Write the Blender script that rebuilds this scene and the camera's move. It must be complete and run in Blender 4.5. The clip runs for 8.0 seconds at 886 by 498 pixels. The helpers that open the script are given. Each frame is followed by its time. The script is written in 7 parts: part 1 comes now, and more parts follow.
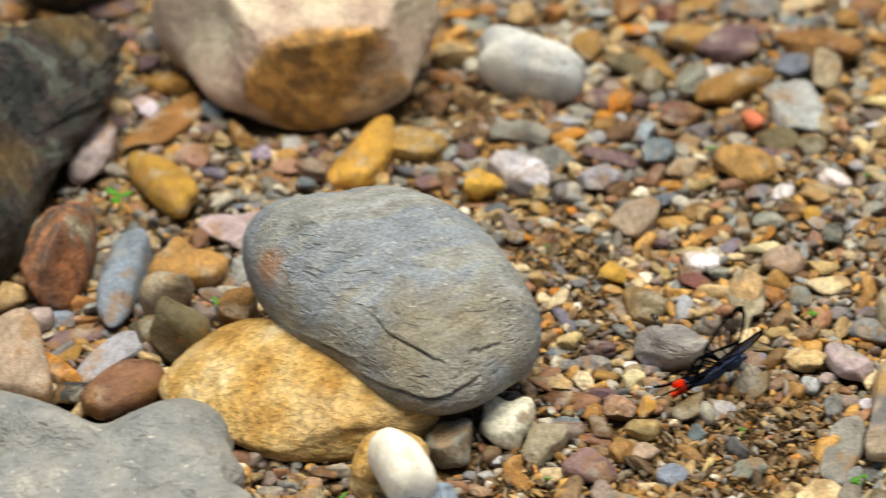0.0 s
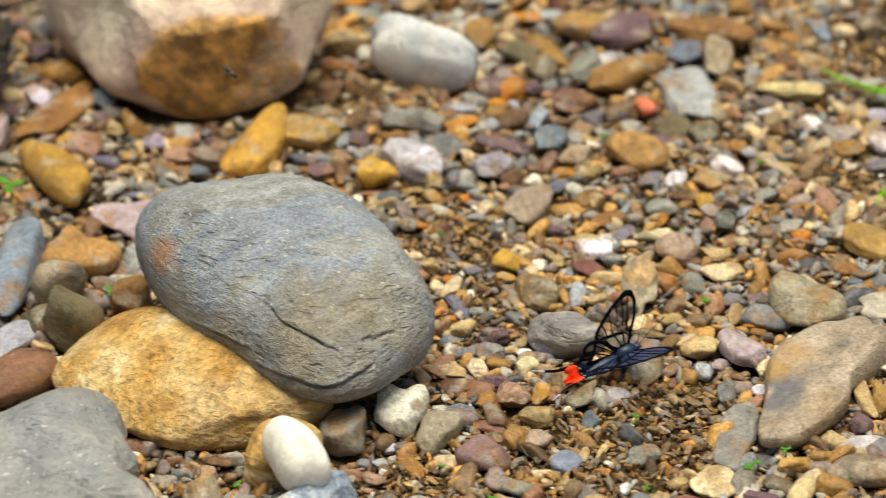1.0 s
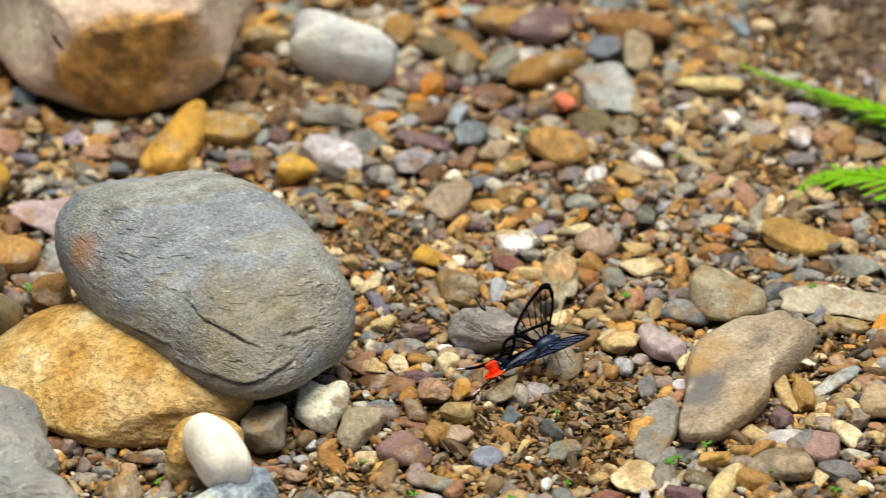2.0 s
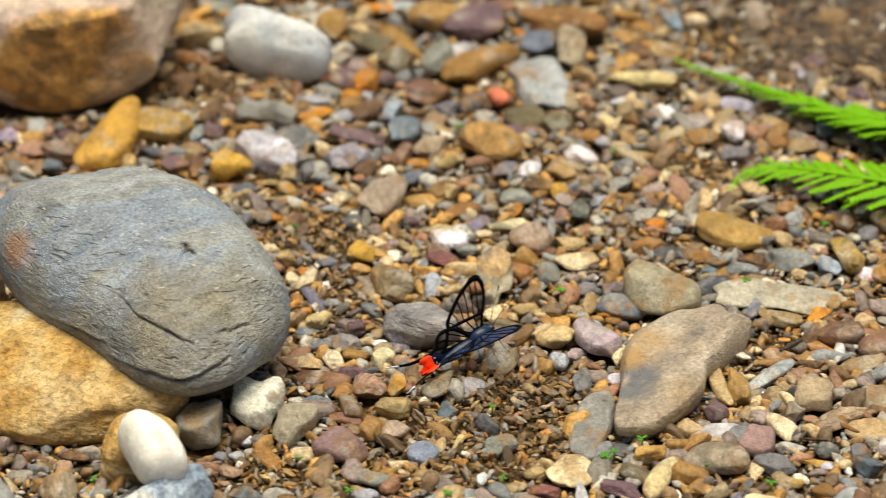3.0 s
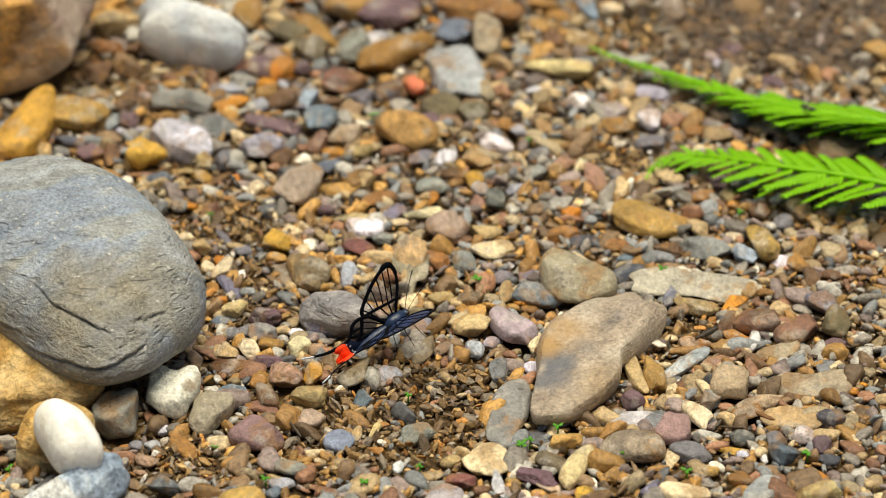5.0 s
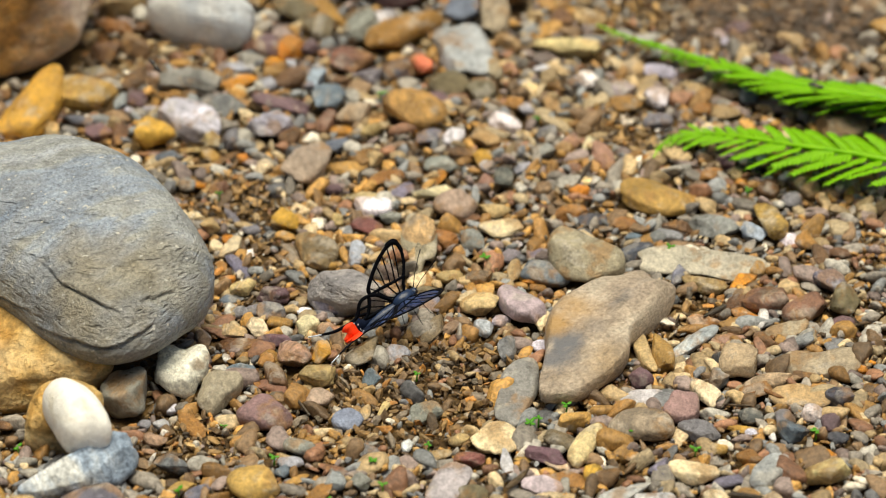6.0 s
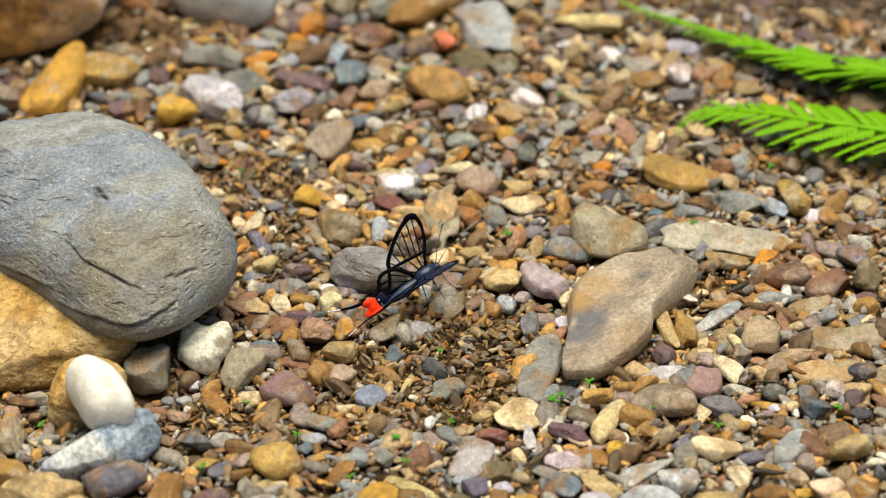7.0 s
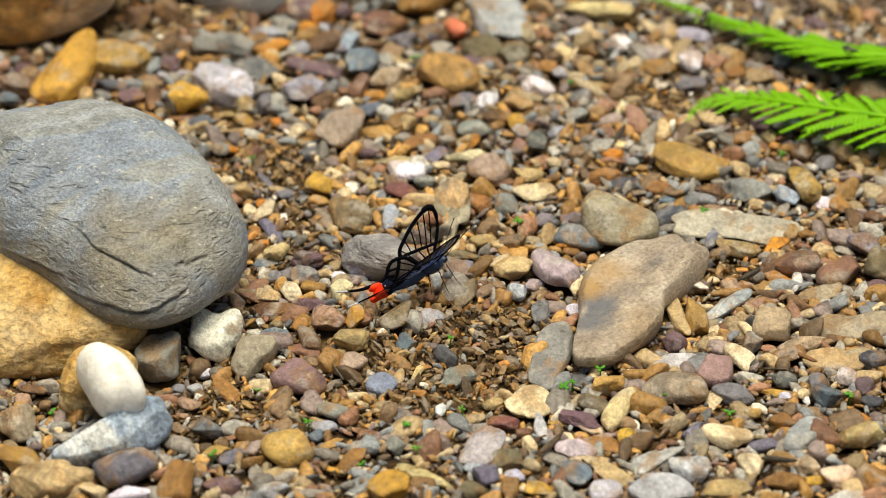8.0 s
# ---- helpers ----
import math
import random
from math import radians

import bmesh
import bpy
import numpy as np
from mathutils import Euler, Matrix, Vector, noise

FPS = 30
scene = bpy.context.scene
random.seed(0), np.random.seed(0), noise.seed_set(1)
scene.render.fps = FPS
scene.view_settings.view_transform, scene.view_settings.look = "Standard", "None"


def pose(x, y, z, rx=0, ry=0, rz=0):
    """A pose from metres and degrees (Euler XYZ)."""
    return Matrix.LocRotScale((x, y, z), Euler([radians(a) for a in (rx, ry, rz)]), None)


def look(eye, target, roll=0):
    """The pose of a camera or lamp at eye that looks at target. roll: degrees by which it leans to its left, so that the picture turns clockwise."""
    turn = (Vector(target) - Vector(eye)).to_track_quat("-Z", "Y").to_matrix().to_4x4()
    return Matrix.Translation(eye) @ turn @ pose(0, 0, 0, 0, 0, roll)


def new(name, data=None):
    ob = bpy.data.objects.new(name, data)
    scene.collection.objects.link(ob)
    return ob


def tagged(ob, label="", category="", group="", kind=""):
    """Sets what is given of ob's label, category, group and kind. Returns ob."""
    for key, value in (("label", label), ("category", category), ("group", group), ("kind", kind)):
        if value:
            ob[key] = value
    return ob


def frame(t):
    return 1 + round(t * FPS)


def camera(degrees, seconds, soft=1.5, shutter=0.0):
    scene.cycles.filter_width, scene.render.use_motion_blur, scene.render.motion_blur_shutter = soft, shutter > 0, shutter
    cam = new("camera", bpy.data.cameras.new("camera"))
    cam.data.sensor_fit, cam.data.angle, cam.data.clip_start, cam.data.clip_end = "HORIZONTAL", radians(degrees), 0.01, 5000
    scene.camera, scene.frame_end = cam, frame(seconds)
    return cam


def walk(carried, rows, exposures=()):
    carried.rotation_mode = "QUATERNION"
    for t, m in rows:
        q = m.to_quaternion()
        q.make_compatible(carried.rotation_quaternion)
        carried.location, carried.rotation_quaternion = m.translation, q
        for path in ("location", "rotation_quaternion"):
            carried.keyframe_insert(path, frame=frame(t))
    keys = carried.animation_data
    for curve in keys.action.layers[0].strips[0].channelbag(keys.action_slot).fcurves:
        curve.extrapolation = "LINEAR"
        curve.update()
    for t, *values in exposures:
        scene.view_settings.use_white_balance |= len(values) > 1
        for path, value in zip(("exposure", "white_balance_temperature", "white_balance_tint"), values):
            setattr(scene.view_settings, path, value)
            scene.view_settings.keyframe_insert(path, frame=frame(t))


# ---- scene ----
# A hand-held long lens over a stony stream bank, turning after a resting butterfly.
cam = camera(12.0, 8.0, soft=0.9, shutter=0.8)
EYE = (0.0, -1.1418, 0.6860)
TURNS = [
    (0.0, 59.450, 1.706, 4.287),
    (0.5, 59.355, 1.371, 3.517),
    (1.0, 59.249, 1.123, 2.947),
    (1.5, 59.210, 0.909, 2.399),
    (3.0, 59.102, 0.553, 0.991),
    (3.5, 59.068, 0.359, 0.548),
    (4.0, 59.010, 0.122, 0.155),
    (4.5, 59.000, 0.000, 0.000),
    (6.0, 58.650, 0.165, 0.021),
    (6.5, 58.473, 0.319, 0.097),
    (7.0, 58.332, 0.398, 0.240),
    (7.5, 58.198, 0.452, 0.336),
    (8.0, 58.163, 0.470, 0.369),
]
walk(cam, [(t, pose(*EYE, rx, ry, rz)) for t, rx, ry, rz in TURNS], [(0.0, 0.46, 7150, 4), (8.0, 0.46, 7150, 4)])
cam.data.dof.use_dof = True
cam.data.dof.focus_distance = 1.255
cam.data.dof.aperture_fstop = 11.5

# ---- light: bright overcast over an open stream bed ----
SUN_UP, SUN_ROUND = 87.0, 124.0
world = bpy.data.worlds.new("sky")
scene.world = world
world.use_nodes = True
wn = world.node_tree
sky = wn.nodes.new("ShaderNodeTexSky")
sky.sky_type = 'NISHITA'
sky.sun_disc = False
sky.sun_elevation = radians(SUN_UP)
sky.sun_rotation = radians(SUN_ROUND)
sky.dust_density = 4.0
wn.links.new(sky.outputs[0], wn.nodes["Background"].inputs[0])
wn.nodes["Background"].inputs[1].default_value = 0.050
sun_data = bpy.data.lights.new("sun", 'SUN')
sun_data.energy = 3.45
sun_data.angle = radians(44)
sun_data.color = (1.0, 0.955, 0.86)
sun = new("sun", sun_data)
sun.matrix_world = look((0.06, -0.04, 1.55), (0, 0, 0))


# ---- materials ----
def material(name, rough=0.6):
    m = bpy.data.materials.new(name)
    m.use_nodes = True
    b = m.node_tree.nodes["Principled BSDF"]
    b.inputs["Roughness"].default_value = rough
    b.inputs["Specular IOR Level"].default_value = 0.35
    return m, m.node_tree.nodes, m.node_tree.links, b


def noise_node(n, l, vec, scale, detail=4.0, rough=0.6, stretch=None, twist=0.0):
    if stretch:
        mp = n.new("ShaderNodeMapping")
        mp.vector_type = 'TEXTURE'
        mp.inputs["Scale"].default_value = tuple(1 / v for v in stretch)
        mp.inputs["Rotation"].default_value = twist if isinstance(twist, tuple) else (twist, twist * 0.6, twist * 1.4)
        l.new(vec, mp.inputs[0])
        vec = mp.outputs[0]
    t = n.new("ShaderNodeTexNoise")
    t.inputs["Scale"].default_value, t.inputs["Detail"].default_value = scale, detail
    t.inputs["Roughness"].default_value = rough
    l.new(vec, t.inputs[0])
    return t.outputs[0]


def ramp(n, l, fac, stops, mode='LINEAR'):
    r = n.new("ShaderNodeValToRGB")
    r.color_ramp.interpolation = mode
    e = r.color_ramp.elements
    while len(e) < len(stops):
        e.new(0.5)
    for el, (p, c) in zip(e, stops):
        el.position = p
        el.color = (c, c, c, 1) if isinstance(c, (int, float)) else (*c, 1)
    if fac is not None:
        l.new(fac, r.inputs[0])
    return r.outputs[0]


def mix(n, l, fac, a, b, mode='MIX'):
    m = n.new("ShaderNodeMix")
    m.data_type, m.blend_type = 'RGBA', mode
    for sock, v in ((m.inputs[0], fac), (m.inputs[6], a), (m.inputs[7], b)):
        if isinstance(v, (int, float)):
            sock.default_value = v
        elif isinstance(v, tuple):
            sock.default_value = (*v, 1)
        else:
            l.new(v, sock)
    return m.outputs[2]


def bump(n, l, b, height, strength, distance):
    k = n.new("ShaderNodeBump")
    k.inputs["Strength"].default_value, k.inputs["Distance"].default_value = strength, distance
    l.new(height, k.inputs["Height"])
    l.new(k.outputs[0], b.inputs["Normal"])


def shifted(n, l):
    """Object coordinates, shifted by a random amount for each object."""
    tc, oi = n.new("ShaderNodeTexCoord"), n.new("ShaderNodeObjectInfo")
    sc = n.new("ShaderNodeMath")
    sc.operation = 'MULTIPLY'
    sc.inputs[1].default_value = 7.3
    l.new(oi.outputs["Random"], sc.inputs[0])
    add = n.new("ShaderNodeVectorMath")
    l.new(tc.outputs["Object"], add.inputs[0])
    l.new(sc.outputs[0], add.inputs[1])
    return add.outputs[0], oi


def pebble_material(name, banded=False):
    m, n, l, b = material(name, 0.5)
    vec, oi = shifted(n, l)
    big = noise_node(n, l, vec, 95, 4, 0.6)
    mid = noise_node(n, l, vec, 330, 4, 0.65, (1.0, 1.5, 2.2), 0.9)
    fine = noise_node(n, l, vec, 1300, 4, 0.75)
    col = mix(n, l, 1.0, oi.outputs["Color"], ramp(n, l, big, [(0.38, 0.82), (0.5, 1.0), (0.62, 1.2)]), 'MULTIPLY')
    rust = noise_node(n, l, vec, 60, 4, 0.6, (1.0, 1.3, 2.0), 0.7)
    col = mix(n, l, ramp(n, l, rust, [(0.53, 0.0), (0.61, 0.6)]), col, (0.30, 0.155, 0.045))
    pale = noise_node(n, l, vec, 85, 5, 0.65, (2.2, 1.0, 1.0), 1.9)
    col = mix(n, l, ramp(n, l, pale, [(0.55, 0.0), (0.63, 0.5)]), col, (0.42, 0.38, 0.32))
    if banded:
        band = noise_node(n, l, vec, 60, 3, 0.6, (0.7, 0.7, 6.5), 0.4)
        col = mix(n, l, 0.8, col, ramp(n, l, band, [(0.38, 0.5), (0.47, 1.15), (0.53, 0.7), (0.62, 1.35)]), 'MULTIPLY')
    col = mix(n, l, 0.65, col, ramp(n, l, mid, [(0.36, 0.66), (0.5, 1.03), (0.62, 1.32)]), 'MULTIPLY')
    col = mix(n, l, 0.62, col, ramp(n, l, fine, [(0.34, 0.55), (0.5, 1.0), (0.64, 1.4)]), 'MULTIPLY')
    l.new(col, b.inputs["Base Color"])
    l.new(ramp(n, l, big, [(0.38, 0.27), (0.62, 0.5)]), b.inputs["Roughness"])
    b.inputs["Specular IOR Level"].default_value = 0.5
    bump(n, l, b, mix(n, l, 0.5, fine, mid), 0.75, 0.0016)
    return m


PEBBLE = pebble_material("river_pebble")
BANDED = pebble_material("banded_river_stone", True)


def gravel_material(name, stops):
    m, n, l, b = material(name, 0.42)
    b.inputs["Specular IOR Level"].default_value = 0.5
    g, tc = n.new("ShaderNodeNewGeometry"), n.new("ShaderNodeTexCoord")
    isl = g.outputs["Random Per Island"]
    col = ramp(n, l, isl, stops, 'CONSTANT')
    sc = n.new("ShaderNodeMath")
    sc.operation, sc.inputs[1].default_value = 'MULTIPLY', 37.0
    l.new(isl, sc.inputs[0])
    fr = n.new("ShaderNodeMath")
    fr.operation = 'FRACT'
    l.new(sc.outputs[0], fr.inputs[0])
    col = mix(n, l, 1.0, col, ramp(n, l, fr.outputs[0], [(0.0, 0.6), (1.0, 1.5)]), 'MULTIPLY')
    spot = noise_node(n, l, tc.outputs["Object"], 700, 5, 0.7)
    col = mix(n, l, 0.9, col, ramp(n, l, spot, [(0.36, 0.55), (0.5, 1.0), (0.62, 1.4)]), 'MULTIPLY')
    l.new(col, b.inputs["Base Color"])
    bump(n, l, b, spot, 0.6, 0.0012)
    return m


GRAVEL = gravel_material("mixed_gravel", [
    (0.0, (0.30, 0.16, 0.050)), (0.10, (0.20, 0.125, 0.065)), (0.22, (0.24, 0.21, 0.175)), (0.35, (0.38, 0.27, 0.14)),
    (0.47, (0.22, 0.165, 0.145)), (0.56, (0.42, 0.23, 0.065)), (0.65, (0.21, 0.215, 0.215)), (0.73, (0.48, 0.37, 0.22)),
    (0.81, (0.27, 0.135, 0.075)), (0.88, (0.15, 0.15, 0.155)), (0.93, (0.36, 0.335, 0.29)), (0.985, (0.60, 0.54, 0.44))])
GRIT = gravel_material("earthy_grit", [
    (0.0, (0.060, 0.035, 0.014)), (0.27, (0.038, 0.024, 0.012)), (0.50, (0.084, 0.048, 0.018)), (0.66, (0.063, 0.048, 0.031)),
    (0.78, (0.120, 0.075, 0.031)), (0.87, (0.132, 0.057, 0.014)), (0.945, (0.162, 0.132, 0.090)), (0.985, (0.240, 0.210, 0.162))])


def soil_material():
    m, n, l, b = material("damp_brown_soil", 0.85)
    tc = n.new("ShaderNodeTexCoord").outputs["Object"]
    a, c = noise_node(n, l, tc, 30, 5, 0.6), noise_node(n, l, tc, 600, 5, 0.75)
    col = ramp(n, l, a, [(0.38, (0.055, 0.030, 0.010)), (0.5, (0.100, 0.056, 0.018)), (0.62, (0.155, 0.09, 0.029))])
    col = mix(n, l, 1.0, col, ramp(n, l, c, [(0.36, 0.4), (0.5, 1.0), (0.64, 1.7)]), 'MULTIPLY')
    l.new(col, b.inputs["Base Color"])
    bump(n, l, b, c, 0.8, 0.002)
    return m


def rock_material(name, stops, stain=None, stain_lo=0.52, stretch=(1, 1, 4), twist=0.3, scale=38.0, fine=520.0, rough=0.62, relief=0.0016, cracks=0.0, faces=(), vary=1.0, flecks=0.0, spots=(), chips=9.0):
    """Layered rock: stops colour it along stretched noise, stain lies over it in patches, cracks run along the layers.
    faces: the colour, direction and offset of each broken face with a stain of its own."""
    m, n, l, b = material(name, rough)
    tc = n.new("ShaderNodeTexCoord").outputs["Object"]
    half = tuple(v ** 0.5 for v in stretch)
    big = noise_node(n, l, tc, scale, 6, 0.62, stretch, twist)
    patch = noise_node(n, l, tc, scale * 0.55, 5, 0.6)
    mid = noise_node(n, l, tc, scale * 4.0, 5, 0.62, half, twist)
    grain = noise_node(n, l, tc, fine, 4, 0.7, (1, 1, 1.4), twist)
    # the noise keeps close to one half, so the stops are drawn together round it
    col = ramp(n, l, big, [(0.5 + (p - 0.53) * 0.52, c) for p, c in stops])
    if stain:
        col = mix(n, l, ramp(n, l, patch, [(stain_lo, 0.0), (stain_lo + 0.14, 0.75)]), col, stain)
    for face in faces:
        dot = n.new("ShaderNodeVectorMath")
        dot.operation = 'DOT_PRODUCT'
        dot.inputs[1].default_value = face[1]
        l.new(tc, dot.inputs[0])
        add = n.new("ShaderNodeMath")
        add.operation = 'MULTIPLY_ADD'
        add.inputs[1].default_value = 0.03
        l.new(patch, add.inputs[0])
        l.new(dot.outputs["Value"], add.inputs[2])
        k = ramp(n, l, add.outputs[0], [(face[2], 0.0), (face[2] + 0.003, 0.9)])
        rusty = mix(n, l, ramp(n, l, mid, [(0.4, 0.0), (0.6, 1.0)]), face[0], tuple(v * face[3] for v in face[0]))
        col = mix(n, l, k, col, rusty)
    col = mix(n, l, 0.8 * vary, col, ramp(n, l, mid, [(0.36, 0.66), (0.5, 1.0), (0.64, 1.28)]), 'MULTIPLY')
    col = mix(n, l, 0.9 * vary, col, ramp(n, l, grain, [(0.34, 0.55), (0.5, 1.0), (0.64, 1.4)]), 'MULTIPLY')
    chip = noise_node(n, l, tc, scale * chips, 5, 0.6, (1.0, 1.5, 1.2), 0.5)
    pits = ramp(n, l, chip, [(0.40, 0.0), (0.455, 0.85), (0.60, 1.0)])
    col = mix(n, l, 0.12 * vary, col, ramp(n, l, chip, [(0.38, 0.6), (0.455, 1.0), (0.62, 1.0), (0.68, 1.25)]), 'MULTIPLY')
    high = mix(n, l, 0.12, mix(n, l, 0.5, grain, mid), pits)
    for centre, radius, tint, strength in spots:
        away = n.new("ShaderNodeVectorMath")
        away.operation = 'DISTANCE'
        away.inputs[1].default_value = centre
        l.new(tc, away.inputs[0])
        wob = n.new("ShaderNodeMath")
        wob.operation = 'MULTIPLY_ADD'
        wob.inputs[1].default_value = radius * 1.6
        l.new(mid, wob.inputs[0])
        l.new(away.outputs["Value"], wob.inputs[2])
        col = mix(n, l, ramp(n, l, wob.outputs[0], [(radius * 1.55, strength), (radius * 2.05, 0.0)]), col, tint)
    if flecks:
        f = noise_node(n, l, tc, 520, 3, 0.5, (0.7, 1.2, 1.2), 0.4)
        col = mix(n, l, ramp(n, l, f, [(0.66, 0.0), (0.70, flecks)]), col, (0.55, 0.53, 0.48))
        nick = noise_node(n, l, tc, 330, 2, 0.5, (0.42, 0.75, 2.4), 0.08)
        cut = ramp(n, l, nick, [(0.60, 1.0), (0.72, 0.45), (0.80, 0.3)])
        col = mix(n, l, 0.55, col, cut, 'MULTIPLY')
        high = mix(n, l, 1.0, high, cut, 'MULTIPLY')
    if cracks:
        # broken layers: the surface steps down along stretched bands
        line = noise_node(n, l, tc, scale * 1.1, 5, 0.55, (0.7, 1.3, 2.4), 0.25)
        steps = ramp(n, l, line, [(0.385, 0.0), (0.395, 0.3), (0.455, 0.36), (0.463, 0.62), (0.535, 0.70), (0.543, 0.93), (0.64, 1.0)])
        high = mix(n, l, 0.5 * cracks, high, steps)
    l.new(col, b.inputs["Base Color"])
    bump(n, l, b, high, 0.9, relief)
    return m


EARTH = gravel_material("ochre_earth_grit", [
    (0.0, (0.236, 0.139, 0.054)), (0.25, (0.152, 0.094, 0.046)), (0.45, (0.305, 0.182, 0.067)), (0.62, (0.215, 0.170, 0.121)),
    (0.75, (0.395, 0.259, 0.114)), (0.86, (0.406, 0.182, 0.043)), (0.94, (0.474, 0.400, 0.310)), (0.985, (0.631, 0.588, 0.538))])
CLODS = gravel_material("dark_earth_crumbs", [
    (0.0, (0.052, 0.031, 0.016)), (0.3, (0.084, 0.050, 0.026)), (0.55, (0.123, 0.073, 0.037)), (0.75, (0.078, 0.053, 0.037)),
    (0.86, (0.168, 0.095, 0.039)), (0.95, (0.246, 0.190, 0.135))])
SOIL = soil_material()
SLATE = rock_material("grey_river_stone", [(0.26, (0.201, 0.245, 0.314)), (0.40, (0.260, 0.281, 0.308)), (0.52, (0.260, 0.301, 0.364)), (0.66, (0.294, 0.301, 0.286)), (0.86, (0.353, 0.372, 0.398))],
                      (0.27, 0.225, 0.14), 0.51, (0.7, 2.2, 0.9), (0.1, 0.2, 0.55), 22, 900, 0.45, 0.0030, 0.6, (), 0.8, 0.85,
                      [((-0.0284, 0.0030, 0.0214), 0.0032, (0.05, 0.047, 0.036), 0.9), ((-0.0367, -0.0026, 0.0116), 0.0046, (0.46, 0.22, 0.09), 0.85), ((-0.0020, -0.0166, 0.0211), 0.0026, (0.46, 0.54, 0.62), 0.8)])
OCHRE_ROCK = rock_material("grainy_ochre_stone", [(0.26, (0.44, 0.235, 0.055)), (0.46, (0.56, 0.345, 0.11)), (0.64, (0.63, 0.44, 0.19)), (0.84, (0.70, 0.56, 0.34))],
                           (0.62, 0.48, 0.27), 0.53, (0.8, 0.9, 2.2), 0.5, 42, 420, 0.6, 0.0040, 0.0, (), 0.75)
PINK_ROCK = rock_material("pink_buff_stone", [(0.26, (0.52, 0.38, 0.31)), (0.46, (0.62, 0.49, 0.39)), (0.62, (0.70, 0.59, 0.46)), (0.82, (0.78, 0.69, 0.56))],
                          (0.55, 0.40, 0.34), 0.54, (1, 1, 2), 0.8, 26, 700, 0.6, 0.0034, 0.6,
                          [((0.52, 0.36, 0.31), (-0.669, -0.709, 0.223), 0.0417, 1.2), ((0.28, 0.145, 0.032), (0.22, -0.968, -0.12), 0.0395, 2.6)], 0.5)
DARK_ROCK = rock_material("dark_layered_rock", [(0.28, (0.011, 0.013, 0.015)), (0.42, (0.032, 0.037, 0.035)), (0.52, (0.050, 0.032, 0.038)), (0.62, (0.058, 0.065, 0.051)), (0.78, (0.128, 0.139, 0.131))],
                          (0.20, 0.125, 0.04), 0.55, (0.9, 0.8, 5.0), (0.9, 0.5, 0.2), 34, 500, 0.4, 0.006, 0.9)
RED_ROCK = rock_material("red_streaked_stone", [(0.30, (0.11, 0.085, 0.075)), (0.44, (0.17, 0.10, 0.07)), (0.54, (0.33, 0.13, 0.055)), (0.66, (0.24, 0.17, 0.12)), (0.78, (0.38, 0.33, 0.25))],
                         (0.32, 0.11, 0.04), 0.52, (3.2, 3.2, 0.7), 0.15, 30, 600)
GREY_ROCK = rock_material("pale_grey_rock", [(0.26, (0.20, 0.215, 0.23)), (0.48, (0.255, 0.265, 0.275)), (0.70, (0.295, 0.295, 0.29)), (0.95, (0.42, 0.41, 0.38))],
                          (0.24, 0.235, 0.22), 0.53, (1, 1, 2.2), 0.6, 44, 600, 0.36, 0.0022, 0.8, (), 0.25, 0.9)
BLUE_ROCK = rock_material("blue_grey_rock", [(0.30, (0.180, 0.229, 0.299)), (0.48, (0.276, 0.343, 0.435)), (0.62, (0.372, 0.419, 0.476)), (0.76, (0.504, 0.508, 0.490))],
                          (0.26, 0.21, 0.14), 0.55, (1, 1, 3), 1.1, 40, 700, 0.5, 0.0016, 0.5)
WHITE_STONE = rock_material("chalk_white_stone", [(0.30, (0.74, 0.69, 0.58)), (0.45, (0.84, 0.81, 0.74)), (0.7, (0.88, 0.86, 0.81))],
                            (0.74, 0.64, 0.46), 0.62, (1, 1, 1.5), 0.2, 45, 700, 0.5, 0.0006, 0.0, (), 0.2)
BUFF_GREY = rock_material("white_grey_stone", [(0.30, (0.50, 0.53, 0.57)), (0.50, (0.62, 0.63, 0.64)), (0.66, (0.68, 0.67, 0.64)), (0.8, (0.72, 0.70, 0.67))],
                          (0.56, 0.40, 0.26), 0.60, (1, 1, 1.6), 0.7, 32, 600, 0.45, 0.002, 0.3, (), 0.4)
WARM_GREY = rock_material("warm_grey_slate", [(0.26, (0.18, 0.17, 0.175)), (0.48, (0.25, 0.235, 0.24)), (0.66, (0.31, 0.285, 0.28)), (0.86, (0.46, 0.44, 0.43))],
                          (0.26, 0.205, 0.15), 0.55, (0.8, 2.4, 1.2), (0.1, 0.2, 0.5), 50, 800, 0.32, 0.003, 0.8, (), 0.5, 0.9)
BROWN_ROCK = rock_material("brown_sandstone", [(0.24, (0.27, 0.235, 0.205)), (0.40, (0.37, 0.295, 0.225)), (0.60, (0.43, 0.345, 0.26)), (0.82, (0.49, 0.42, 0.33))],
                           (0.42, 0.28, 0.13), 0.55, (0.8, 2.2, 1.2), (0.1, 0.1, 0.85), 26, 800, 0.45, 0.0026, 0.0, (), 0.8, 0.0,
                           [((-0.0101, -0.0077, 0.0064), 0.0052, (0.15, 0.155, 0.17), 0.95), ((-0.0128, -0.0165, 0.0050), 0.0048, (0.15, 0.155, 0.17), 0.95), ((-0.0056, 0.0062, 0.0095), 0.0062, (0.46, 0.27, 0.09), 0.8), ((-0.0125, -0.0005, 0.0077), 0.0058, (0.46, 0.27, 0.09), 0.8), ((-0.0007, -0.0001, 0.0074), 0.0030, (0.25, 0.23, 0.21), 0.50)])


# ---- shapes ----
def part(name, bm, mat, parent=None, label=""):
    me = bpy.data.meshes.new(name)
    bm.to_mesh(me)
    bm.free()
    return part_mesh(name, me, mat, parent, label)


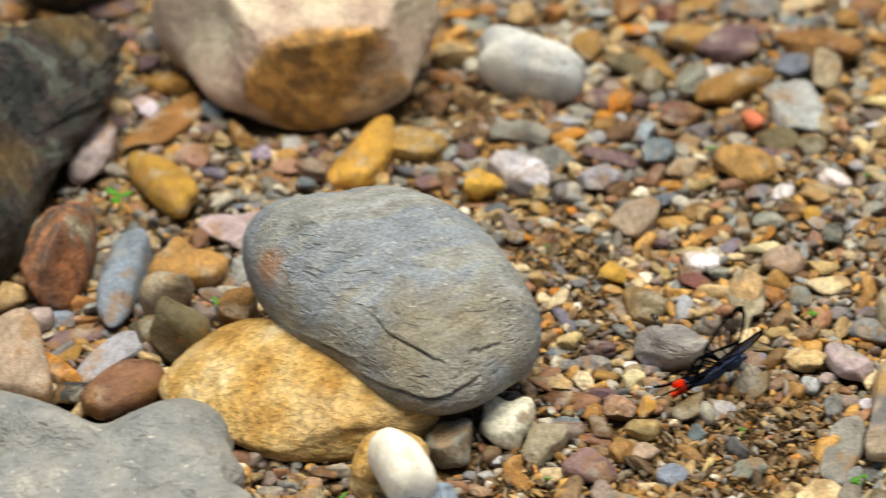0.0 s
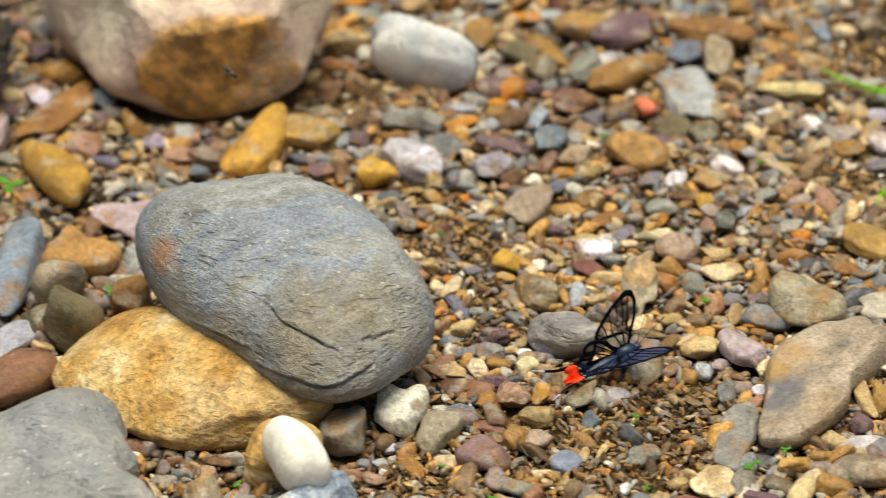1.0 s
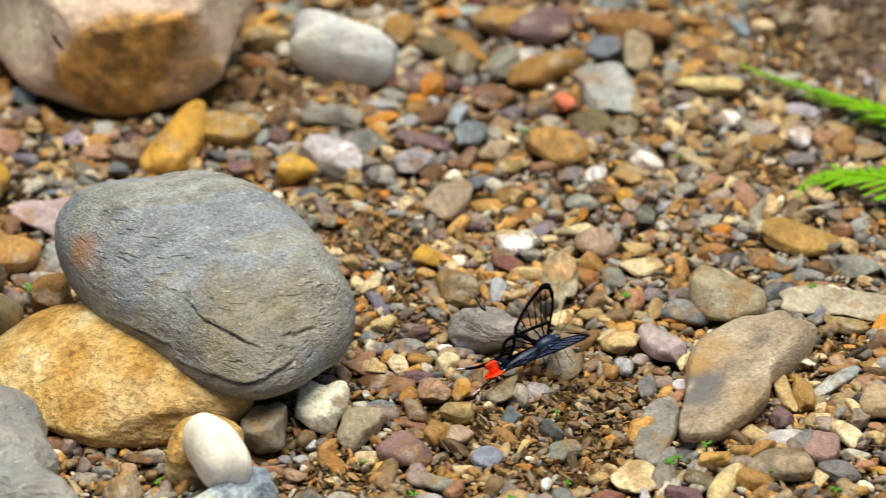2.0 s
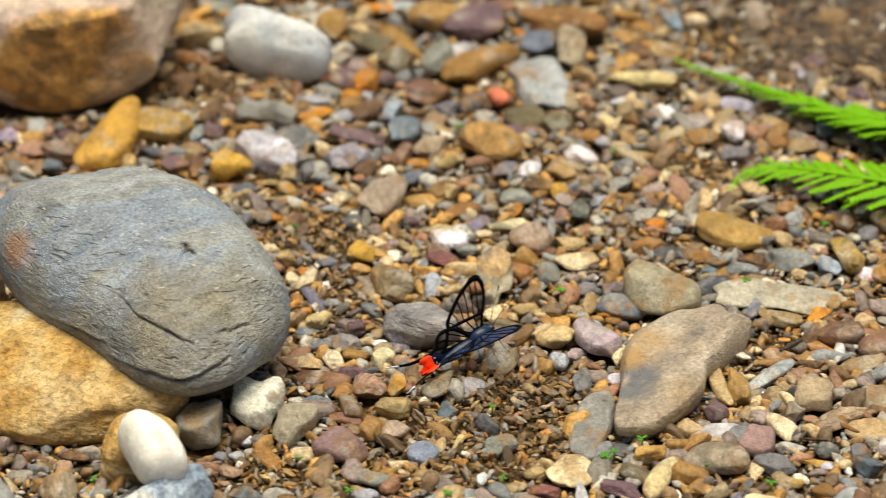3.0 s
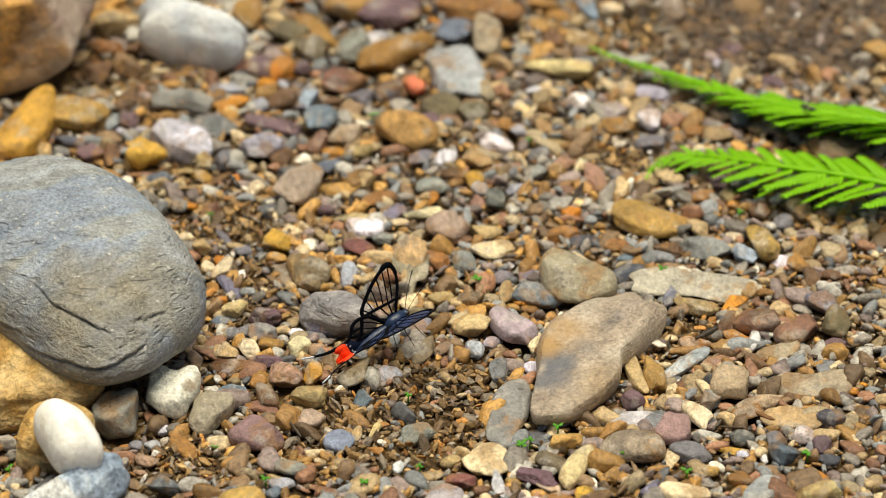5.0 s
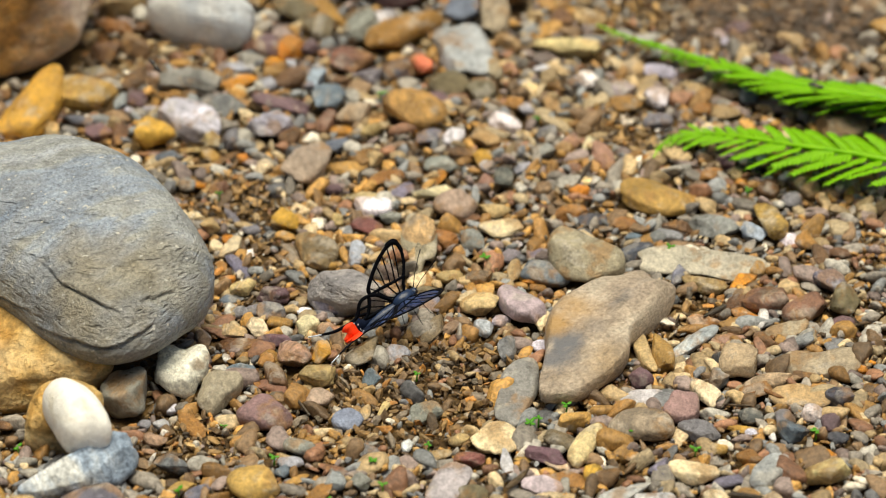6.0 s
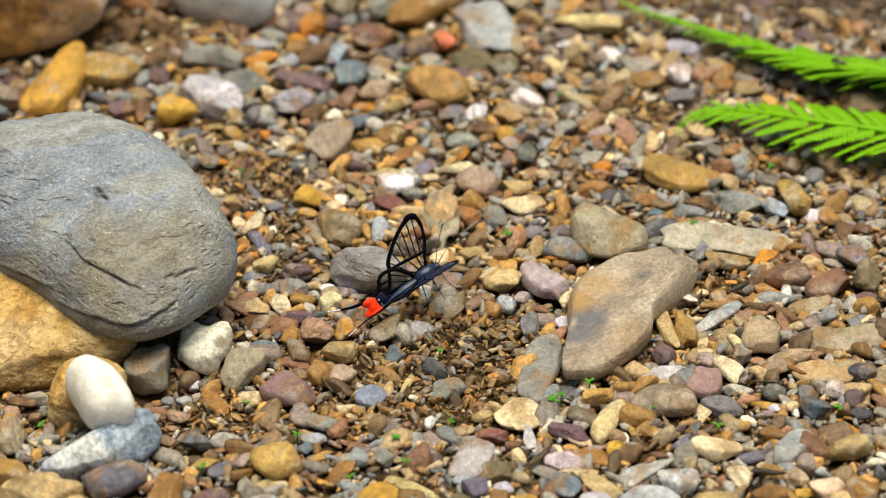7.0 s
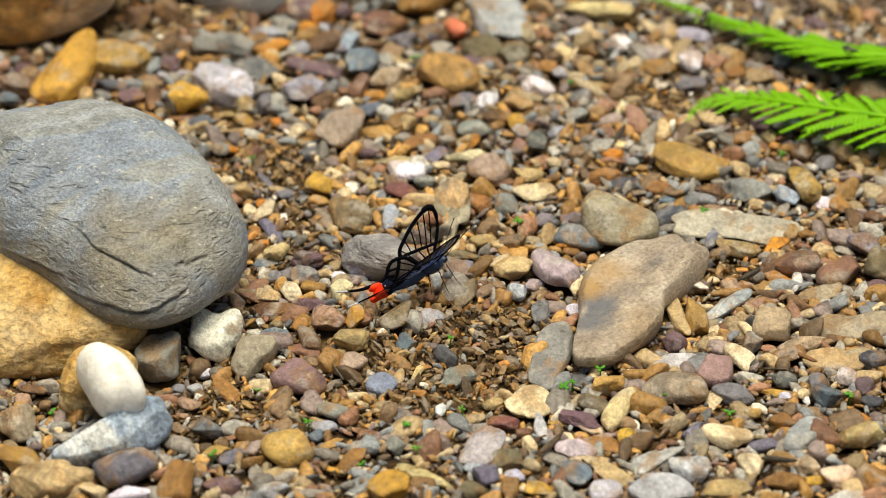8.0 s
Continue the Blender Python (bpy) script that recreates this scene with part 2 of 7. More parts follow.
def part_mesh(name, me, mat, parent=None, label="", smooth=True):
    if mat:
        me.materials.append(mat)
    for p in me.polygons:
        p.use_smooth = smooth
    ob = new(name, me)
    ob.parent = parent
    return tagged(ob, label)


BALLS = {}


def ball(sub):
    """Vertices and faces of a unit ball of triangles."""
    if sub not in BALLS:
        bm = bmesh.new()
        bmesh.ops.create_icosphere(bm, subdivisions=sub, radius=1.0)
        BALLS[sub] = (np.array([v.co[:] for v in bm.verts]), np.array([[v.index for v in f.verts] for f in bm.faces]))
        bm.free()
    return BALLS[sub]


def waves(p, rng, freq, count=7):
    """A cheap smooth noise about 0, of size about 1."""
    k = rng.normal(0, freq, (count, 3))
    return np.sin(p @ k.T + rng.uniform(0, 6.28, count)).sum(1) / math.sqrt(count / 2) * 0.7


def worn(sub, rng, cuts=0, depth=(0.62, 0.95), box=2.0, sharp=12.0, rough=0.05, planes=(), lobes=(), ledge=None, creases=()):
    """Points of a unit stone: a ball squared off by box, cut by planes with worn edges, lobed round the upright and roughened."""
    d, faces = ball(sub)
    need = (np.abs(d) ** box).sum(1) ** (sharp / box)
    made = [(v / np.linalg.norm(v), h) for v, h in zip(rng.normal(0, 1, (cuts, 3)), rng.uniform(*depth, cuts))]
    for v, h in made + [(np.array(v) / np.linalg.norm(v), h) for v, h in planes]:
        need = need + (np.maximum(d @ v, 0) / h) ** sharp
    r = need ** (-1.0 / sharp)
    a = np.arctan2(d[:, 1], d[:, 0])
    flat = np.hypot(d[:, 0], d[:, 1])
    for k, size, turn in lobes:
        r = r * (1 + size * flat * np.cos(k * (a - turn)))
    r = r * (1 + rough * waves(d, rng, 2.2) + rough * 0.45 * waves(d, rng, 6.0))
    if ledge:
        way, count, size = ledge
        u = (d @ np.array(way) / np.linalg.norm(way) + 0.10 * waves(d, rng, 2.5)) * count
        r = r * (1 + size * np.clip(0.5 + waves(d, rng, 1.6), 0, 1.2) * (np.abs((u % 1.0) ** 3 - 0.4) + 0.6 * ((u * 2.7) % 1.0) ** 2 - 0.5))
    if sub > 2:
        r = r * (1 + rough * 0.22 * waves(d, rng, 15.0, 12) + rough * 0.12 * waves(d, rng, 34.0, 14))
    for start, end, depth in creases:
        p, q = np.array(start) / np.linalg.norm(start), np.array(end) / np.linalg.norm(end)
        across = np.cross(p, q) / np.linalg.norm(np.cross(p, q))
        middle = (p + q) / np.linalg.norm(p + q)
        reach = math.acos(min(1.0, float(p @ middle)))
        u = d @ across + 0.018 * waves(d, rng, 11.0) + 0.006 * waves(d, rng, 40.0)
        mask = np.clip((d @ middle - math.cos(reach * 1.35)) / (math.cos(reach * 0.5) - math.cos(reach * 1.35)), 0, 1)
        r = r * (1 - depth * mask * np.exp(-(u / 0.013) ** 2) + 0.55 * depth * mask * (u > 0) * np.exp(-(u / 0.09) ** 2))
    return d * r[:, None], faces


def fill_box(p):
    """The points, stretched to reach 1 on either side of every axis."""
    lo, hi = p.min(0), p.max(0)
    return (p - (lo + hi) / 2) / ((hi - lo) / 2)


def to_mesh(name, pts, faces):
    me = bpy.data.meshes.new(name)
    me.from_pydata(pts.tolist(), [], faces.tolist())
    return me


TONES = {
    "yo": ((0.52, 0.29, 0.045), "yellow ochre"),
    "ot": ((0.44, 0.26, 0.075), "ochre tan"),
    "or": ((0.56, 0.22, 0.022), "orange"),
    "oc": ((0.34, 0.175, 0.04), "ochre brown"),
    "ob": ((0.29, 0.135, 0.035), "orange brown"),
    "br": ((0.15, 0.078, 0.036), "brown"),
    "rb": ((0.21, 0.1, 0.06), "red brown"),
    "rm": ((0.19, 0.07, 0.06), "dull red"),
    "mv": ((0.15, 0.09, 0.1), "mauve grey"),
    "pm": ((0.25, 0.155, 0.155), "purple mauve"),
    "pk": ((0.384, 0.226, 0.153), "pinkish tan"),
    "pw": ((0.46, 0.37, 0.385), "pale pinkish grey"),
    "pv": ((0.32, 0.236, 0.33), "pale lavender"),
    "tn": ((0.429, 0.294, 0.136), "tan"),
    "pt": ((0.47, 0.34, 0.215), "pinkish buff"),
    "tb": ((0.2, 0.145, 0.09), "taupe brown"),
    "tg": ((0.328, 0.260, 0.192), "tan grey"),
    "ct": ((0.486, 0.373, 0.181), "creamy tan"),
    "cr": ((0.701, 0.565, 0.373), "cream"),
    "cy": ((0.678, 0.531, 0.271), "yellowish cream"),
    "wc": ((0.768, 0.702, 0.671), "creamy white"),
    "wh": ((0.74, 0.699, 0.715), "white"),
    "wl": ((0.565, 0.546, 0.634), "whitish grey"),
    "sg": ((0.400, 0.372, 0.300), "pale greyish tan"),
    "sl": ((0.345, 0.385, 0.385), "light cool grey"),
    "lw": ((0.463, 0.428, 0.447), "light warm grey"),
    "lg": ((0.362, 0.362, 0.405), "light grey"),
    "lb": ((0.2, 0.25, 0.32), "light blue grey"),
    "bl": ((0.36, 0.394, 0.473), "pale bluish"),
    "bg": ((0.13, 0.165, 0.205), "blue grey"),
    "bv": ((0.17, 0.158, 0.215), "bluish violet grey"),
    "gy": ((0.185, 0.177, 0.193), "grey"),
    "gs": ((0.14, 0.143, 0.171), "slate grey"),
    "gg": ((0.245, 0.245, 0.22), "greenish grey"),
    "dg": ((0.065, 0.067, 0.083), "dark grey"),
    "dn": ((0.1, 0.108, 0.094), "dark greenish"),
    "ol": ((0.15, 0.12, 0.065), "olive brown"),
    "om": ((0.2, 0.14, 0.075), "rust and olive"),
    "bk": ((0.03, 0.03, 0.033), "blackish"),
    "rd": ((0.7, 0.2, 0.1), "coral red"),
    "ga": ((0.19, 0.172, 0.182), "ash grey"),
}

SEEDS = [100]


def stone(tone, x, y, z, a, b, c, turn, look_of="r", lobes=()):
    """One loose pebble: its tone, its middle, its half sizes, its turn round the upright in degrees, and r(ounded), a(ngular), s(liver), f(lat slab)."""
    colour, word = TONES[tone]
    SEEDS[0] += 1
    rng = np.random.default_rng(SEEDS[0])
    sub = 4 if a > 0.0045 else 3
    if lobes:
        shallow, edge = ((0.84, 1.0), 16.0) if look_of == "r" else ((0.74, 0.98), 50.0)
        top = [((rng.normal(0, 0.16), rng.normal(0, 0.16), 1), 0.6)] if look_of != "r" else ()
        pts, faces = worn(sub, rng, 7, shallow, 2.6, edge, 0.03, top, lobes)
        pts[:, 2] /= np.abs(pts[:, 2]).max()
    elif look_of == "r":
        pts, faces = worn(sub, rng, int(rng.integers(7, 13)), (0.58, 0.94), rng.uniform(2.0, 2.8), rng.uniform(14.0, 60.0), 0.055)
    elif look_of == "a":
        pts, faces = worn(sub, rng, 9, (0.46, 0.88), 2.4, rng.uniform(40.0, 90.0), 0.05)
    else:
        pts, faces = worn(sub, rng, 9, (0.48, 0.92), 2.8, 50.0, 0.05)
    t = radians(turn)
    pts = (pts if lobes else fill_box(pts)) * np.array([a, b, c])
    slope = 0.22 if look_of == "s" and not lobes else 0.09
    lean = Euler((rng.uniform(-slope, slope), rng.uniform(-slope, slope), t)).to_matrix()
    pts = pts @ np.array(lean).T
    # a little thicker than its footprint was taken for, and so a little less deep
    thick = c * 1.3
    deep = max(np.abs(pts[:, 1]).max(), 1e-5)
    lower = min(1.0, math.sqrt(max(0.45, 1 - ((thick ** 2 - c ** 2) * 2.77) / deep ** 2)))
    pts = pts * np.array([1.0, lower, 1.3])
    y, z = y - (thick - c) * 0.8 * 1.5, z + (thick - c) * 0.8
    big = max(a, b) > 0.0062
    form = {"r": "smooth rounded", "a": "angular worn", "s": "thin flat", "f": "broad flat"}[look_of]
    ob = part_mesh("stone" if big else "pebble", to_mesh("stone", pts, faces), BANDED if rng.random() < 0.22 else PEBBLE)
    shade = rng.uniform(0.88, 1.12)
    ob.color = (*[min(0.85, v * shade * rng.uniform(0.94, 1.06)) for v in colour], 1)
    ob.location = (x, y, z)
    TAKEN.append((x, y, a, b, t))
    return tagged(ob, f"{form} {word} {'river stone' if big else 'pebble'} lying in the gravel", "stone" if big else "pebble", "loose stones of the stream bank")


TAKEN = []


def boulder(name, label, mat, x, y, z, a, b, c, turn, lobes=(), planes=(), cuts=4, depth=(0.82, 0.98), box=2.3, sharp=12.0, rough=0.03, seed=1, sub=6, tilt=(0, 0), ledge=None, creases=()):
    rng = np.random.default_rng(seed)
    t = radians(turn)
    turned = np.array(Euler((0, 0, t)).to_matrix())
    planes = [((turned.T @ np.array(v)) * (a, b, c), h) for v, h in planes]
    pts, faces = worn(sub, rng, cuts, depth, box, sharp, rough, planes, lobes, ledge, creases)
    pts = pts * np.array([a, b, c])
    pts = pts @ np.array(Euler((radians(tilt[0]), radians(tilt[1]), t)).to_matrix()).T
    ob = part_mesh(name, to_mesh(name, pts, faces), mat)
    ob.location = (x, y, z)
    TAKEN.append((x, y, a * 0.84, b * 0.84, t))
    return tagged(ob, label, "rock", "large stones of the stream bank")


# ---- the ground ----
def earth():
    edge = np.concatenate([[-40, -10, -3, -1.2, -0.7], np.linspace(-0.45, 0.45, 181), [0.7, 1.2, 3, 10, 40]])
    gx, gy = np.meshgrid(edge, edge, indexing="ij")
    p = np.stack([gx.ravel(), gy.ravel(), np.zeros(gx.size)], 1)
    rng = np.random.default_rng(5)
    near = np.clip(1.2 - np.hypot(p[:, 0], p[:, 1]), 0, 1)
    p[:, 2] = -0.0012 + near * (0.0010 * waves(p, rng, 60) + 0.0006 * waves(p, rng, 220, 12))
    k = len(edge)
    i = np.arange(k * k).reshape(k, k)
    f = np.stack([i[:-1, :-1], i[1:, :-1], i[1:, 1:], i[:-1, 1:]], -1).reshape(-1, 4)
    return tagged(part_mesh("ground", to_mesh("ground", p, f), SOIL), "brown damp earth strewn with gravel and grit", "ground", "", "structure")


earth()


# ---- the large rocks ----
boulder("boulder", "large smooth grey river stone resting on an ochre stone", SLATE, -0.1146, -0.0597, 0.0275, 0.0443, 0.0367, 0.0240, 137.7, lobes=[(1, 0.043, 2.65), (2, 0.123, 0.08), (3, 0.084, 0.55), (4, 0.015, 0.59), (5, 0.024, 0.13), (6, 0.023, 0.43), (7, 0.005, 0.21)], planes=[((0.0, -0.05, 1), 0.86), ((0.2, -0.75, -0.65), 0.80)], sharp=18.0, cuts=0, rough=0.012, seed=11, box=2.3, tilt=(-14.1, -14.1), sub=7, ledge=((0.55, 0.25, 0.8), 7.0, 0.009), creases=[
    ((-0.28, 0.545, 0.79), (-0.518, 0.485, 0.704), 0.045),
    ((-0.518, 0.485, 0.704), (-0.697, 0.362, 0.619), 0.045),
    ((0.152, 0.979, 0.133), (-0.308, 0.87, 0.386), 0.045),
    ((-0.434, 0.863, 0.26), (-0.649, 0.647, 0.4), 0.035),
    ((-0.619, 0.697, 0.362), (-0.863, 0.26, 0.434), 0.045),
    ((-0.5, -0.309, 0.809), (-0.702, 0.161, 0.694), 0.020),
    ((-0.75, 0.187, 0.635), (-0.86, -0.066, 0.506), 0.022),
    ((-0.606, 0.305, 0.735), (-0.668, 0.041, 0.743), 0.020),
    ((0.187, 0.635, 0.75), (-0.213, 0.571, 0.793), 0.018)])
boulder("rock", "grainy yellow ochre stone under the grey boulder", OCHRE_ROCK, -0.1433, -0.0855, 0.0085, 0.0438, 0.0304, 0.0145, 150.9, lobes=[(1, 0.055, -0.85), (2, 0.051, 0.60), (3, 0.047, -0.62), (4, 0.010, -0.70)], planes=[((0.0, -0.25, 1.0), 0.72), ((0.3, -0.9, 0.1), 0.80)], rough=0.022, seed=12)
boulder("boulder", "big pinkish buff boulder with a rust-stained front", PINK_ROCK, -0.1617, 0.1123, 0.0300, 0.0508, 0.0317, 0.0340, 173.5, lobes=[(1, 0.098, -1.24), (2, 0.087, -1.24), (3, 0.082, -0.35), (4, 0.062, -0.56), (5, 0.038, 0.45)], planes=[((0.22, -0.96, -0.12), 0.79), ((-0.66, -0.70, 0.22), 0.72), ((0.03, -0.42, 0.90), 0.58), ((0.85, -0.45, 0.15), 0.84)], cuts=0, sharp=28.0, rough=0.025, seed=13)
boulder("rock", "dark layered wet-looking rock at the edge of the bank", DARK_ROCK, -0.2586, 0.0469, 0.0200, 0.0707, 0.0291, 0.0300, 81.0, lobes=[(1, 0.062, -0.09), (2, 0.018, 0.67), (3, 0.123, -0.73), (4, 0.103, -0.60), (5, 0.050, 0.05), (6, 0.030, -0.33)], cuts=14, depth=(0.58, 0.95), sharp=34.0, rough=0.05, seed=14, ledge=((0.5, 0.3, 0.8), 5.0, 0.12))
boulder("rock", "dark brown rock behind a layered rock", DARK_ROCK, -0.2511, 0.1822, 0.0120, 0.0230, 0.0160, 0.0170, 15.0, cuts=9, depth=(0.62, 0.92), sharp=30.0, rough=0.05, seed=31, sub=5)
boulder("rock", "upright red streaked stone among the pebbles", RED_ROCK, -0.2263, -0.0049, 0.0120, 0.0290, 0.0102, 0.0160, 83.9, lobes=[(1, 0.003, 2.46), (2, 0.008, -0.00), (3, 0.016, 0.13), (4, 0.020, -0.56), (5, 0.013, -0.29)], cuts=12, depth=(0.6, 0.93), sharp=34.0, rough=0.04, seed=15, sub=5)
boulder("rock", "pale grey rock with white flecks", GREY_ROCK, -0.1902, -0.1438, 0.0120, 0.0485, 0.0333, 0.0180, 177.5, lobes=[(1, 0.102, 0.29), (2, 0.072, -1.33), (3, 0.030, -0.42), (4, 0.148, -0.61), (5, 0.127, 0.51), (6, 0.094, 0.39), (7, 0.033, 0.04), (8, 0.031, 0.31)], planes=[((0.0, -0.35, 0.94), 0.6)], cuts=6, depth=(0.7, 0.95), sharp=30.0, rough=0.03, seed=16)
boulder("rock", "brown ochre rock behind a white stone", OCHRE_ROCK, -0.1119, -0.1204, 0.0070, 0.0137, 0.0110, 0.0110, 51.4, lobes=[(1, 0.025, 3.12), (2, 0.006, 0.08), (3, 0.056, 0.54), (4, 0.010, -0.44), (5, 0.012, 0.61)], cuts=8, depth=(0.7, 0.95), rough=0.04, seed=17, sub=5)
boulder("stone", "smooth egg-shaped white stone", WHITE_STONE, -0.1080, -0.1342, 0.0160, 0.0140, 0.0077, 0.0100, 121.4, lobes=[(1, 0.028, -1.88), (2, 0.024, 0.25), (3, 0.060, -0.15), (4, 0.046, 0.53), (5, 0.027, -0.28)], cuts=0, box=2.1, rough=0.015, seed=18, sub=5)
boulder("rock", "blue-grey angular rock with pale veins", BLUE_ROCK, -0.1045, -0.1471, 0.0070, 0.0181, 0.0072, 0.0080, -149.1, lobes=[(1, 0.056, -0.21), (2, 0.016, 1.37), (3, 0.093, -0.17), (4, 0.016, 0.59), (5, 0.055, 0.33)], planes=[((0.05, -0.40, 0.9), 0.55)], cuts=6, depth=(0.65, 0.95), sharp=50.0, rough=0.04, seed=19, sub=5)
boulder("stone", "white-grey stone with a pointed top", BUFF_GREY, -0.0845, 0.1217, 0.0090, 0.0205, 0.0079, 0.0130, 159.6, lobes=[(1, 0.177, 0.87), (2, 0.070, -0.25), (3, 0.066, -0.60), (4, 0.070, -0.40), (5, 0.063, -0.46), (6, 0.056, 0.31), (7, 0.027, 0.08)], cuts=5, rough=0.03, seed=20, sub=5)
boulder("rock", "flat brown sandstone rock with an ochre edge", BROWN_ROCK, 0.0434, -0.0774, 0.0060, 0.0350, 0.0136, 0.0090, 65.2, lobes=[(1, 0.100, 0.45), (2, 0.045, 0.55), (3, 0.113, -0.70), (4, 0.068, -0.37), (5, 0.060, 0.43), (6, 0.046, 0.25), (7, 0.037, 0.02), (8, 0.034, -0.11)], planes=[((0.02, -0.10, 1.0), 0.55)], cuts=1, depth=(0.86, 0.97), sharp=26.0, rough=0.014, seed=21)
boulder("rock", "warm grey slaty stone with white flecks behind a butterfly", WARM_GREY, -0.0316, -0.0513, 0.0058, 0.0120, 0.0063, 0.0084, 177.8, lobes=[(1, 0.019, 0.97), (2, 0.030, -0.55), (3, 0.028, 0.42), (4, 0.036, -0.21), (5, 0.018, -0.46), (6, 0.012, 0.31)], planes=[((0.10, -0.12, 1.0), 0.60), ((-0.3, -0.85, 0.45), 0.74)], cuts=9, depth=(0.64, 0.92), sharp=70.0, rough=0.03, seed=22, sub=5)

# ---- loose stones, one by one ----
stone("or", -0.1275, 0.0748, 0.0007, 0.0036, 0.0021, 0.0009, 0, "r")
stone("rb", -0.1511, 0.0618, 0.0024, 0.0084, 0.0057, 0.0030, 138, "a")
stone("bg", -0.1553, 0.0533, 0.0018, 0.0046, 0.0035, 0.0021, 90, "a")
stone("tn", -0.1416, 0.0547, 0.0009, 0.0031, 0.0021, 0.0011, 116, "r")
stone("tn", -0.1307, 0.0569, 0.0013, 0.0039, 0.0028, 0.0016, 90, "r")
stone("dg", -0.1243, 0.0573, 0.0010, 0.0033, 0.0027, 0.0012, 129, "r")
stone("dg", -0.1219, 0.0631, 0.0015, 0.0063, 0.0039, 0.0019, 160, "a")
stone("mv", -0.1149, 0.0556, 0.0015, 0.0048, 0.0043, 0.0018, -142, "r")
stone("br", -0.1079, 0.0541, 0.0015, 0.0088, 0.0028, 0.0018, 88, "r")
stone("lg", -0.1092, 0.0765, 0.0012, 0.0064, 0.0023, 0.0015, 86, "r")
stone("lg", -0.1057, 0.0708, 0.0008, 0.0023, 0.0021, 0.0009, 90, "r")
stone("mv", -0.1038, 0.0774, 0.0017, 0.0051, 0.0034, 0.0021, 90, "r")
stone("oc", -0.0970, 0.0764, 0.0012, 0.0045, 0.0023, 0.0015, 90, "r")
stone("oc", -0.0916, 0.0809, 0.0010, 0.0030, 0.0030, 0.0012, 90, "r")
stone("lg", -0.0992, 0.0727, 0.0007, 0.0028, 0.0021, 0.0009, 0, "r")
stone("gg", -0.0869, 0.0881, 0.0024, 0.0103, 0.0070, 0.0029, 172, "r")
stone("or", -0.0705, 0.0890, 0.0015, 0.0070, 0.0043, 0.0019, -153, "r")
stone("lg", -0.0704, 0.0995, 0.0011, 0.0060, 0.0032, 0.0014, -156, "r")
stone("gy", -0.0758, 0.0732, 0.0020, 0.0084, 0.0057, 0.0025, 151, "r")
stone("mv", -0.0559, 0.0734, 0.0018, 0.0108, 0.0051, 0.0022, 154, "r")
stone("lg", -0.0588, 0.0579, 0.0032, 0.0084, 0.0073, 0.0039, 107, "a")
stone("tn", -0.0781, 0.0495, 0.0021, 0.0054, 0.0035, 0.0025, 90, "a")
stone("gy", -0.0715, 0.0497, 0.0020, 0.0058, 0.0034, 0.0024, 85, "a")
stone("gg", -0.0673, 0.0470, 0.0014, 0.0044, 0.0039, 0.0017, 133, "r")
stone("rb", -0.0975, 0.0432, 0.0005, 0.0057, 0.0026, 0.0007, -162, "s")
stone("bg", -0.0923, 0.0393, 0.0013, 0.0045, 0.0035, 0.0016, -138, "r")
stone("tn", -0.0857, 0.0389, 0.0004, 0.0045, 0.0014, 0.0005, 58, "s")
stone("tn", -0.0797, 0.0350, 0.0005, 0.0074, 0.0023, 0.0007, -142, "s")
stone("br", -0.0735, 0.0394, 0.0005, 0.0064, 0.0020, 0.0006, -142, "s")
stone("tn", -0.0847, 0.0449, 0.0005, 0.0044, 0.0022, 0.0007, 136, "s")
stone("oc", -0.0782, 0.0420, 0.0007, 0.0050, 0.0024, 0.0008, 121, "s")
stone("or", -0.0674, 0.0394, 0.0011, 0.0032, 0.0020, 0.0013, 90, "r")
stone("cr", -0.0604, 0.0319, 0.0016, 0.0043, 0.0035, 0.0020, 109, "a")
stone("gg", -0.0845, 0.0221, 0.0012, 0.0038, 0.0029, 0.0014, 114, "r")
stone("or", -0.0805, 0.0220, 0.0008, 0.0023, 0.0022, 0.0010, 90, "r")
stone("rb", -0.0744, 0.0204, 0.0011, 0.0046, 0.0026, 0.0013, 55, "r")
stone("br", -0.1049, 0.0898, 0.0019, 0.0088, 0.0037, 0.0023, 64, "a")
stone("br", -0.1002, 0.0892, 0.0011, 0.0033, 0.0028, 0.0014, 90, "r")
stone("ol", -0.1178, 0.0981, 0.0006, 0.0069, 0.0030, 0.0008, 163, "s")
stone("br", -0.1494, 0.0800, 0.0015, 0.0045, 0.0038, 0.0019, 90, "r")
stone("pk", -0.1595, 0.0775, 0.0015, 0.0056, 0.0028, 0.0019, 90, "r")
stone("mv", -0.1529, 0.0763, 0.0006, 0.0045, 0.0025, 0.0008, 133, "s")
stone("gy", -0.1460, 0.0727, 0.0009, 0.0061, 0.0028, 0.0011, 74, "s")
stone("mv", -0.0613, 0.1123, 0.0023, 0.0069, 0.0058, 0.0029, 90, "r")
stone("or", -0.0540, 0.1122, 0.0023, 0.0069, 0.0048, 0.0029, 90, "r")
stone("mv", -0.0480, 0.1132, 0.0018, 0.0056, 0.0035, 0.0022, 98, "r")
stone("or", -0.0592, 0.1041, 0.0009, 0.0039, 0.0027, 0.0011, 165, "r")
stone("lg", -0.0534, 0.1031, 0.0008, 0.0029, 0.0020, 0.0010, 119, "r")
stone("br", -0.0534, 0.0911, 0.0021, 0.0068, 0.0051, 0.0025, 61, "r")
stone("lg", -0.0605, 0.0884, 0.0014, 0.0042, 0.0028, 0.0017, 90, "r")
stone("bl", -0.0446, 0.0933, 0.0018, 0.0084, 0.0034, 0.0023, 87, "r")
stone("gy", -0.0471, 0.0869, 0.0011, 0.0033, 0.0023, 0.0014, 90, "r")
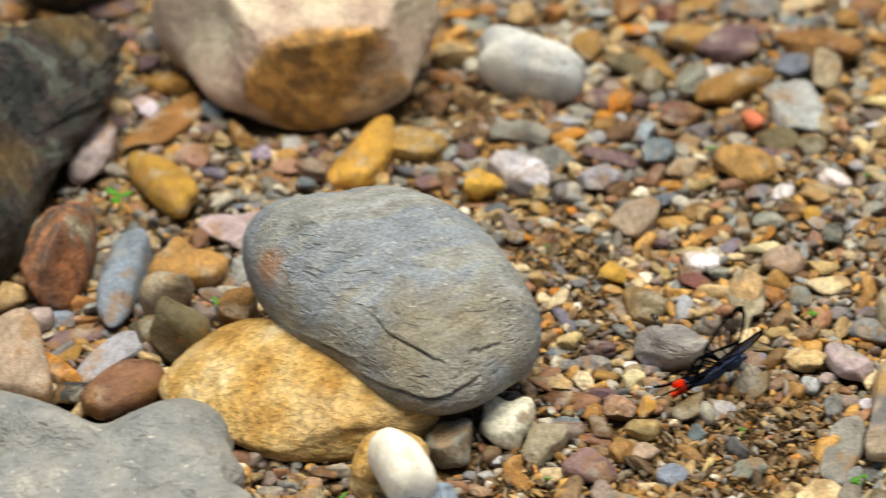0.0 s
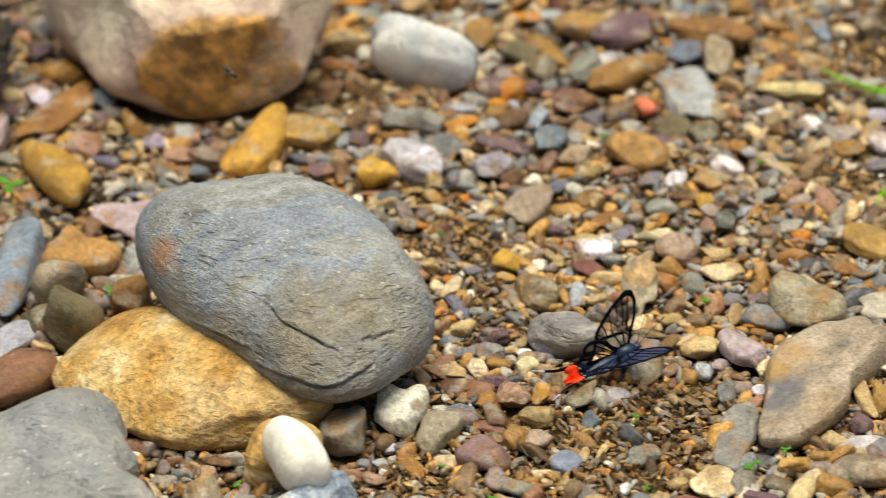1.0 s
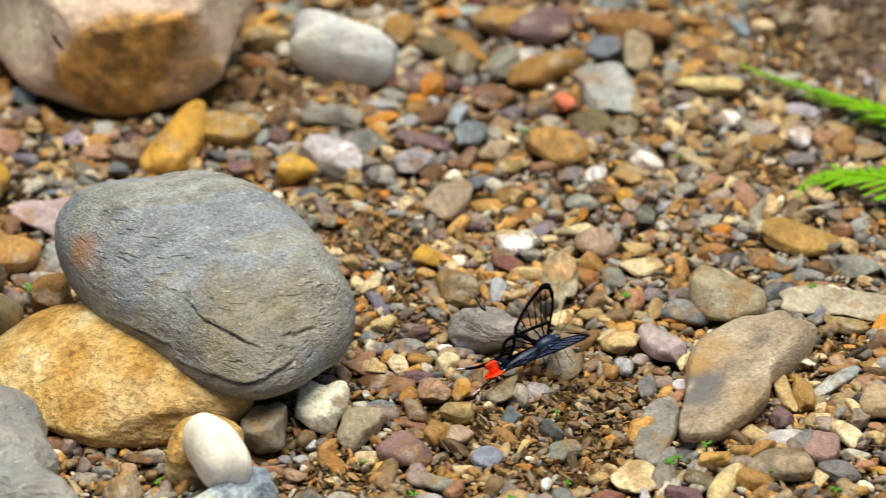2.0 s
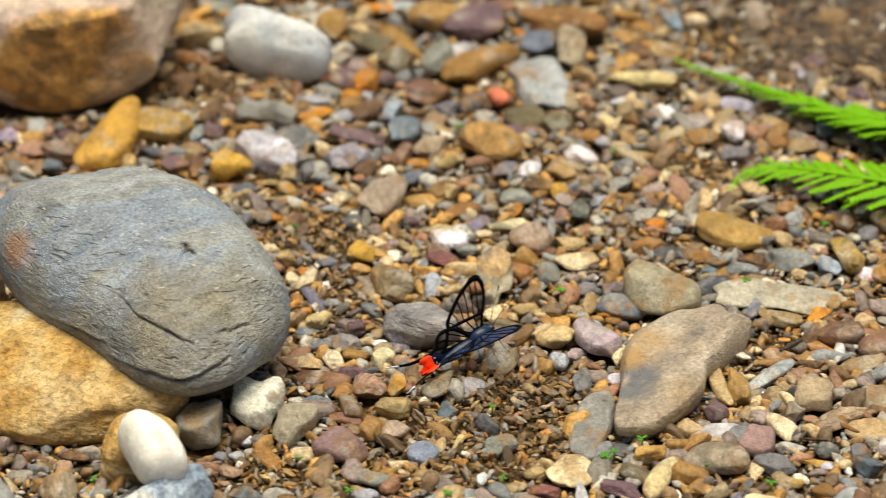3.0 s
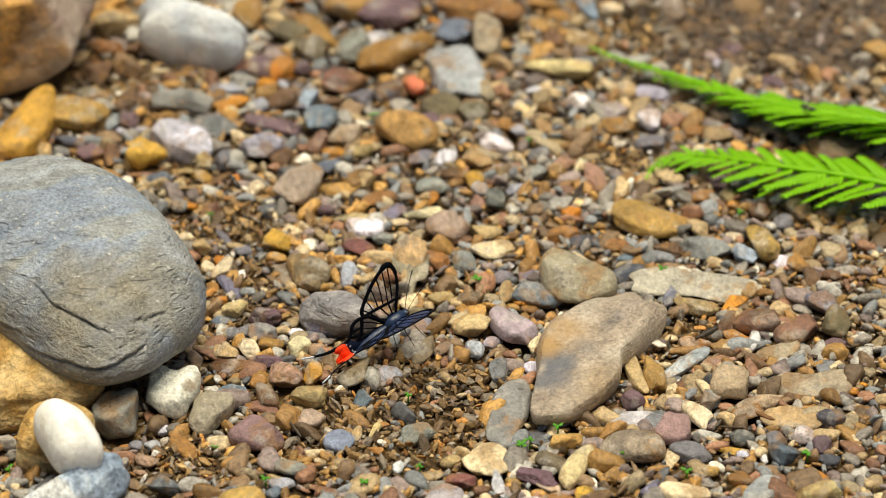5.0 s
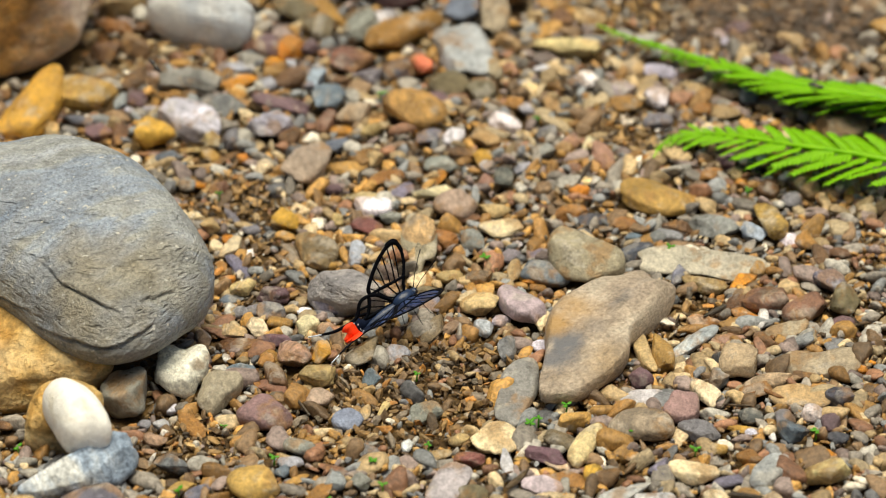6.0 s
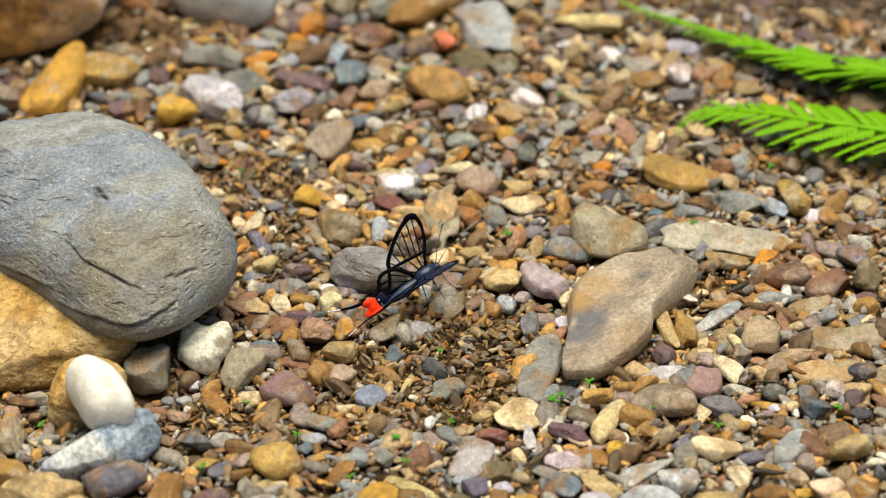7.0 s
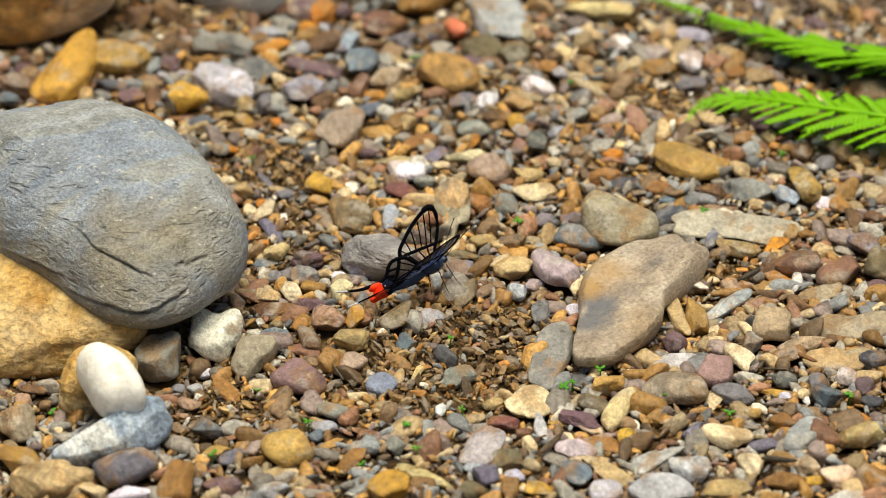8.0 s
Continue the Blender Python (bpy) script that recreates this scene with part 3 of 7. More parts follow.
stone("bg", -0.0404, 0.0757, 0.0026, 0.0084, 0.0059, 0.0032, 75, "r")
stone("rb", -0.0343, 0.1021, 0.0024, 0.0078, 0.0064, 0.0029, 51, "r")
stone("br", -0.0370, 0.0908, 0.0010, 0.0047, 0.0030, 0.0013, 0, "r")
stone("gy", -0.0270, 0.0935, 0.0016, 0.0052, 0.0044, 0.0020, 55, "r")
stone("dg", -0.0172, 0.0943, 0.0023, 0.0068, 0.0056, 0.0028, 80, "r")
stone("rd", -0.0100, 0.0993, 0.0023, 0.0070, 0.0043, 0.0028, 87, "r")
stone("ol", -0.0002, 0.0866, 0.0021, 0.0074, 0.0064, 0.0026, 0, "r")
stone("ol", 0.0098, 0.0804, 0.0023, 0.0069, 0.0052, 0.0029, 90, "r")
stone("tg", 0.0141, 0.0969, 0.0017, 0.0069, 0.0034, 0.0021, 100, "r")
stone("tg", -0.0322, 0.0665, 0.0024, 0.0072, 0.0059, 0.0030, 81, "r")
stone("ot", -0.0119, 0.0677, 0.0035, 0.0126, 0.0095, 0.0043, 136, "r")
stone("rb", -0.0410, 0.0609, 0.0018, 0.0076, 0.0034, 0.0022, 84, "r")
stone("or", -0.0357, 0.0565, 0.0011, 0.0039, 0.0033, 0.0013, 0, "r")
stone("tn", -0.0261, 0.0562, 0.0016, 0.0042, 0.0037, 0.0020, 90, "a")
stone("mv", -0.0045, 0.0764, 0.0014, 0.0048, 0.0033, 0.0017, 115, "r")
stone("wh", 0.0011, 0.0518, 0.0015, 0.0051, 0.0036, 0.0018, 64, "r")
stone("wh", 0.0183, 0.0612, 0.0018, 0.0066, 0.0051, 0.0022, 150, "r")
stone("tn", 0.0103, 0.0514, 0.0017, 0.0078, 0.0038, 0.0021, 118, "r")
stone("ot", 0.0136, 0.0489, 0.0005, 0.0057, 0.0021, 0.0007, 133, "s")
stone("br", 0.0044, 0.0422, 0.0013, 0.0050, 0.0038, 0.0016, 0, "r")
stone("tg", -0.0448, 0.0326, 0.0032, 0.0140, 0.0065, 0.0040, 61, "a")
stone("ot", -0.0336, 0.0324, 0.0008, 0.0073, 0.0039, 0.0010, 173, "s")
stone("cr", -0.0431, 0.0354, 0.0010, 0.0029, 0.0020, 0.0012, 90, "r")
stone("yo", -0.0447, 0.0266, 0.0005, 0.0045, 0.0023, 0.0006, 0, "s")
stone("tn", -0.0249, 0.0374, 0.0018, 0.0048, 0.0035, 0.0022, 90, "a")
stone("ob", -0.0202, 0.0259, 0.0012, 0.0072, 0.0031, 0.0014, -143, "r")
stone("gg", -0.0030, 0.0339, 0.0017, 0.0055, 0.0050, 0.0021, 0, "r")
stone("or", -0.0030, 0.0270, 0.0011, 0.0052, 0.0020, 0.0013, 87, "r")
stone("yo", 0.0107, 0.0376, 0.0016, 0.0053, 0.0032, 0.0019, 101, "r")
stone("dn", 0.0170, 0.0241, 0.0017, 0.0059, 0.0032, 0.0020, 83, "r")
stone("lg", 0.0235, 0.0336, 0.0009, 0.0044, 0.0021, 0.0011, 57, "r")
stone("lg", 0.0125, 0.0321, 0.0012, 0.0041, 0.0028, 0.0014, 119, "r")
stone("pk", 0.0115, 0.0241, 0.0013, 0.0044, 0.0024, 0.0016, 84, "r")
stone("mv", -0.0382, 0.0194, 0.0011, 0.0038, 0.0032, 0.0013, 0, "r")
stone("ct", -0.0268, 0.0152, 0.0008, 0.0080, 0.0039, 0.0010, 173, "s")
stone("bv", -0.0153, 0.0188, 0.0007, 0.0056, 0.0028, 0.0009, 54, "s")
stone("cr", -0.0057, 0.0163, 0.0015, 0.0070, 0.0038, 0.0018, -168, "a")
stone("tg", 0.0015, 0.0065, 0.0027, 0.0081, 0.0072, 0.0033, 90, "r")
stone("wh", -0.0248, 0.0064, 0.0017, 0.0065, 0.0049, 0.0020, 170, "r")
stone("gg", -0.0194, 0.0017, 0.0011, 0.0044, 0.0030, 0.0013, 151, "r")
stone("bg", -0.0370, 0.0469, 0.0013, 0.0055, 0.0033, 0.0016, 49, "r")
stone("gy", -0.0168, 0.0473, 0.0010, 0.0051, 0.0029, 0.0012, 0, "r")
stone("gy", -0.0067, 0.0520, 0.0014, 0.0047, 0.0038, 0.0017, 48, "r")
stone("br", -0.0528, 0.0520, 0.0016, 0.0050, 0.0035, 0.0020, 60, "a")
stone("or", -0.0122, 0.0576, 0.0008, 0.0030, 0.0020, 0.0010, 124, "r")
stone("yo", -0.0021, 0.0606, 0.0007, 0.0026, 0.0020, 0.0009, 144, "r")
stone("cy", 0.0262, 0.0855, 0.0011, 0.0041, 0.0031, 0.0014, 143, "r")
stone("lg", 0.0234, 0.0890, 0.0007, 0.0028, 0.0021, 0.0009, 0, "r")
stone("wl", 0.0311, 0.0979, 0.0011, 0.0044, 0.0033, 0.0014, 163, "r")
stone("lg", 0.0250, 0.0708, 0.0012, 0.0040, 0.0030, 0.0015, 120, "r")
stone("oc", 0.0213, 0.0743, 0.0014, 0.0042, 0.0032, 0.0017, 90, "r")
stone("wh", 0.0451, 0.0896, 0.0018, 0.0061, 0.0034, 0.0022, 109, "a")
stone("dg", 0.0413, 0.0885, 0.0011, 0.0033, 0.0028, 0.0014, 90, "r")
stone("pw", 0.0575, 0.0822, 0.0017, 0.0051, 0.0045, 0.0021, 90, "r")
stone("oc", 0.0583, 0.0733, 0.0018, 0.0058, 0.0054, 0.0022, 0, "r")
stone("wh", 0.0692, 0.0763, 0.0022, 0.0085, 0.0040, 0.0027, 107, "a")
stone("lg", 0.0699, 0.0960, 0.0015, 0.0067, 0.0046, 0.0019, 0, "r")
stone("br", 0.0811, 0.0936, 0.0011, 0.0057, 0.0033, 0.0014, 0, "r")
stone("tn", 0.0614, 0.0965, 0.0018, 0.0055, 0.0038, 0.0021, 103, "r")
stone("gy", 0.0991, 0.0788, 0.0017, 0.0051, 0.0034, 0.0021, 90, "r")
stone("tb", 0.0926, 0.0808, 0.0017, 0.0051, 0.0047, 0.0021, 90, "r")
stone("tn", 0.0816, 0.0837, 0.0012, 0.0038, 0.0036, 0.0015, 0, "r")
stone("mv", 0.1111, 0.1041, 0.0012, 0.0057, 0.0032, 0.0015, 135, "r")
stone("tn", 0.1115, 0.0688, 0.0009, 0.0044, 0.0023, 0.0011, 136, "r")
stone("ob", 0.0827, 0.0702, 0.0013, 0.0039, 0.0034, 0.0016, 90, "r")
stone("tn", 0.0910, 0.0682, 0.0013, 0.0059, 0.0037, 0.0016, -153, "r")
stone("gy", 0.0684, 0.0626, 0.0014, 0.0052, 0.0042, 0.0017, 0, "r")
stone("tn", 0.0362, 0.0718, 0.0006, 0.0072, 0.0028, 0.0008, 150, "s")
stone("tn", 0.0379, 0.0643, 0.0005, 0.0058, 0.0026, 0.0007, 158, "s")
stone("pk", 0.0491, 0.0379, 0.0019, 0.0084, 0.0040, 0.0023, 113, "r")
stone("cr", 0.0449, 0.0494, 0.0005, 0.0060, 0.0017, 0.0007, 70, "s")
stone("pk", 0.0394, 0.0496, 0.0015, 0.0058, 0.0029, 0.0018, 81, "r")
stone("cy", 0.0432, 0.0241, 0.0009, 0.0030, 0.0024, 0.0011, 134, "r")
stone("or", 0.0412, 0.0178, 0.0011, 0.0036, 0.0032, 0.0013, 0, "r")
stone("br", 0.0815, 0.0120, 0.0005, 0.0045, 0.0026, 0.0006, 0, "s")
stone("wh", 0.1131, 0.0346, 0.0016, 0.0042, 0.0033, 0.0020, 90, "a")
stone("wl", 0.1029, 0.0372, 0.0005, 0.0046, 0.0026, 0.0007, 0, "s")
stone("mv", 0.0891, 0.0354, 0.0017, 0.0051, 0.0034, 0.0021, 96, "r")
stone("gg", 0.0963, 0.0344, 0.0016, 0.0047, 0.0037, 0.0019, 90, "r")
stone("tn", 0.0914, 0.0277, 0.0013, 0.0038, 0.0026, 0.0016, 90, "r")
stone("ob", 0.0832, 0.0272, 0.0016, 0.0049, 0.0035, 0.0020, 60, "a")
stone("br", 0.1016, 0.0179, 0.0018, 0.0053, 0.0038, 0.0022, 96, "r")
stone("cy", 0.1142, 0.0182, 0.0020, 0.0061, 0.0042, 0.0024, 101, "r")
stone("gy", 0.1083, 0.0106, 0.0015, 0.0043, 0.0034, 0.0018, 90, "r")
stone("or", 0.0930, 0.0232, 0.0008, 0.0023, 0.0022, 0.0010, 90, "r")
stone("gg", 0.0300, 0.0427, 0.0013, 0.0040, 0.0038, 0.0016, 0, "r")
stone("gy", 0.0321, 0.0556, 0.0013, 0.0049, 0.0034, 0.0016, 47, "r")
stone("tn", 0.0374, 0.0441, 0.0015, 0.0044, 0.0037, 0.0018, 90, "r")
stone("yo", -0.0520, -0.0024, 0.0020, 0.0061, 0.0044, 0.0025, 84, "r")
stone("ot", -0.0517, -0.0106, 0.0012, 0.0036, 0.0034, 0.0014, 0, "r")
stone("tn", -0.0360, 0.0005, 0.0013, 0.0039, 0.0025, 0.0015, 111, "a")
stone("tb", -0.0497, -0.0202, 0.0008, 0.0062, 0.0026, 0.0010, 114, "s")
stone("oc", -0.0380, -0.0278, 0.0009, 0.0035, 0.0025, 0.0010, 0, "r")
stone("bl", -0.0294, -0.0206, 0.0015, 0.0072, 0.0028, 0.0019, 87, "r")
stone("rm", -0.0257, -0.0051, 0.0014, 0.0062, 0.0039, 0.0018, 141, "r")
stone("tn", -0.0100, -0.0115, 0.0032, 0.0093, 0.0054, 0.0038, 94, "a")
stone("tn", -0.0118, -0.0253, 0.0012, 0.0081, 0.0021, 0.0015, 86, "a")
stone("ob", -0.0021, -0.0113, 0.0013, 0.0054, 0.0036, 0.0016, 138, "r")
stone("tn", 0.0131, 0.0052, 0.0014, 0.0059, 0.0038, 0.0017, 153, "r")
stone("br", 0.0042, 0.0010, 0.0008, 0.0054, 0.0023, 0.0009, 0, "r")
stone("gg", 0.0068, -0.0144, 0.0017, 0.0060, 0.0037, 0.0021, 109, "r")
stone("gy", 0.0190, -0.0220, 0.0011, 0.0034, 0.0032, 0.0014, 90, "r")
stone("wl", 0.0209, -0.0147, 0.0009, 0.0026, 0.0018, 0.0011, 90, "r")
stone("gs", -0.0341, -0.0468, 0.0034, 0.0103, 0.0084, 0.0041, -145, "a")
stone("bv", 0.0273, -0.0205, 0.0009, 0.0043, 0.0024, 0.0010, -155, "r")
stone("mv", -0.0541, -0.0456, 0.0017, 0.0057, 0.0046, 0.0021, 134, "r")
stone("gy", -0.0546, -0.0550, 0.0015, 0.0047, 0.0044, 0.0018, 0, "r")
stone("oc", -0.0519, -0.0609, 0.0011, 0.0041, 0.0033, 0.0014, 0, "r")
stone("wh", -0.0447, -0.0542, 0.0009, 0.0028, 0.0024, 0.0011, 90, "r")
stone("gy", -0.0388, -0.0557, 0.0008, 0.0040, 0.0023, 0.0010, 145, "r")
stone("cr", -0.0432, -0.0634, 0.0017, 0.0049, 0.0038, 0.0020, 90, "r")
stone("pk", -0.0380, -0.0650, 0.0012, 0.0036, 0.0026, 0.0015, 90, "r")
stone("pk", -0.0473, -0.0802, 0.0021, 0.0065, 0.0051, 0.0026, 106, "r")
stone("mv", -0.0533, -0.0704, 0.0011, 0.0052, 0.0032, 0.0014, -166, "r")
stone("yo", -0.0387, -0.0785, 0.0016, 0.0061, 0.0029, 0.0019, 87, "r")
stone("tb", -0.0263, -0.0788, 0.0023, 0.0069, 0.0049, 0.0028, 62, "a")
stone("lg", -0.0162, -0.0779, 0.0013, 0.0042, 0.0037, 0.0016, -147, "r")
stone("pk", -0.0341, -0.0750, 0.0009, 0.0027, 0.0022, 0.0011, 90, "r")
stone("oc", -0.0545, -0.0789, 0.0013, 0.0038, 0.0029, 0.0016, 90, "r")
stone("cy", 0.0088, -0.0521, 0.0021, 0.0063, 0.0057, 0.0025, 58, "r")
stone("lg", 0.0099, -0.0646, 0.0016, 0.0047, 0.0031, 0.0019, 90, "r")
stone("cr", 0.0279, -0.0601, 0.0013, 0.0056, 0.0024, 0.0016, 83, "r")
stone("wl", 0.0151, -0.0597, 0.0011, 0.0041, 0.0025, 0.0014, 68, "r")
stone("tb", -0.0050, -0.0640, 0.0009, 0.0090, 0.0027, 0.0011, 71, "s")
stone("gy", 0.0005, -0.0625, 0.0009, 0.0048, 0.0022, 0.0011, 56, "r")
stone("gy", 0.0039, -0.0505, 0.0004, 0.0045, 0.0022, 0.0005, 0, "s")
stone("ob", 0.0057, -0.0400, 0.0010, 0.0050, 0.0020, 0.0013, 103, "r")
stone("tn", -0.0004, -0.0353, 0.0012, 0.0045, 0.0036, 0.0015, 0, "r")
stone("tb", 0.0089, -0.0362, 0.0018, 0.0055, 0.0038, 0.0021, 57, "a")
stone("or", 0.0249, -0.0366, 0.0009, 0.0030, 0.0025, 0.0010, 0, "r")
stone("ob", 0.0269, -0.0407, 0.0009, 0.0028, 0.0028, 0.0011, 90, "r")
stone("tn", 0.0198, -0.0305, 0.0012, 0.0063, 0.0023, 0.0015, 86, "r")
stone("ol", -0.0065, -0.0412, 0.0008, 0.0069, 0.0034, 0.0009, 147, "s")
stone("gy", -0.0078, -0.0509, 0.0015, 0.0048, 0.0040, 0.0019, 0, "a")
stone("gy", 0.0165, -0.0772, 0.0017, 0.0060, 0.0033, 0.0021, 67, "a")
stone("wl", 0.0273, -0.0749, 0.0012, 0.0035, 0.0032, 0.0015, 90, "r")
stone("tn", 0.0226, -0.0723, 0.0010, 0.0045, 0.0019, 0.0012, 87, "r")
stone("gg", 0.0823, -0.0051, 0.0020, 0.0089, 0.0056, 0.0025, 148, "r")
stone("cr", 0.0918, 0.0033, 0.0007, 0.0053, 0.0027, 0.0008, -135, "s")
stone("ot", 0.1001, -0.0047, 0.0023, 0.0114, 0.0044, 0.0028, 113, "a")
stone("bl", 0.0950, -0.0096, 0.0020, 0.0056, 0.0037, 0.0024, 102, "a")
stone("wh", 0.1058, -0.0129, 0.0014, 0.0043, 0.0030, 0.0018, 90, "r")
stone("oc", 0.1109, -0.0148, 0.0016, 0.0047, 0.0033, 0.0019, 117, "a")
stone("br", 0.1147, -0.0228, 0.0012, 0.0062, 0.0025, 0.0015, 108, "r")
stone("br", 0.1210, -0.0210, 0.0012, 0.0035, 0.0034, 0.0014, 0, "r")
stone("dg", 0.0443, 0.0008, 0.0007, 0.0059, 0.0035, 0.0009, 167, "s")
stone("gg", 0.0486, -0.0047, 0.0005, 0.0037, 0.0022, 0.0006, 0, "s")
stone("ob", 0.0382, 0.0041, 0.0015, 0.0064, 0.0037, 0.0018, 47, "r")
stone("ob", 0.0549, -0.0029, 0.0013, 0.0041, 0.0037, 0.0015, 0, "r")
stone("bg", 0.0576, -0.0106, 0.0009, 0.0032, 0.0026, 0.0011, 0, "r")
stone("dg", 0.0577, -0.0212, 0.0016, 0.0076, 0.0034, 0.0019, 48, "a")
stone("br", 0.0717, -0.0055, 0.0013, 0.0052, 0.0033, 0.0015, 140, "r")
stone("gy", 0.0652, -0.0104, 0.0012, 0.0034, 0.0032, 0.0014, 90, "r")
stone("bv", 0.0707, -0.0334, 0.0013, 0.0068, 0.0024, 0.0016, 77, "a")
stone("tn", 0.0778, -0.0398, 0.0016, 0.0074, 0.0047, 0.0020, 167, "r")
stone("or", 0.0893, -0.0374, 0.0007, 0.0054, 0.0029, 0.0009, 46, "s")
stone("oc", 0.0950, -0.0302, 0.0013, 0.0039, 0.0026, 0.0016, 90, "r")
stone("ob", 0.1002, -0.0304, 0.0009, 0.0033, 0.0025, 0.0010, 0, "r")
stone("bv", 0.1165, -0.0382, 0.0021, 0.0059, 0.0045, 0.0025, 117, "a")
stone("br", 0.0871, -0.0510, 0.0014, 0.0051, 0.0031, 0.0017, 69, "r")
stone("or", 0.0895, -0.0573, 0.0013, 0.0050, 0.0037, 0.0016, 153, "r")
stone("wh", 0.0949, -0.0586, 0.0011, 0.0062, 0.0019, 0.0014, 86, "a")
stone("ol", 0.1206, -0.0498, 0.0026, 0.0101, 0.0045, 0.0031, 81, "a")
stone("mv", 0.1186, -0.0623, 0.0013, 0.0045, 0.0036, 0.0016, -137, "r")
stone("tg", 0.1004, -0.0656, 0.0008, 0.0083, 0.0040, 0.0010, -173, "s")
stone("ob", 0.0768, -0.0603, 0.0012, 0.0052, 0.0036, 0.0015, 0, "r")
stone("br", 0.0851, -0.0647, 0.0009, 0.0037, 0.0027, 0.0011, -163, "r")
stone("pk", 0.0840, -0.0689, 0.0006, 0.0072, 0.0024, 0.0007, -141, "s")
stone("br", 0.0945, -0.0718, 0.0014, 0.0046, 0.0032, 0.0017, 114, "r")
stone("ct", 0.0580, -0.0785, 0.0014, 0.0108, 0.0026, 0.0017, 103, "r")
stone("ot", 0.0631, -0.0789, 0.0020, 0.0096, 0.0034, 0.0025, 97, "a")
stone("mv", 0.0563, -0.0920, 0.0021, 0.0055, 0.0038, 0.0026, 96, "a")
stone("br", 0.0731, -0.0827, 0.0010, 0.0069, 0.0024, 0.0012, 52, "r")
stone("bk", 0.0799, -0.0814, 0.0012, 0.0050, 0.0022, 0.0015, 87, "r")
stone("gg", 0.0795, -0.0933, 0.0019, 0.0055, 0.0033, 0.0023, 85, "a")
stone("pt", 0.0940, -0.0933, 0.0012, 0.0080, 0.0034, 0.0014, -162, "r")
stone("br", 0.1046, -0.0900, 0.0010, 0.0053, 0.0029, 0.0012, 157, "r")
stone("ob", 0.0898, -0.0987, 0.0014, 0.0055, 0.0038, 0.0017, -149, "r")
stone("dg", 0.1145, -0.1037, 0.0020, 0.0051, 0.0044, 0.0024, 90, "a")
stone("dn", 0.0874, -0.1127, 0.0013, 0.0044, 0.0037, 0.0015, 157, "r")
stone("pw", 0.1063, -0.1118, 0.0014, 0.0044, 0.0036, 0.0017, 129, "r")
stone("gy", 0.0978, -0.1151, 0.0016, 0.0048, 0.0032, 0.0020, 90, "r")
stone("mv", 0.1109, -0.1164, 0.0014, 0.0043, 0.0030, 0.0018, 90, "r")
stone("bg", 0.0993, -0.1215, 0.0020, 0.0055, 0.0040, 0.0024, 110, "a")
stone("dg", 0.1120, -0.1238, 0.0011, 0.0038, 0.0032, 0.0013, 0, "r")
stone("yo", 0.0845, -0.1177, 0.0004, 0.0058, 0.0021, 0.0005, 0, "s")
stone("wl", 0.0876, -0.1208, 0.0009, 0.0026, 0.0020, 0.0011, 90, "r")
stone("wh", 0.0935, -0.1225, 0.0006, 0.0019, 0.0012, 0.0008, 90, "r")
stone("ot", 0.0362, -0.1151, 0.0019, 0.0059, 0.0040, 0.0023, 57, "a")
stone("or", 0.1088, -0.1326, 0.0011, 0.0032, 0.0030, 0.0013, 90, "r")
stone("ct", 0.1070, -0.1429, 0.0022, 0.0072, 0.0057, 0.0027, 161, "a")
stone("bv", 0.0798, -0.1461, 0.0011, 0.0051, 0.0033, 0.0014, 166, "r")
stone("bv", 0.0597, -0.1397, 0.0015, 0.0048, 0.0028, 0.0019, 75, "a")
stone("oc", 0.0525, -0.1333, 0.0008, 0.0025, 0.0024, 0.0010, 0, "r")
stone("ob", 0.0859, -0.1339, 0.0012, 0.0041, 0.0037, 0.0015, 0, "r")
stone("ot", 0.0772, -0.1288, 0.0010, 0.0031, 0.0029, 0.0012, 0, "r")
stone("lw", 0.0490, -0.1529, 0.0011, 0.0102, 0.0047, 0.0013, -147, "s")
stone("wl", 0.0582, -0.1589, 0.0021, 0.0066, 0.0053, 0.0026, -159, "a")
stone("cr", 0.0757, -0.1560, 0.0016, 0.0053, 0.0037, 0.0019, 116, "r")
stone("ct", 0.0364, -0.1599, 0.0009, 0.0083, 0.0037, 0.0011, 139, "s")
stone("lw", 0.0495, -0.1698, 0.0023, 0.0098, 0.0069, 0.0029, 0, "r")
stone("tn", 0.0679, -0.1686, 0.0015, 0.0074, 0.0044, 0.0018, 0, "r")
stone("ob", 0.0845, -0.1640, 0.0017, 0.0062, 0.0048, 0.0020, 162, "r")
stone("cr", 0.0913, -0.1562, 0.0014, 0.0046, 0.0036, 0.0017, 161, "a")
stone("cr", 0.0997, -0.1619, 0.0017, 0.0055, 0.0045, 0.0020, 49, "r")
stone("ob", 0.1091, -0.1651, 0.0024, 0.0070, 0.0050, 0.0029, 90, "r")
stone("yo", 0.0934, -0.1635, 0.0009, 0.0040, 0.0026, 0.0011, 0, "r")
stone("wh", 0.1017, -0.1731, 0.0014, 0.0058, 0.0041, 0.0017, 0, "r")
stone("ob", 0.0340, -0.1444, 0.0010, 0.0069, 0.0045, 0.0012, 157, "s")
stone("cr", 0.0312, -0.1366, 0.0005, 0.0043, 0.0025, 0.0007, 155, "s")
stone("yo", 0.0408, -0.1421, 0.0013, 0.0039, 0.0029, 0.0016, 90, "r")
stone("br", 0.0443, -0.1444, 0.0015, 0.0044, 0.0044, 0.0018, 90, "r")
stone("tn", -0.0391, -0.0916, 0.0020, 0.0065, 0.0057, 0.0024, -144, "r")
stone("br", -0.0521, -0.0909, 0.0016, 0.0070, 0.0032, 0.0020, 101, "r")
stone("rb", -0.0533, -0.0958, 0.0010, 0.0057, 0.0027, 0.0012, 148, "r")
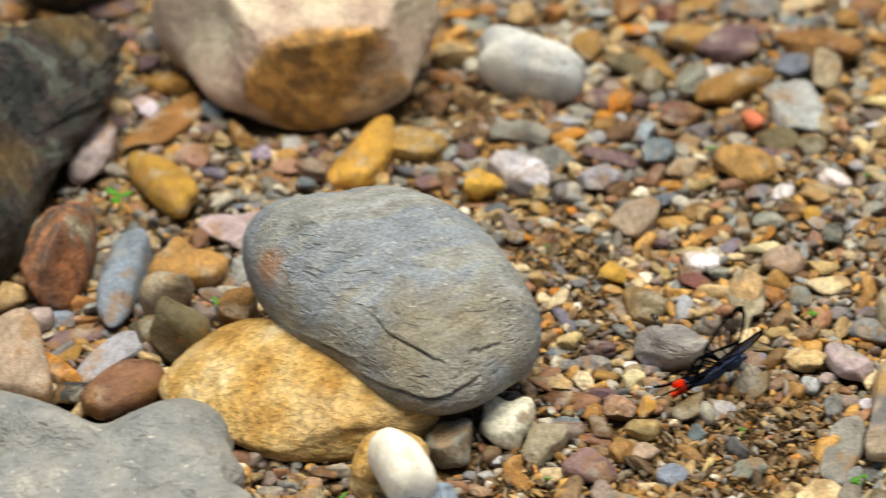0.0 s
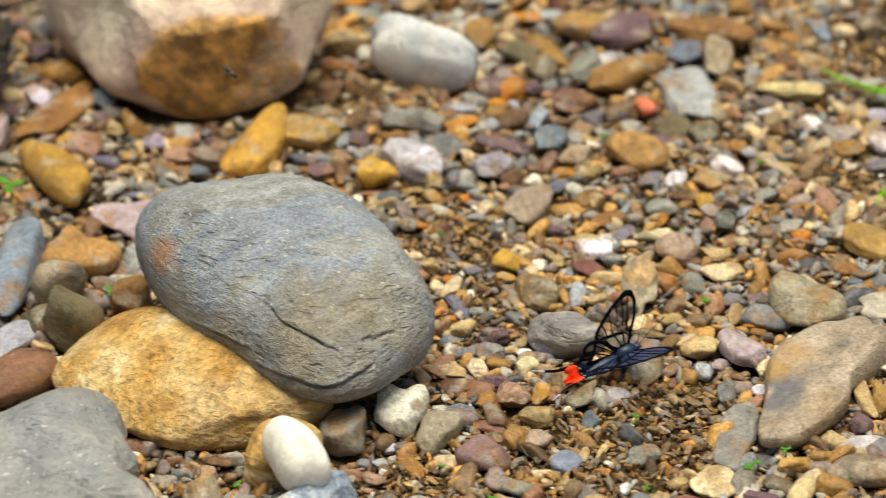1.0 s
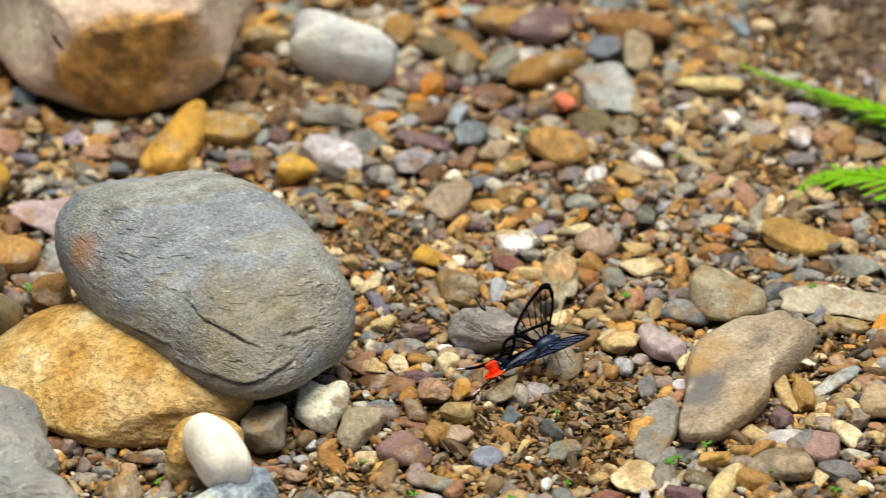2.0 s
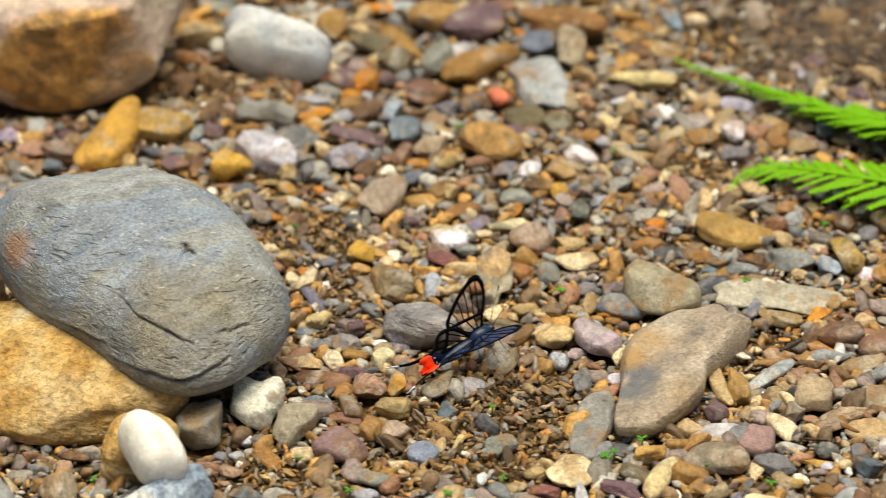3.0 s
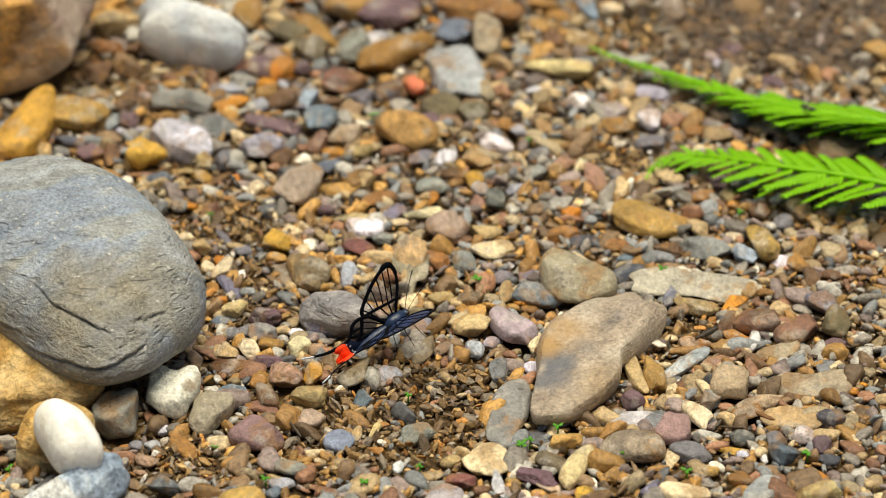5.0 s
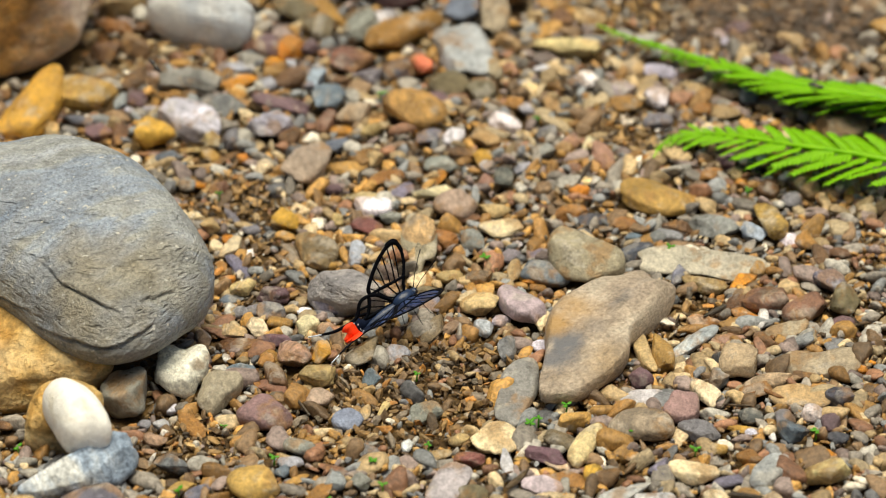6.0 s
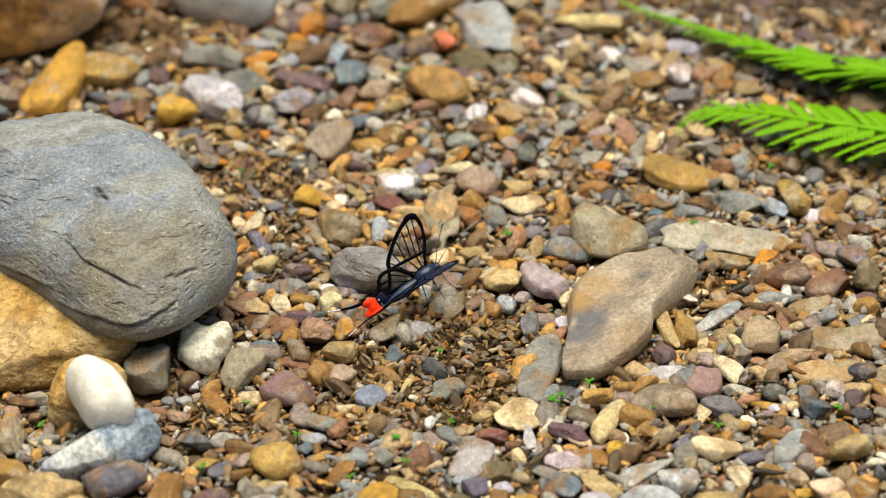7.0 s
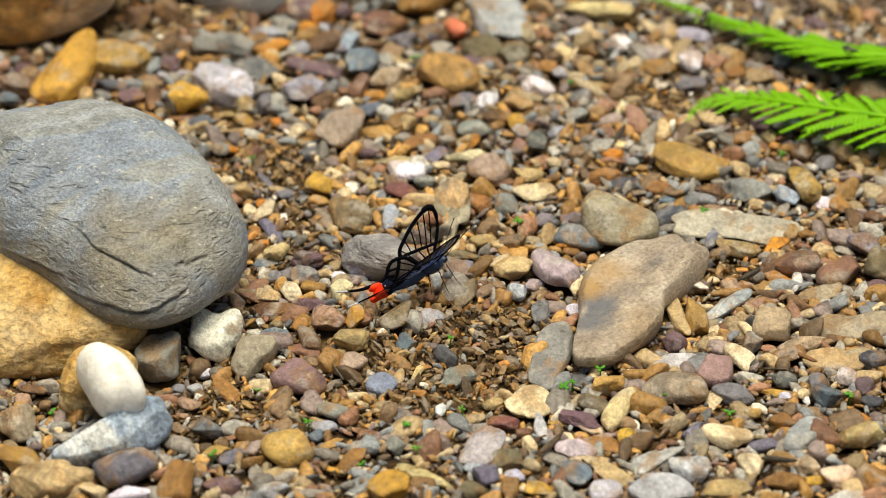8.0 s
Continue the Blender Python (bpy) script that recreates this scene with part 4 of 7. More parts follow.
stone("tg", -0.0393, -0.1028, 0.0015, 0.0050, 0.0042, 0.0019, 46, "r")
stone("lb", -0.0302, -0.1152, 0.0018, 0.0050, 0.0041, 0.0021, 54, "a")
stone("tn", -0.0249, -0.1088, 0.0009, 0.0042, 0.0016, 0.0011, 77, "a")
stone("ct", -0.0201, -0.1084, 0.0008, 0.0048, 0.0014, 0.0010, 76, "a")
stone("gg", -0.0076, -0.1103, 0.0014, 0.0053, 0.0042, 0.0018, -159, "r")
stone("bg", -0.0236, -0.0924, 0.0017, 0.0044, 0.0030, 0.0021, 90, "a")
stone("tn", 0.0020, -0.1240, 0.0010, 0.0041, 0.0025, 0.0012, 49, "r")
stone("gg", -0.0439, -0.1297, 0.0018, 0.0048, 0.0048, 0.0022, 90, "a")
stone("gy", -0.0234, -0.1318, 0.0013, 0.0052, 0.0029, 0.0015, 136, "a")
stone("wh", -0.0128, -0.1267, 0.0009, 0.0040, 0.0017, 0.0011, 85, "r")
stone("lg", -0.0462, -0.1361, 0.0011, 0.0042, 0.0031, 0.0013, 163, "r")
stone("rb", -0.0323, -0.1391, 0.0005, 0.0061, 0.0025, 0.0007, 159, "s")
stone("mv", -0.0273, -0.1415, 0.0008, 0.0034, 0.0023, 0.0010, 0, "r")
stone("ct", -0.0585, -0.1585, 0.0007, 0.0100, 0.0029, 0.0009, -139, "s")
stone("ot", -0.0435, -0.1435, 0.0006, 0.0060, 0.0021, 0.0007, 59, "s")
stone("ob", -0.0384, -0.1524, 0.0008, 0.0070, 0.0032, 0.0010, 51, "s")
stone("gy", -0.0358, -0.1622, 0.0004, 0.0076, 0.0020, 0.0005, -164, "s")
stone("yo", -0.0272, -0.1675, 0.0022, 0.0082, 0.0054, 0.0026, 55, "r")
stone("ct", -0.0171, -0.1607, 0.0007, 0.0097, 0.0030, 0.0009, 143, "s")
stone("ol", 0.0059, -0.1538, 0.0017, 0.0050, 0.0049, 0.0020, 0, "r")
stone("lw", 0.0158, -0.1368, 0.0012, 0.0066, 0.0020, 0.0014, 100, "a")
stone("rm", 0.0052, -0.1359, 0.0015, 0.0047, 0.0040, 0.0019, 0, "a")
stone("tn", -0.0038, -0.1313, 0.0004, 0.0044, 0.0020, 0.0005, -162, "s")
stone("cr", 0.0230, -0.1414, 0.0009, 0.0026, 0.0026, 0.0011, 90, "r")
stone("pw", 0.0261, -0.1487, 0.0016, 0.0063, 0.0046, 0.0019, -163, "r")
stone("bg", 0.0255, -0.1608, 0.0020, 0.0062, 0.0051, 0.0024, 114, "r")
stone("mv", 0.0273, -0.1322, 0.0015, 0.0072, 0.0043, 0.0018, 155, "r")
stone("ot", 0.0215, -0.1331, 0.0004, 0.0036, 0.0018, 0.0004, 0, "s")
stone("tb", 0.0315, -0.1251, 0.0014, 0.0057, 0.0038, 0.0017, 139, "r")
stone("bv", 0.0002, -0.1613, 0.0017, 0.0049, 0.0042, 0.0020, 90, "r")
stone("lg", -0.0030, -0.1570, 0.0010, 0.0034, 0.0028, 0.0012, 0, "r")
stone("wl", 0.0082, -0.1606, 0.0011, 0.0033, 0.0031, 0.0014, 90, "r")
stone("yo", 0.0162, -0.1672, 0.0010, 0.0050, 0.0031, 0.0013, 0, "r")
stone("ol", -0.0030, -0.1679, 0.0014, 0.0042, 0.0041, 0.0017, 0, "r")
stone("gg", -0.0256, -0.1460, 0.0013, 0.0039, 0.0034, 0.0016, 90, "r")
stone("lg", -0.0337, -0.1453, 0.0014, 0.0042, 0.0037, 0.0017, 90, "r")
stone("bg", -0.0485, -0.1402, 0.0010, 0.0029, 0.0026, 0.0012, 90, "r")
stone("yo", -0.0432, -0.1565, 0.0004, 0.0034, 0.0020, 0.0005, 0, "s")
stone("cr", -0.0351, -0.1577, 0.0004, 0.0026, 0.0020, 0.0005, 0, "s")
stone("wl", 0.0339, -0.1693, 0.0016, 0.0050, 0.0049, 0.0020, 0, "r")
stone("bg", -0.0625, -0.0872, 0.0015, 0.0055, 0.0035, 0.0018, 141, "a")
stone("wh", -0.0670, -0.0801, 0.0009, 0.0023, 0.0017, 0.0011, 90, "a")
stone("ob", -0.0758, -0.1157, 0.0007, 0.0059, 0.0026, 0.0008, 131, "s")
stone("lg", -0.0848, -0.1159, 0.0009, 0.0027, 0.0025, 0.0011, 90, "r")
stone("wl", -0.0820, -0.1076, 0.0009, 0.0027, 0.0023, 0.0011, 90, "r")
stone("gy", -0.0898, -0.1159, 0.0009, 0.0027, 0.0022, 0.0011, 90, "r")
stone("gy", -0.0803, -0.1376, 0.0016, 0.0057, 0.0042, 0.0020, 164, "a")
stone("pk", -0.0860, -0.1243, 0.0010, 0.0039, 0.0026, 0.0012, 138, "r")
stone("pk", -0.0879, -0.1295, 0.0005, 0.0021, 0.0016, 0.0007, 0, "r")
stone("tg", -0.1347, -0.1361, 0.0028, 0.0074, 0.0058, 0.0034, 102, "a")
stone("pk", -0.1347, -0.1224, 0.0011, 0.0032, 0.0027, 0.0013, 90, "r")
stone("br", -0.1320, -0.1163, 0.0009, 0.0043, 0.0027, 0.0011, 0, "r")
stone("oc", -0.1326, -0.1541, 0.0024, 0.0073, 0.0058, 0.0029, 108, "r")
stone("gs", -0.1021, -0.1584, 0.0027, 0.0103, 0.0071, 0.0033, 46, "r")
stone("ot", -0.0765, -0.1483, 0.0011, 0.0047, 0.0030, 0.0014, -139, "r")
stone("bv", -0.0723, -0.1513, 0.0012, 0.0048, 0.0028, 0.0015, 47, "a")
stone("mv", -0.0740, -0.1666, 0.0017, 0.0059, 0.0044, 0.0021, 164, "a")
stone("wl", -0.0997, -0.1706, 0.0017, 0.0069, 0.0044, 0.0021, 0, "a")
stone("lg", -0.0600, -0.1676, 0.0012, 0.0050, 0.0036, 0.0015, 0, "r")
stone("tn", -0.0760, -0.0032, 0.0015, 0.0047, 0.0033, 0.0019, 99, "r")
stone("cr", -0.0731, -0.0163, 0.0012, 0.0034, 0.0023, 0.0014, 90, "r")
stone("cr", -0.0686, -0.0187, 0.0016, 0.0064, 0.0029, 0.0019, 70, "a")
stone("or", -0.0703, -0.0114, 0.0009, 0.0026, 0.0020, 0.0011, 90, "r")
stone("bv", -0.0658, -0.0273, 0.0006, 0.0061, 0.0024, 0.0008, 126, "s")
stone("ob", -0.0711, -0.0269, 0.0005, 0.0032, 0.0018, 0.0006, 131, "s")
stone("or", -0.0684, -0.0351, 0.0009, 0.0028, 0.0021, 0.0012, 90, "r")
stone("ct", -0.0641, -0.0414, 0.0018, 0.0051, 0.0036, 0.0021, 67, "a")
stone("bg", -0.0671, -0.0459, 0.0005, 0.0042, 0.0025, 0.0006, 0, "s")
stone("gy", -0.0626, -0.0058, 0.0010, 0.0032, 0.0029, 0.0012, 0, "r")
stone("gy", -0.0692, 0.0038, 0.0005, 0.0061, 0.0015, 0.0006, 115, "s")
stone("cr", -0.0586, -0.0642, 0.0018, 0.0047, 0.0036, 0.0022, 90, "a")
stone("tn", -0.0654, -0.0656, 0.0011, 0.0046, 0.0032, 0.0014, 156, "r")
stone("br", -0.0643, -0.0721, 0.0008, 0.0080, 0.0039, 0.0010, 169, "s")
stone("oc", -0.0551, -0.0823, 0.0013, 0.0038, 0.0027, 0.0016, 90, "r")
stone("gy", -0.0641, -0.0549, 0.0010, 0.0030, 0.0028, 0.0013, 90, "r")
stone("br", -0.0718, -0.0576, 0.0007, 0.0031, 0.0022, 0.0009, 0, "r")
stone("gy", -0.0750, -0.0689, 0.0012, 0.0037, 0.0024, 0.0015, 111, "a")
stone("gy", -0.0591, -0.0526, 0.0010, 0.0045, 0.0030, 0.0013, 0, "r")
stone("oc", -0.2081, 0.1199, 0.0024, 0.0082, 0.0070, 0.0030, 157, "r")
stone("wl", -0.2152, 0.1042, 0.0021, 0.0081, 0.0041, 0.0025, 121, "a")
stone("pk", -0.1945, 0.0691, 0.0027, 0.0079, 0.0064, 0.0032, 94, "r")
stone("bg", -0.1918, 0.1031, 0.0023, 0.0068, 0.0048, 0.0028, 94, "r")
stone("mv", -0.1917, 0.0921, 0.0011, 0.0050, 0.0033, 0.0014, 170, "r")
stone("ob", -0.1808, 0.0866, 0.0021, 0.0089, 0.0041, 0.0026, 118, "a")
stone("pv", -0.1724, 0.0741, 0.0016, 0.0048, 0.0042, 0.0020, 94, "r")
stone("lg", -0.1618, 0.0780, 0.0019, 0.0058, 0.0040, 0.0024, 94, "r")
stone("tn", -0.1889, 0.0814, 0.0006, 0.0062, 0.0029, 0.0008, 162, "s")
stone("rm", -0.2333, 0.1049, 0.0037, 0.0098, 0.0068, 0.0045, 87, "a")
stone("dg", -0.2198, 0.1528, 0.0025, 0.0075, 0.0058, 0.0030, 107, "r")
stone("mv", -0.2181, 0.1352, 0.0018, 0.0054, 0.0041, 0.0022, 94, "r")
stone("mv", -0.2305, 0.1575, 0.0022, 0.0064, 0.0060, 0.0026, 94, "r")
stone("ol", -0.2253, 0.1665, 0.0020, 0.0058, 0.0046, 0.0024, 94, "r")
stone("mv", -0.2243, 0.0952, 0.0012, 0.0044, 0.0037, 0.0015, 4, "r")
stone("bv", -0.1863, 0.0606, 0.0016, 0.0057, 0.0038, 0.0019, 156, "a")
stone("tn", -0.1764, 0.0562, 0.0006, 0.0079, 0.0017, 0.0007, 116, "s")
stone("ob", -0.1662, 0.0571, 0.0012, 0.0059, 0.0035, 0.0015, 171, "r")
stone("pk", -0.1613, 0.0641, 0.0016, 0.0075, 0.0046, 0.0020, 158, "r")
stone("bg", -0.1729, 0.0414, 0.0005, 0.0058, 0.0026, 0.0007, 177, "s")
stone("tg", -0.1898, -0.0263, 0.0070, 0.0105, 0.0070, 0.0070, -138, "a")
stone("ol", -0.1831, -0.0470, 0.0070, 0.0105, 0.0095, 0.0085, 94, "r")
stone("ol", -0.1932, -0.0412, 0.0029, 0.0108, 0.0071, 0.0035, 130, "r")
stone("ob", -0.1670, -0.0315, 0.0055, 0.0110, 0.0066, 0.0060, 72, "a")
stone("gy", -0.1779, -0.0160, 0.0014, 0.0043, 0.0040, 0.0017, 4, "r")
stone("tn", -0.2400, -0.0237, 0.0034, 0.0089, 0.0059, 0.0041, 97, "a")
stone("pw", -0.2307, -0.0339, 0.0025, 0.0069, 0.0057, 0.0031, 122, "a")
stone("lb", -0.2229, -0.0328, 0.0015, 0.0046, 0.0046, 0.0019, 4, "r")
stone("ob", -0.2192, -0.0222, 0.0014, 0.0055, 0.0040, 0.0017, 4, "r")
stone("ob", -0.2160, -0.0317, 0.0010, 0.0046, 0.0028, 0.0012, 4, "r")
stone("oc", -0.2174, -0.0515, 0.0008, 0.0053, 0.0035, 0.0010, 51, "s")
stone("bk", -0.2127, -0.0766, 0.0019, 0.0069, 0.0055, 0.0023, 4, "r")
stone("gg", -0.0097, 0.1803, 0.0028, 0.0096, 0.0083, 0.0034, 4, "r")
stone("cy", 0.0071, 0.1844, 0.0020, 0.0082, 0.0058, 0.0024, 4, "r")
stone("bg", 0.0052, 0.1733, 0.0010, 0.0072, 0.0029, 0.0012, 4, "r")
stone("cr", -0.0027, 0.1674, 0.0009, 0.0042, 0.0025, 0.0010, 4, "r")
stone("ob", 0.0229, 0.1731, 0.0022, 0.0064, 0.0042, 0.0026, 94, "r")
stone("rb", 0.0289, 0.1832, 0.0018, 0.0062, 0.0055, 0.0022, 4, "r")
stone("ob", -0.0542, 0.1767, 0.0027, 0.0080, 0.0050, 0.0033, 94, "r")
stone("lg", -0.0642, 0.1773, 0.0014, 0.0052, 0.0042, 0.0017, 4, "r")
stone("or", -0.0499, 0.1651, 0.0012, 0.0036, 0.0035, 0.0014, 4, "r")
stone("lg", -0.0436, 0.1671, 0.0011, 0.0052, 0.0032, 0.0013, 4, "r")
stone("oc", -0.0316, 0.1849, 0.0009, 0.0091, 0.0043, 0.0011, -164, "s")
stone("or", -0.1129, 0.1750, 0.0017, 0.0063, 0.0050, 0.0021, -156, "r")
stone("gg", -0.1075, 0.1684, 0.0007, 0.0085, 0.0035, 0.0009, -165, "s")
stone("ob", -0.1023, 0.1794, 0.0013, 0.0052, 0.0038, 0.0016, 4, "r")
stone("tn", -0.0910, 0.1756, 0.0023, 0.0067, 0.0052, 0.0028, 94, "r")
stone("ob", -0.0791, 0.1756, 0.0022, 0.0064, 0.0042, 0.0026, 94, "r")
stone("rm", -0.0404, 0.1773, 0.0018, 0.0054, 0.0040, 0.0022, 94, "r")
stone("ob", -0.2727, 0.1726, 0.0022, 0.0076, 0.0053, 0.0027, 123, "r")
stone("oc", -0.2563, 0.1706, 0.0011, 0.0085, 0.0051, 0.0014, 158, "s")
stone("mv", -0.2368, 0.1765, 0.0027, 0.0091, 0.0081, 0.0033, 4, "r")
stone("tn", -0.1124, 0.1437, 0.0030, 0.0105, 0.0068, 0.0037, 47, "a")
stone("ob", -0.1148, 0.1287, 0.0014, 0.0072, 0.0039, 0.0017, 161, "r")
stone("br", -0.1050, 0.1271, 0.0014, 0.0040, 0.0031, 0.0017, 90, "r")
stone("br", -0.1070, 0.1131, 0.0026, 0.0077, 0.0048, 0.0032, 102, "a")
stone("br", -0.1163, 0.1095, 0.0024, 0.0062, 0.0052, 0.0029, 90, "a")
stone("oc", -0.0663, 0.1489, 0.0029, 0.0089, 0.0057, 0.0035, 110, "a")
stone("or", -0.0541, 0.1648, 0.0014, 0.0041, 0.0036, 0.0017, 90, "r")
stone("ol", -0.0537, 0.1392, 0.0023, 0.0086, 0.0065, 0.0028, 144, "r")
stone("rb", -0.0689, 0.1162, 0.0016, 0.0053, 0.0031, 0.0019, 79, "r")
stone("oc", -0.0432, 0.1402, 0.0018, 0.0118, 0.0042, 0.0022, 126, "r")
stone("ol", -0.0441, 0.1247, 0.0024, 0.0088, 0.0059, 0.0029, 123, "r")
stone("ot", -0.0292, 0.1556, 0.0033, 0.0119, 0.0098, 0.0040, 0, "r")
stone("mv", -0.0174, 0.1511, 0.0035, 0.0127, 0.0097, 0.0043, -143, "r")
stone("gg", -0.0287, 0.1234, 0.0035, 0.0100, 0.0072, 0.0043, 71, "a")
stone("lw", -0.0249, 0.1286, 0.0023, 0.0081, 0.0049, 0.0028, 56, "a")
stone("bg", 0.0041, 0.1371, 0.0025, 0.0075, 0.0066, 0.0031, 90, "r")
stone("ob", 0.0129, 0.1517, 0.0032, 0.0179, 0.0083, 0.0039, 139, "r")
stone("tn", 0.0199, 0.1159, 0.0017, 0.0075, 0.0033, 0.0021, 115, "a")
stone("cy", 0.0394, 0.1115, 0.0024, 0.0121, 0.0069, 0.0029, 160, "r")
stone("lb", 0.0507, 0.1572, 0.0016, 0.0119, 0.0031, 0.0020, 105, "r")
stone("ob", 0.0346, 0.1587, 0.0013, 0.0061, 0.0038, 0.0016, 0, "r")
stone("oc", 0.0403, 0.1509, 0.0014, 0.0051, 0.0041, 0.0017, 0, "r")
stone("br", 0.0379, 0.1314, 0.0021, 0.0062, 0.0041, 0.0026, 90, "r")
stone("tn", 0.0481, 0.1338, 0.0017, 0.0060, 0.0050, 0.0021, 0, "r")
stone("dg", -0.0018, 0.1579, 0.0017, 0.0051, 0.0032, 0.0021, 90, "r")
stone("or", -0.0027, 0.1476, 0.0010, 0.0028, 0.0027, 0.0012, 90, "r")
stone("cr", 0.0591, 0.1566, 0.0013, 0.0050, 0.0037, 0.0016, -163, "r")
stone("tb", 0.0681, 0.1591, 0.0021, 0.0063, 0.0059, 0.0026, 90, "r")
stone("tg", 0.0797, 0.1566, 0.0024, 0.0116, 0.0044, 0.0029, 94, "r")
stone("tb", 0.0806, 0.1334, 0.0015, 0.0100, 0.0029, 0.0018, 105, "r")
stone("wl", 0.0924, 0.1188, 0.0010, 0.0074, 0.0021, 0.0013, 111, "r")
stone("mv", 0.0976, 0.1254, 0.0014, 0.0052, 0.0038, 0.0017, -146, "r")
stone("tn", 0.1163, 0.1174, 0.0014, 0.0068, 0.0035, 0.0017, 137, "r")
stone("ot", 0.1475, 0.1237, 0.0023, 0.0069, 0.0049, 0.0028, 90, "r")
stone("tg", 0.1473, 0.1420, 0.0013, 0.0079, 0.0026, 0.0016, 110, "r")
stone("tb", 0.1267, 0.0554, 0.0025, 0.0086, 0.0073, 0.0031, 154, "r")
stone("tb", 0.1053, 0.1570, 0.0021, 0.0074, 0.0051, 0.0026, 119, "r")
stone("or", 0.1223, -0.0874, 0.0010, 0.0026, 0.0020, 0.0012, 90, "a")
stone("or", 0.1261, -0.0827, 0.0006, 0.0017, 0.0012, 0.0007, 68, "a")
stone("yo", -0.1362, 0.0697, 0.0039, 0.0202, 0.0078, 0.0048, 72, "r", [(1, 0.009, 2.06), (2, 0.005, 0.13), (3, 0.111, 0.16)])
stone("ot", -0.1214, 0.0794, 0.0030, 0.0118, 0.0091, 0.0037, 176, "a", [(1, 0.005, -2.71), (2, 0.008, 1.41), (3, 0.014, -0.05)])
stone("wl", -0.0845, 0.0589, 0.0038, 0.0118, 0.0083, 0.0046, 125, "a", [(1, 0.010, 0.04), (2, 0.010, -0.15), (3, 0.065, 0.54), (4, 0.029, 0.32), (5, 0.029, -0.30), (6, 0.011, -0.15)])
stone("yo", -0.0974, 0.0522, 0.0035, 0.0089, 0.0063, 0.0043, 97, "a", [(1, 0.034, -2.20), (2, 0.011, 1.05), (3, 0.204, 0.30), (4, 0.028, -0.04), (5, 0.057, -0.04), (6, 0.032, 0.15)])
stone("om", -0.0416, -0.0197, 0.0020, 0.0108, 0.0062, 0.0024, 104, "s", [(1, 0.002, 0.13), (2, 0.002, -0.35), (3, 0.070, 0.62), (4, 0.022, 0.11), (5, 0.019, -0.23), (6, 0.009, -0.13)])
stone("tg", -0.0096, -0.0158, 0.0021, 0.0144, 0.0056, 0.0026, 94, "s", [(1, 0.031, -0.16), (2, 0.026, 1.33), (3, 0.080, 0.40), (4, 0.143, -0.27), (5, 0.131, 0.34), (6, 0.076, -0.37)])
stone("pw", 0.0209, -0.0543, 0.0030, 0.0116, 0.0056, 0.0037, 113, "a", [(1, 0.012, -1.51), (2, 0.005, -1.13), (3, 0.114, 0.12), (4, 0.029, -0.11), (5, 0.018, -0.15), (6, 0.011, 0.23)])
stone("cr", 0.0166, -0.0054, 0.0011, 0.0066, 0.0050, 0.0013, -164, "s", [(1, 0.011, -1.79), (2, 0.003, 0.04), (3, 0.126, -0.61), (4, 0.043, -0.28), (5, 0.013, 0.38), (6, 0.015, -0.49)])
stone("tg", 0.0409, -0.0274, 0.0046, 0.0151, 0.0106, 0.0056, 112, "a", [(1, 0.013, -2.76), (2, 0.002, -0.38), (3, 0.079, -0.17)])
stone("sg", 0.0797, -0.0270, 0.0011, 0.0218, 0.0078, 0.0014, 178, "f", [(1, 0.008, -1.34), (2, 0.005, 0.05), (3, 0.031, 0.19), (4, 0.097, 0.69), (5, 0.052, -0.41), (6, 0.048, -0.11)])
stone("ot", 0.0648, 0.0113, 0.0022, 0.0123, 0.0098, 0.0027, 161, "r", [(1, 0.012, -2.74), (2, 0.005, 0.61), (3, 0.080, -0.67)])
stone("bg", 0.0294, -0.0342, 0.0020, 0.0083, 0.0055, 0.0024, 153, "r", [(1, 0.004, -1.93), (2, 0.001, 1.25), (3, 0.023, -0.42)])
stone("wc", -0.0799, -0.0923, 0.0043, 0.0109, 0.0078, 0.0052, 84, "a", [(1, 0.021, 0.46), (2, 0.027, -0.34), (3, 0.146, -0.97), (4, 0.083, 0.63), (5, 0.006, -0.56), (6, 0.033, -0.27)])
stone("tg", -0.0688, -0.1014, 0.0030, 0.0098, 0.0055, 0.0037, 76, "a", [(1, 0.012, -0.20), (2, 0.008, -0.46), (3, 0.126, -0.96), (4, 0.049, 0.55), (5, 0.016, 0.00), (6, 0.016, -0.07)])
stone("gg", -0.0956, -0.1037, 0.0043, 0.0113, 0.0076, 0.0053, 93, "a", [(1, 0.005, -0.03), (2, 0.009, 0.01), (3, 0.033, 0.99), (4, 0.038, 0.74), (5, 0.013, 0.38), (6, 0.011, 0.43)])
stone("pm", -0.0544, -0.1130, 0.0026, 0.0087, 0.0071, 0.0032, 132, "r", [(1, 0.012, 2.24), (2, 0.003, -1.27), (3, 0.090, -0.81)])
stone("cr", 0.0132, -0.1245, 0.0016, 0.0088, 0.0070, 0.0019, -136, "s", [(1, 0.003, 1.80), (2, 0.005, -0.90), (3, 0.109, -0.19), (4, 0.035, -0.16), (5, 0.043, 0.07), (6, 0.023, 0.26)])
stone("gg", 0.0197, -0.1001, 0.0020, 0.0177, 0.0058, 0.0025, 79, "s", [(1, 0.002, -1.68), (2, 0.002, 0.14), (3, 0.032, -0.68), (4, 0.039, -0.30), (5, 0.035, -0.18), (6, 0.025, 0.39)])
stone("lg", 0.0918, -0.1421, 0.0023, 0.0098, 0.0047, 0.0028, 60, "a", [(1, 0.007, -2.40), (2, 0.003, 1.45), (3, 0.058, 0.90), (4, 0.023, 0.39), (5, 0.004, -0.39), (6, 0.019, -0.23)])
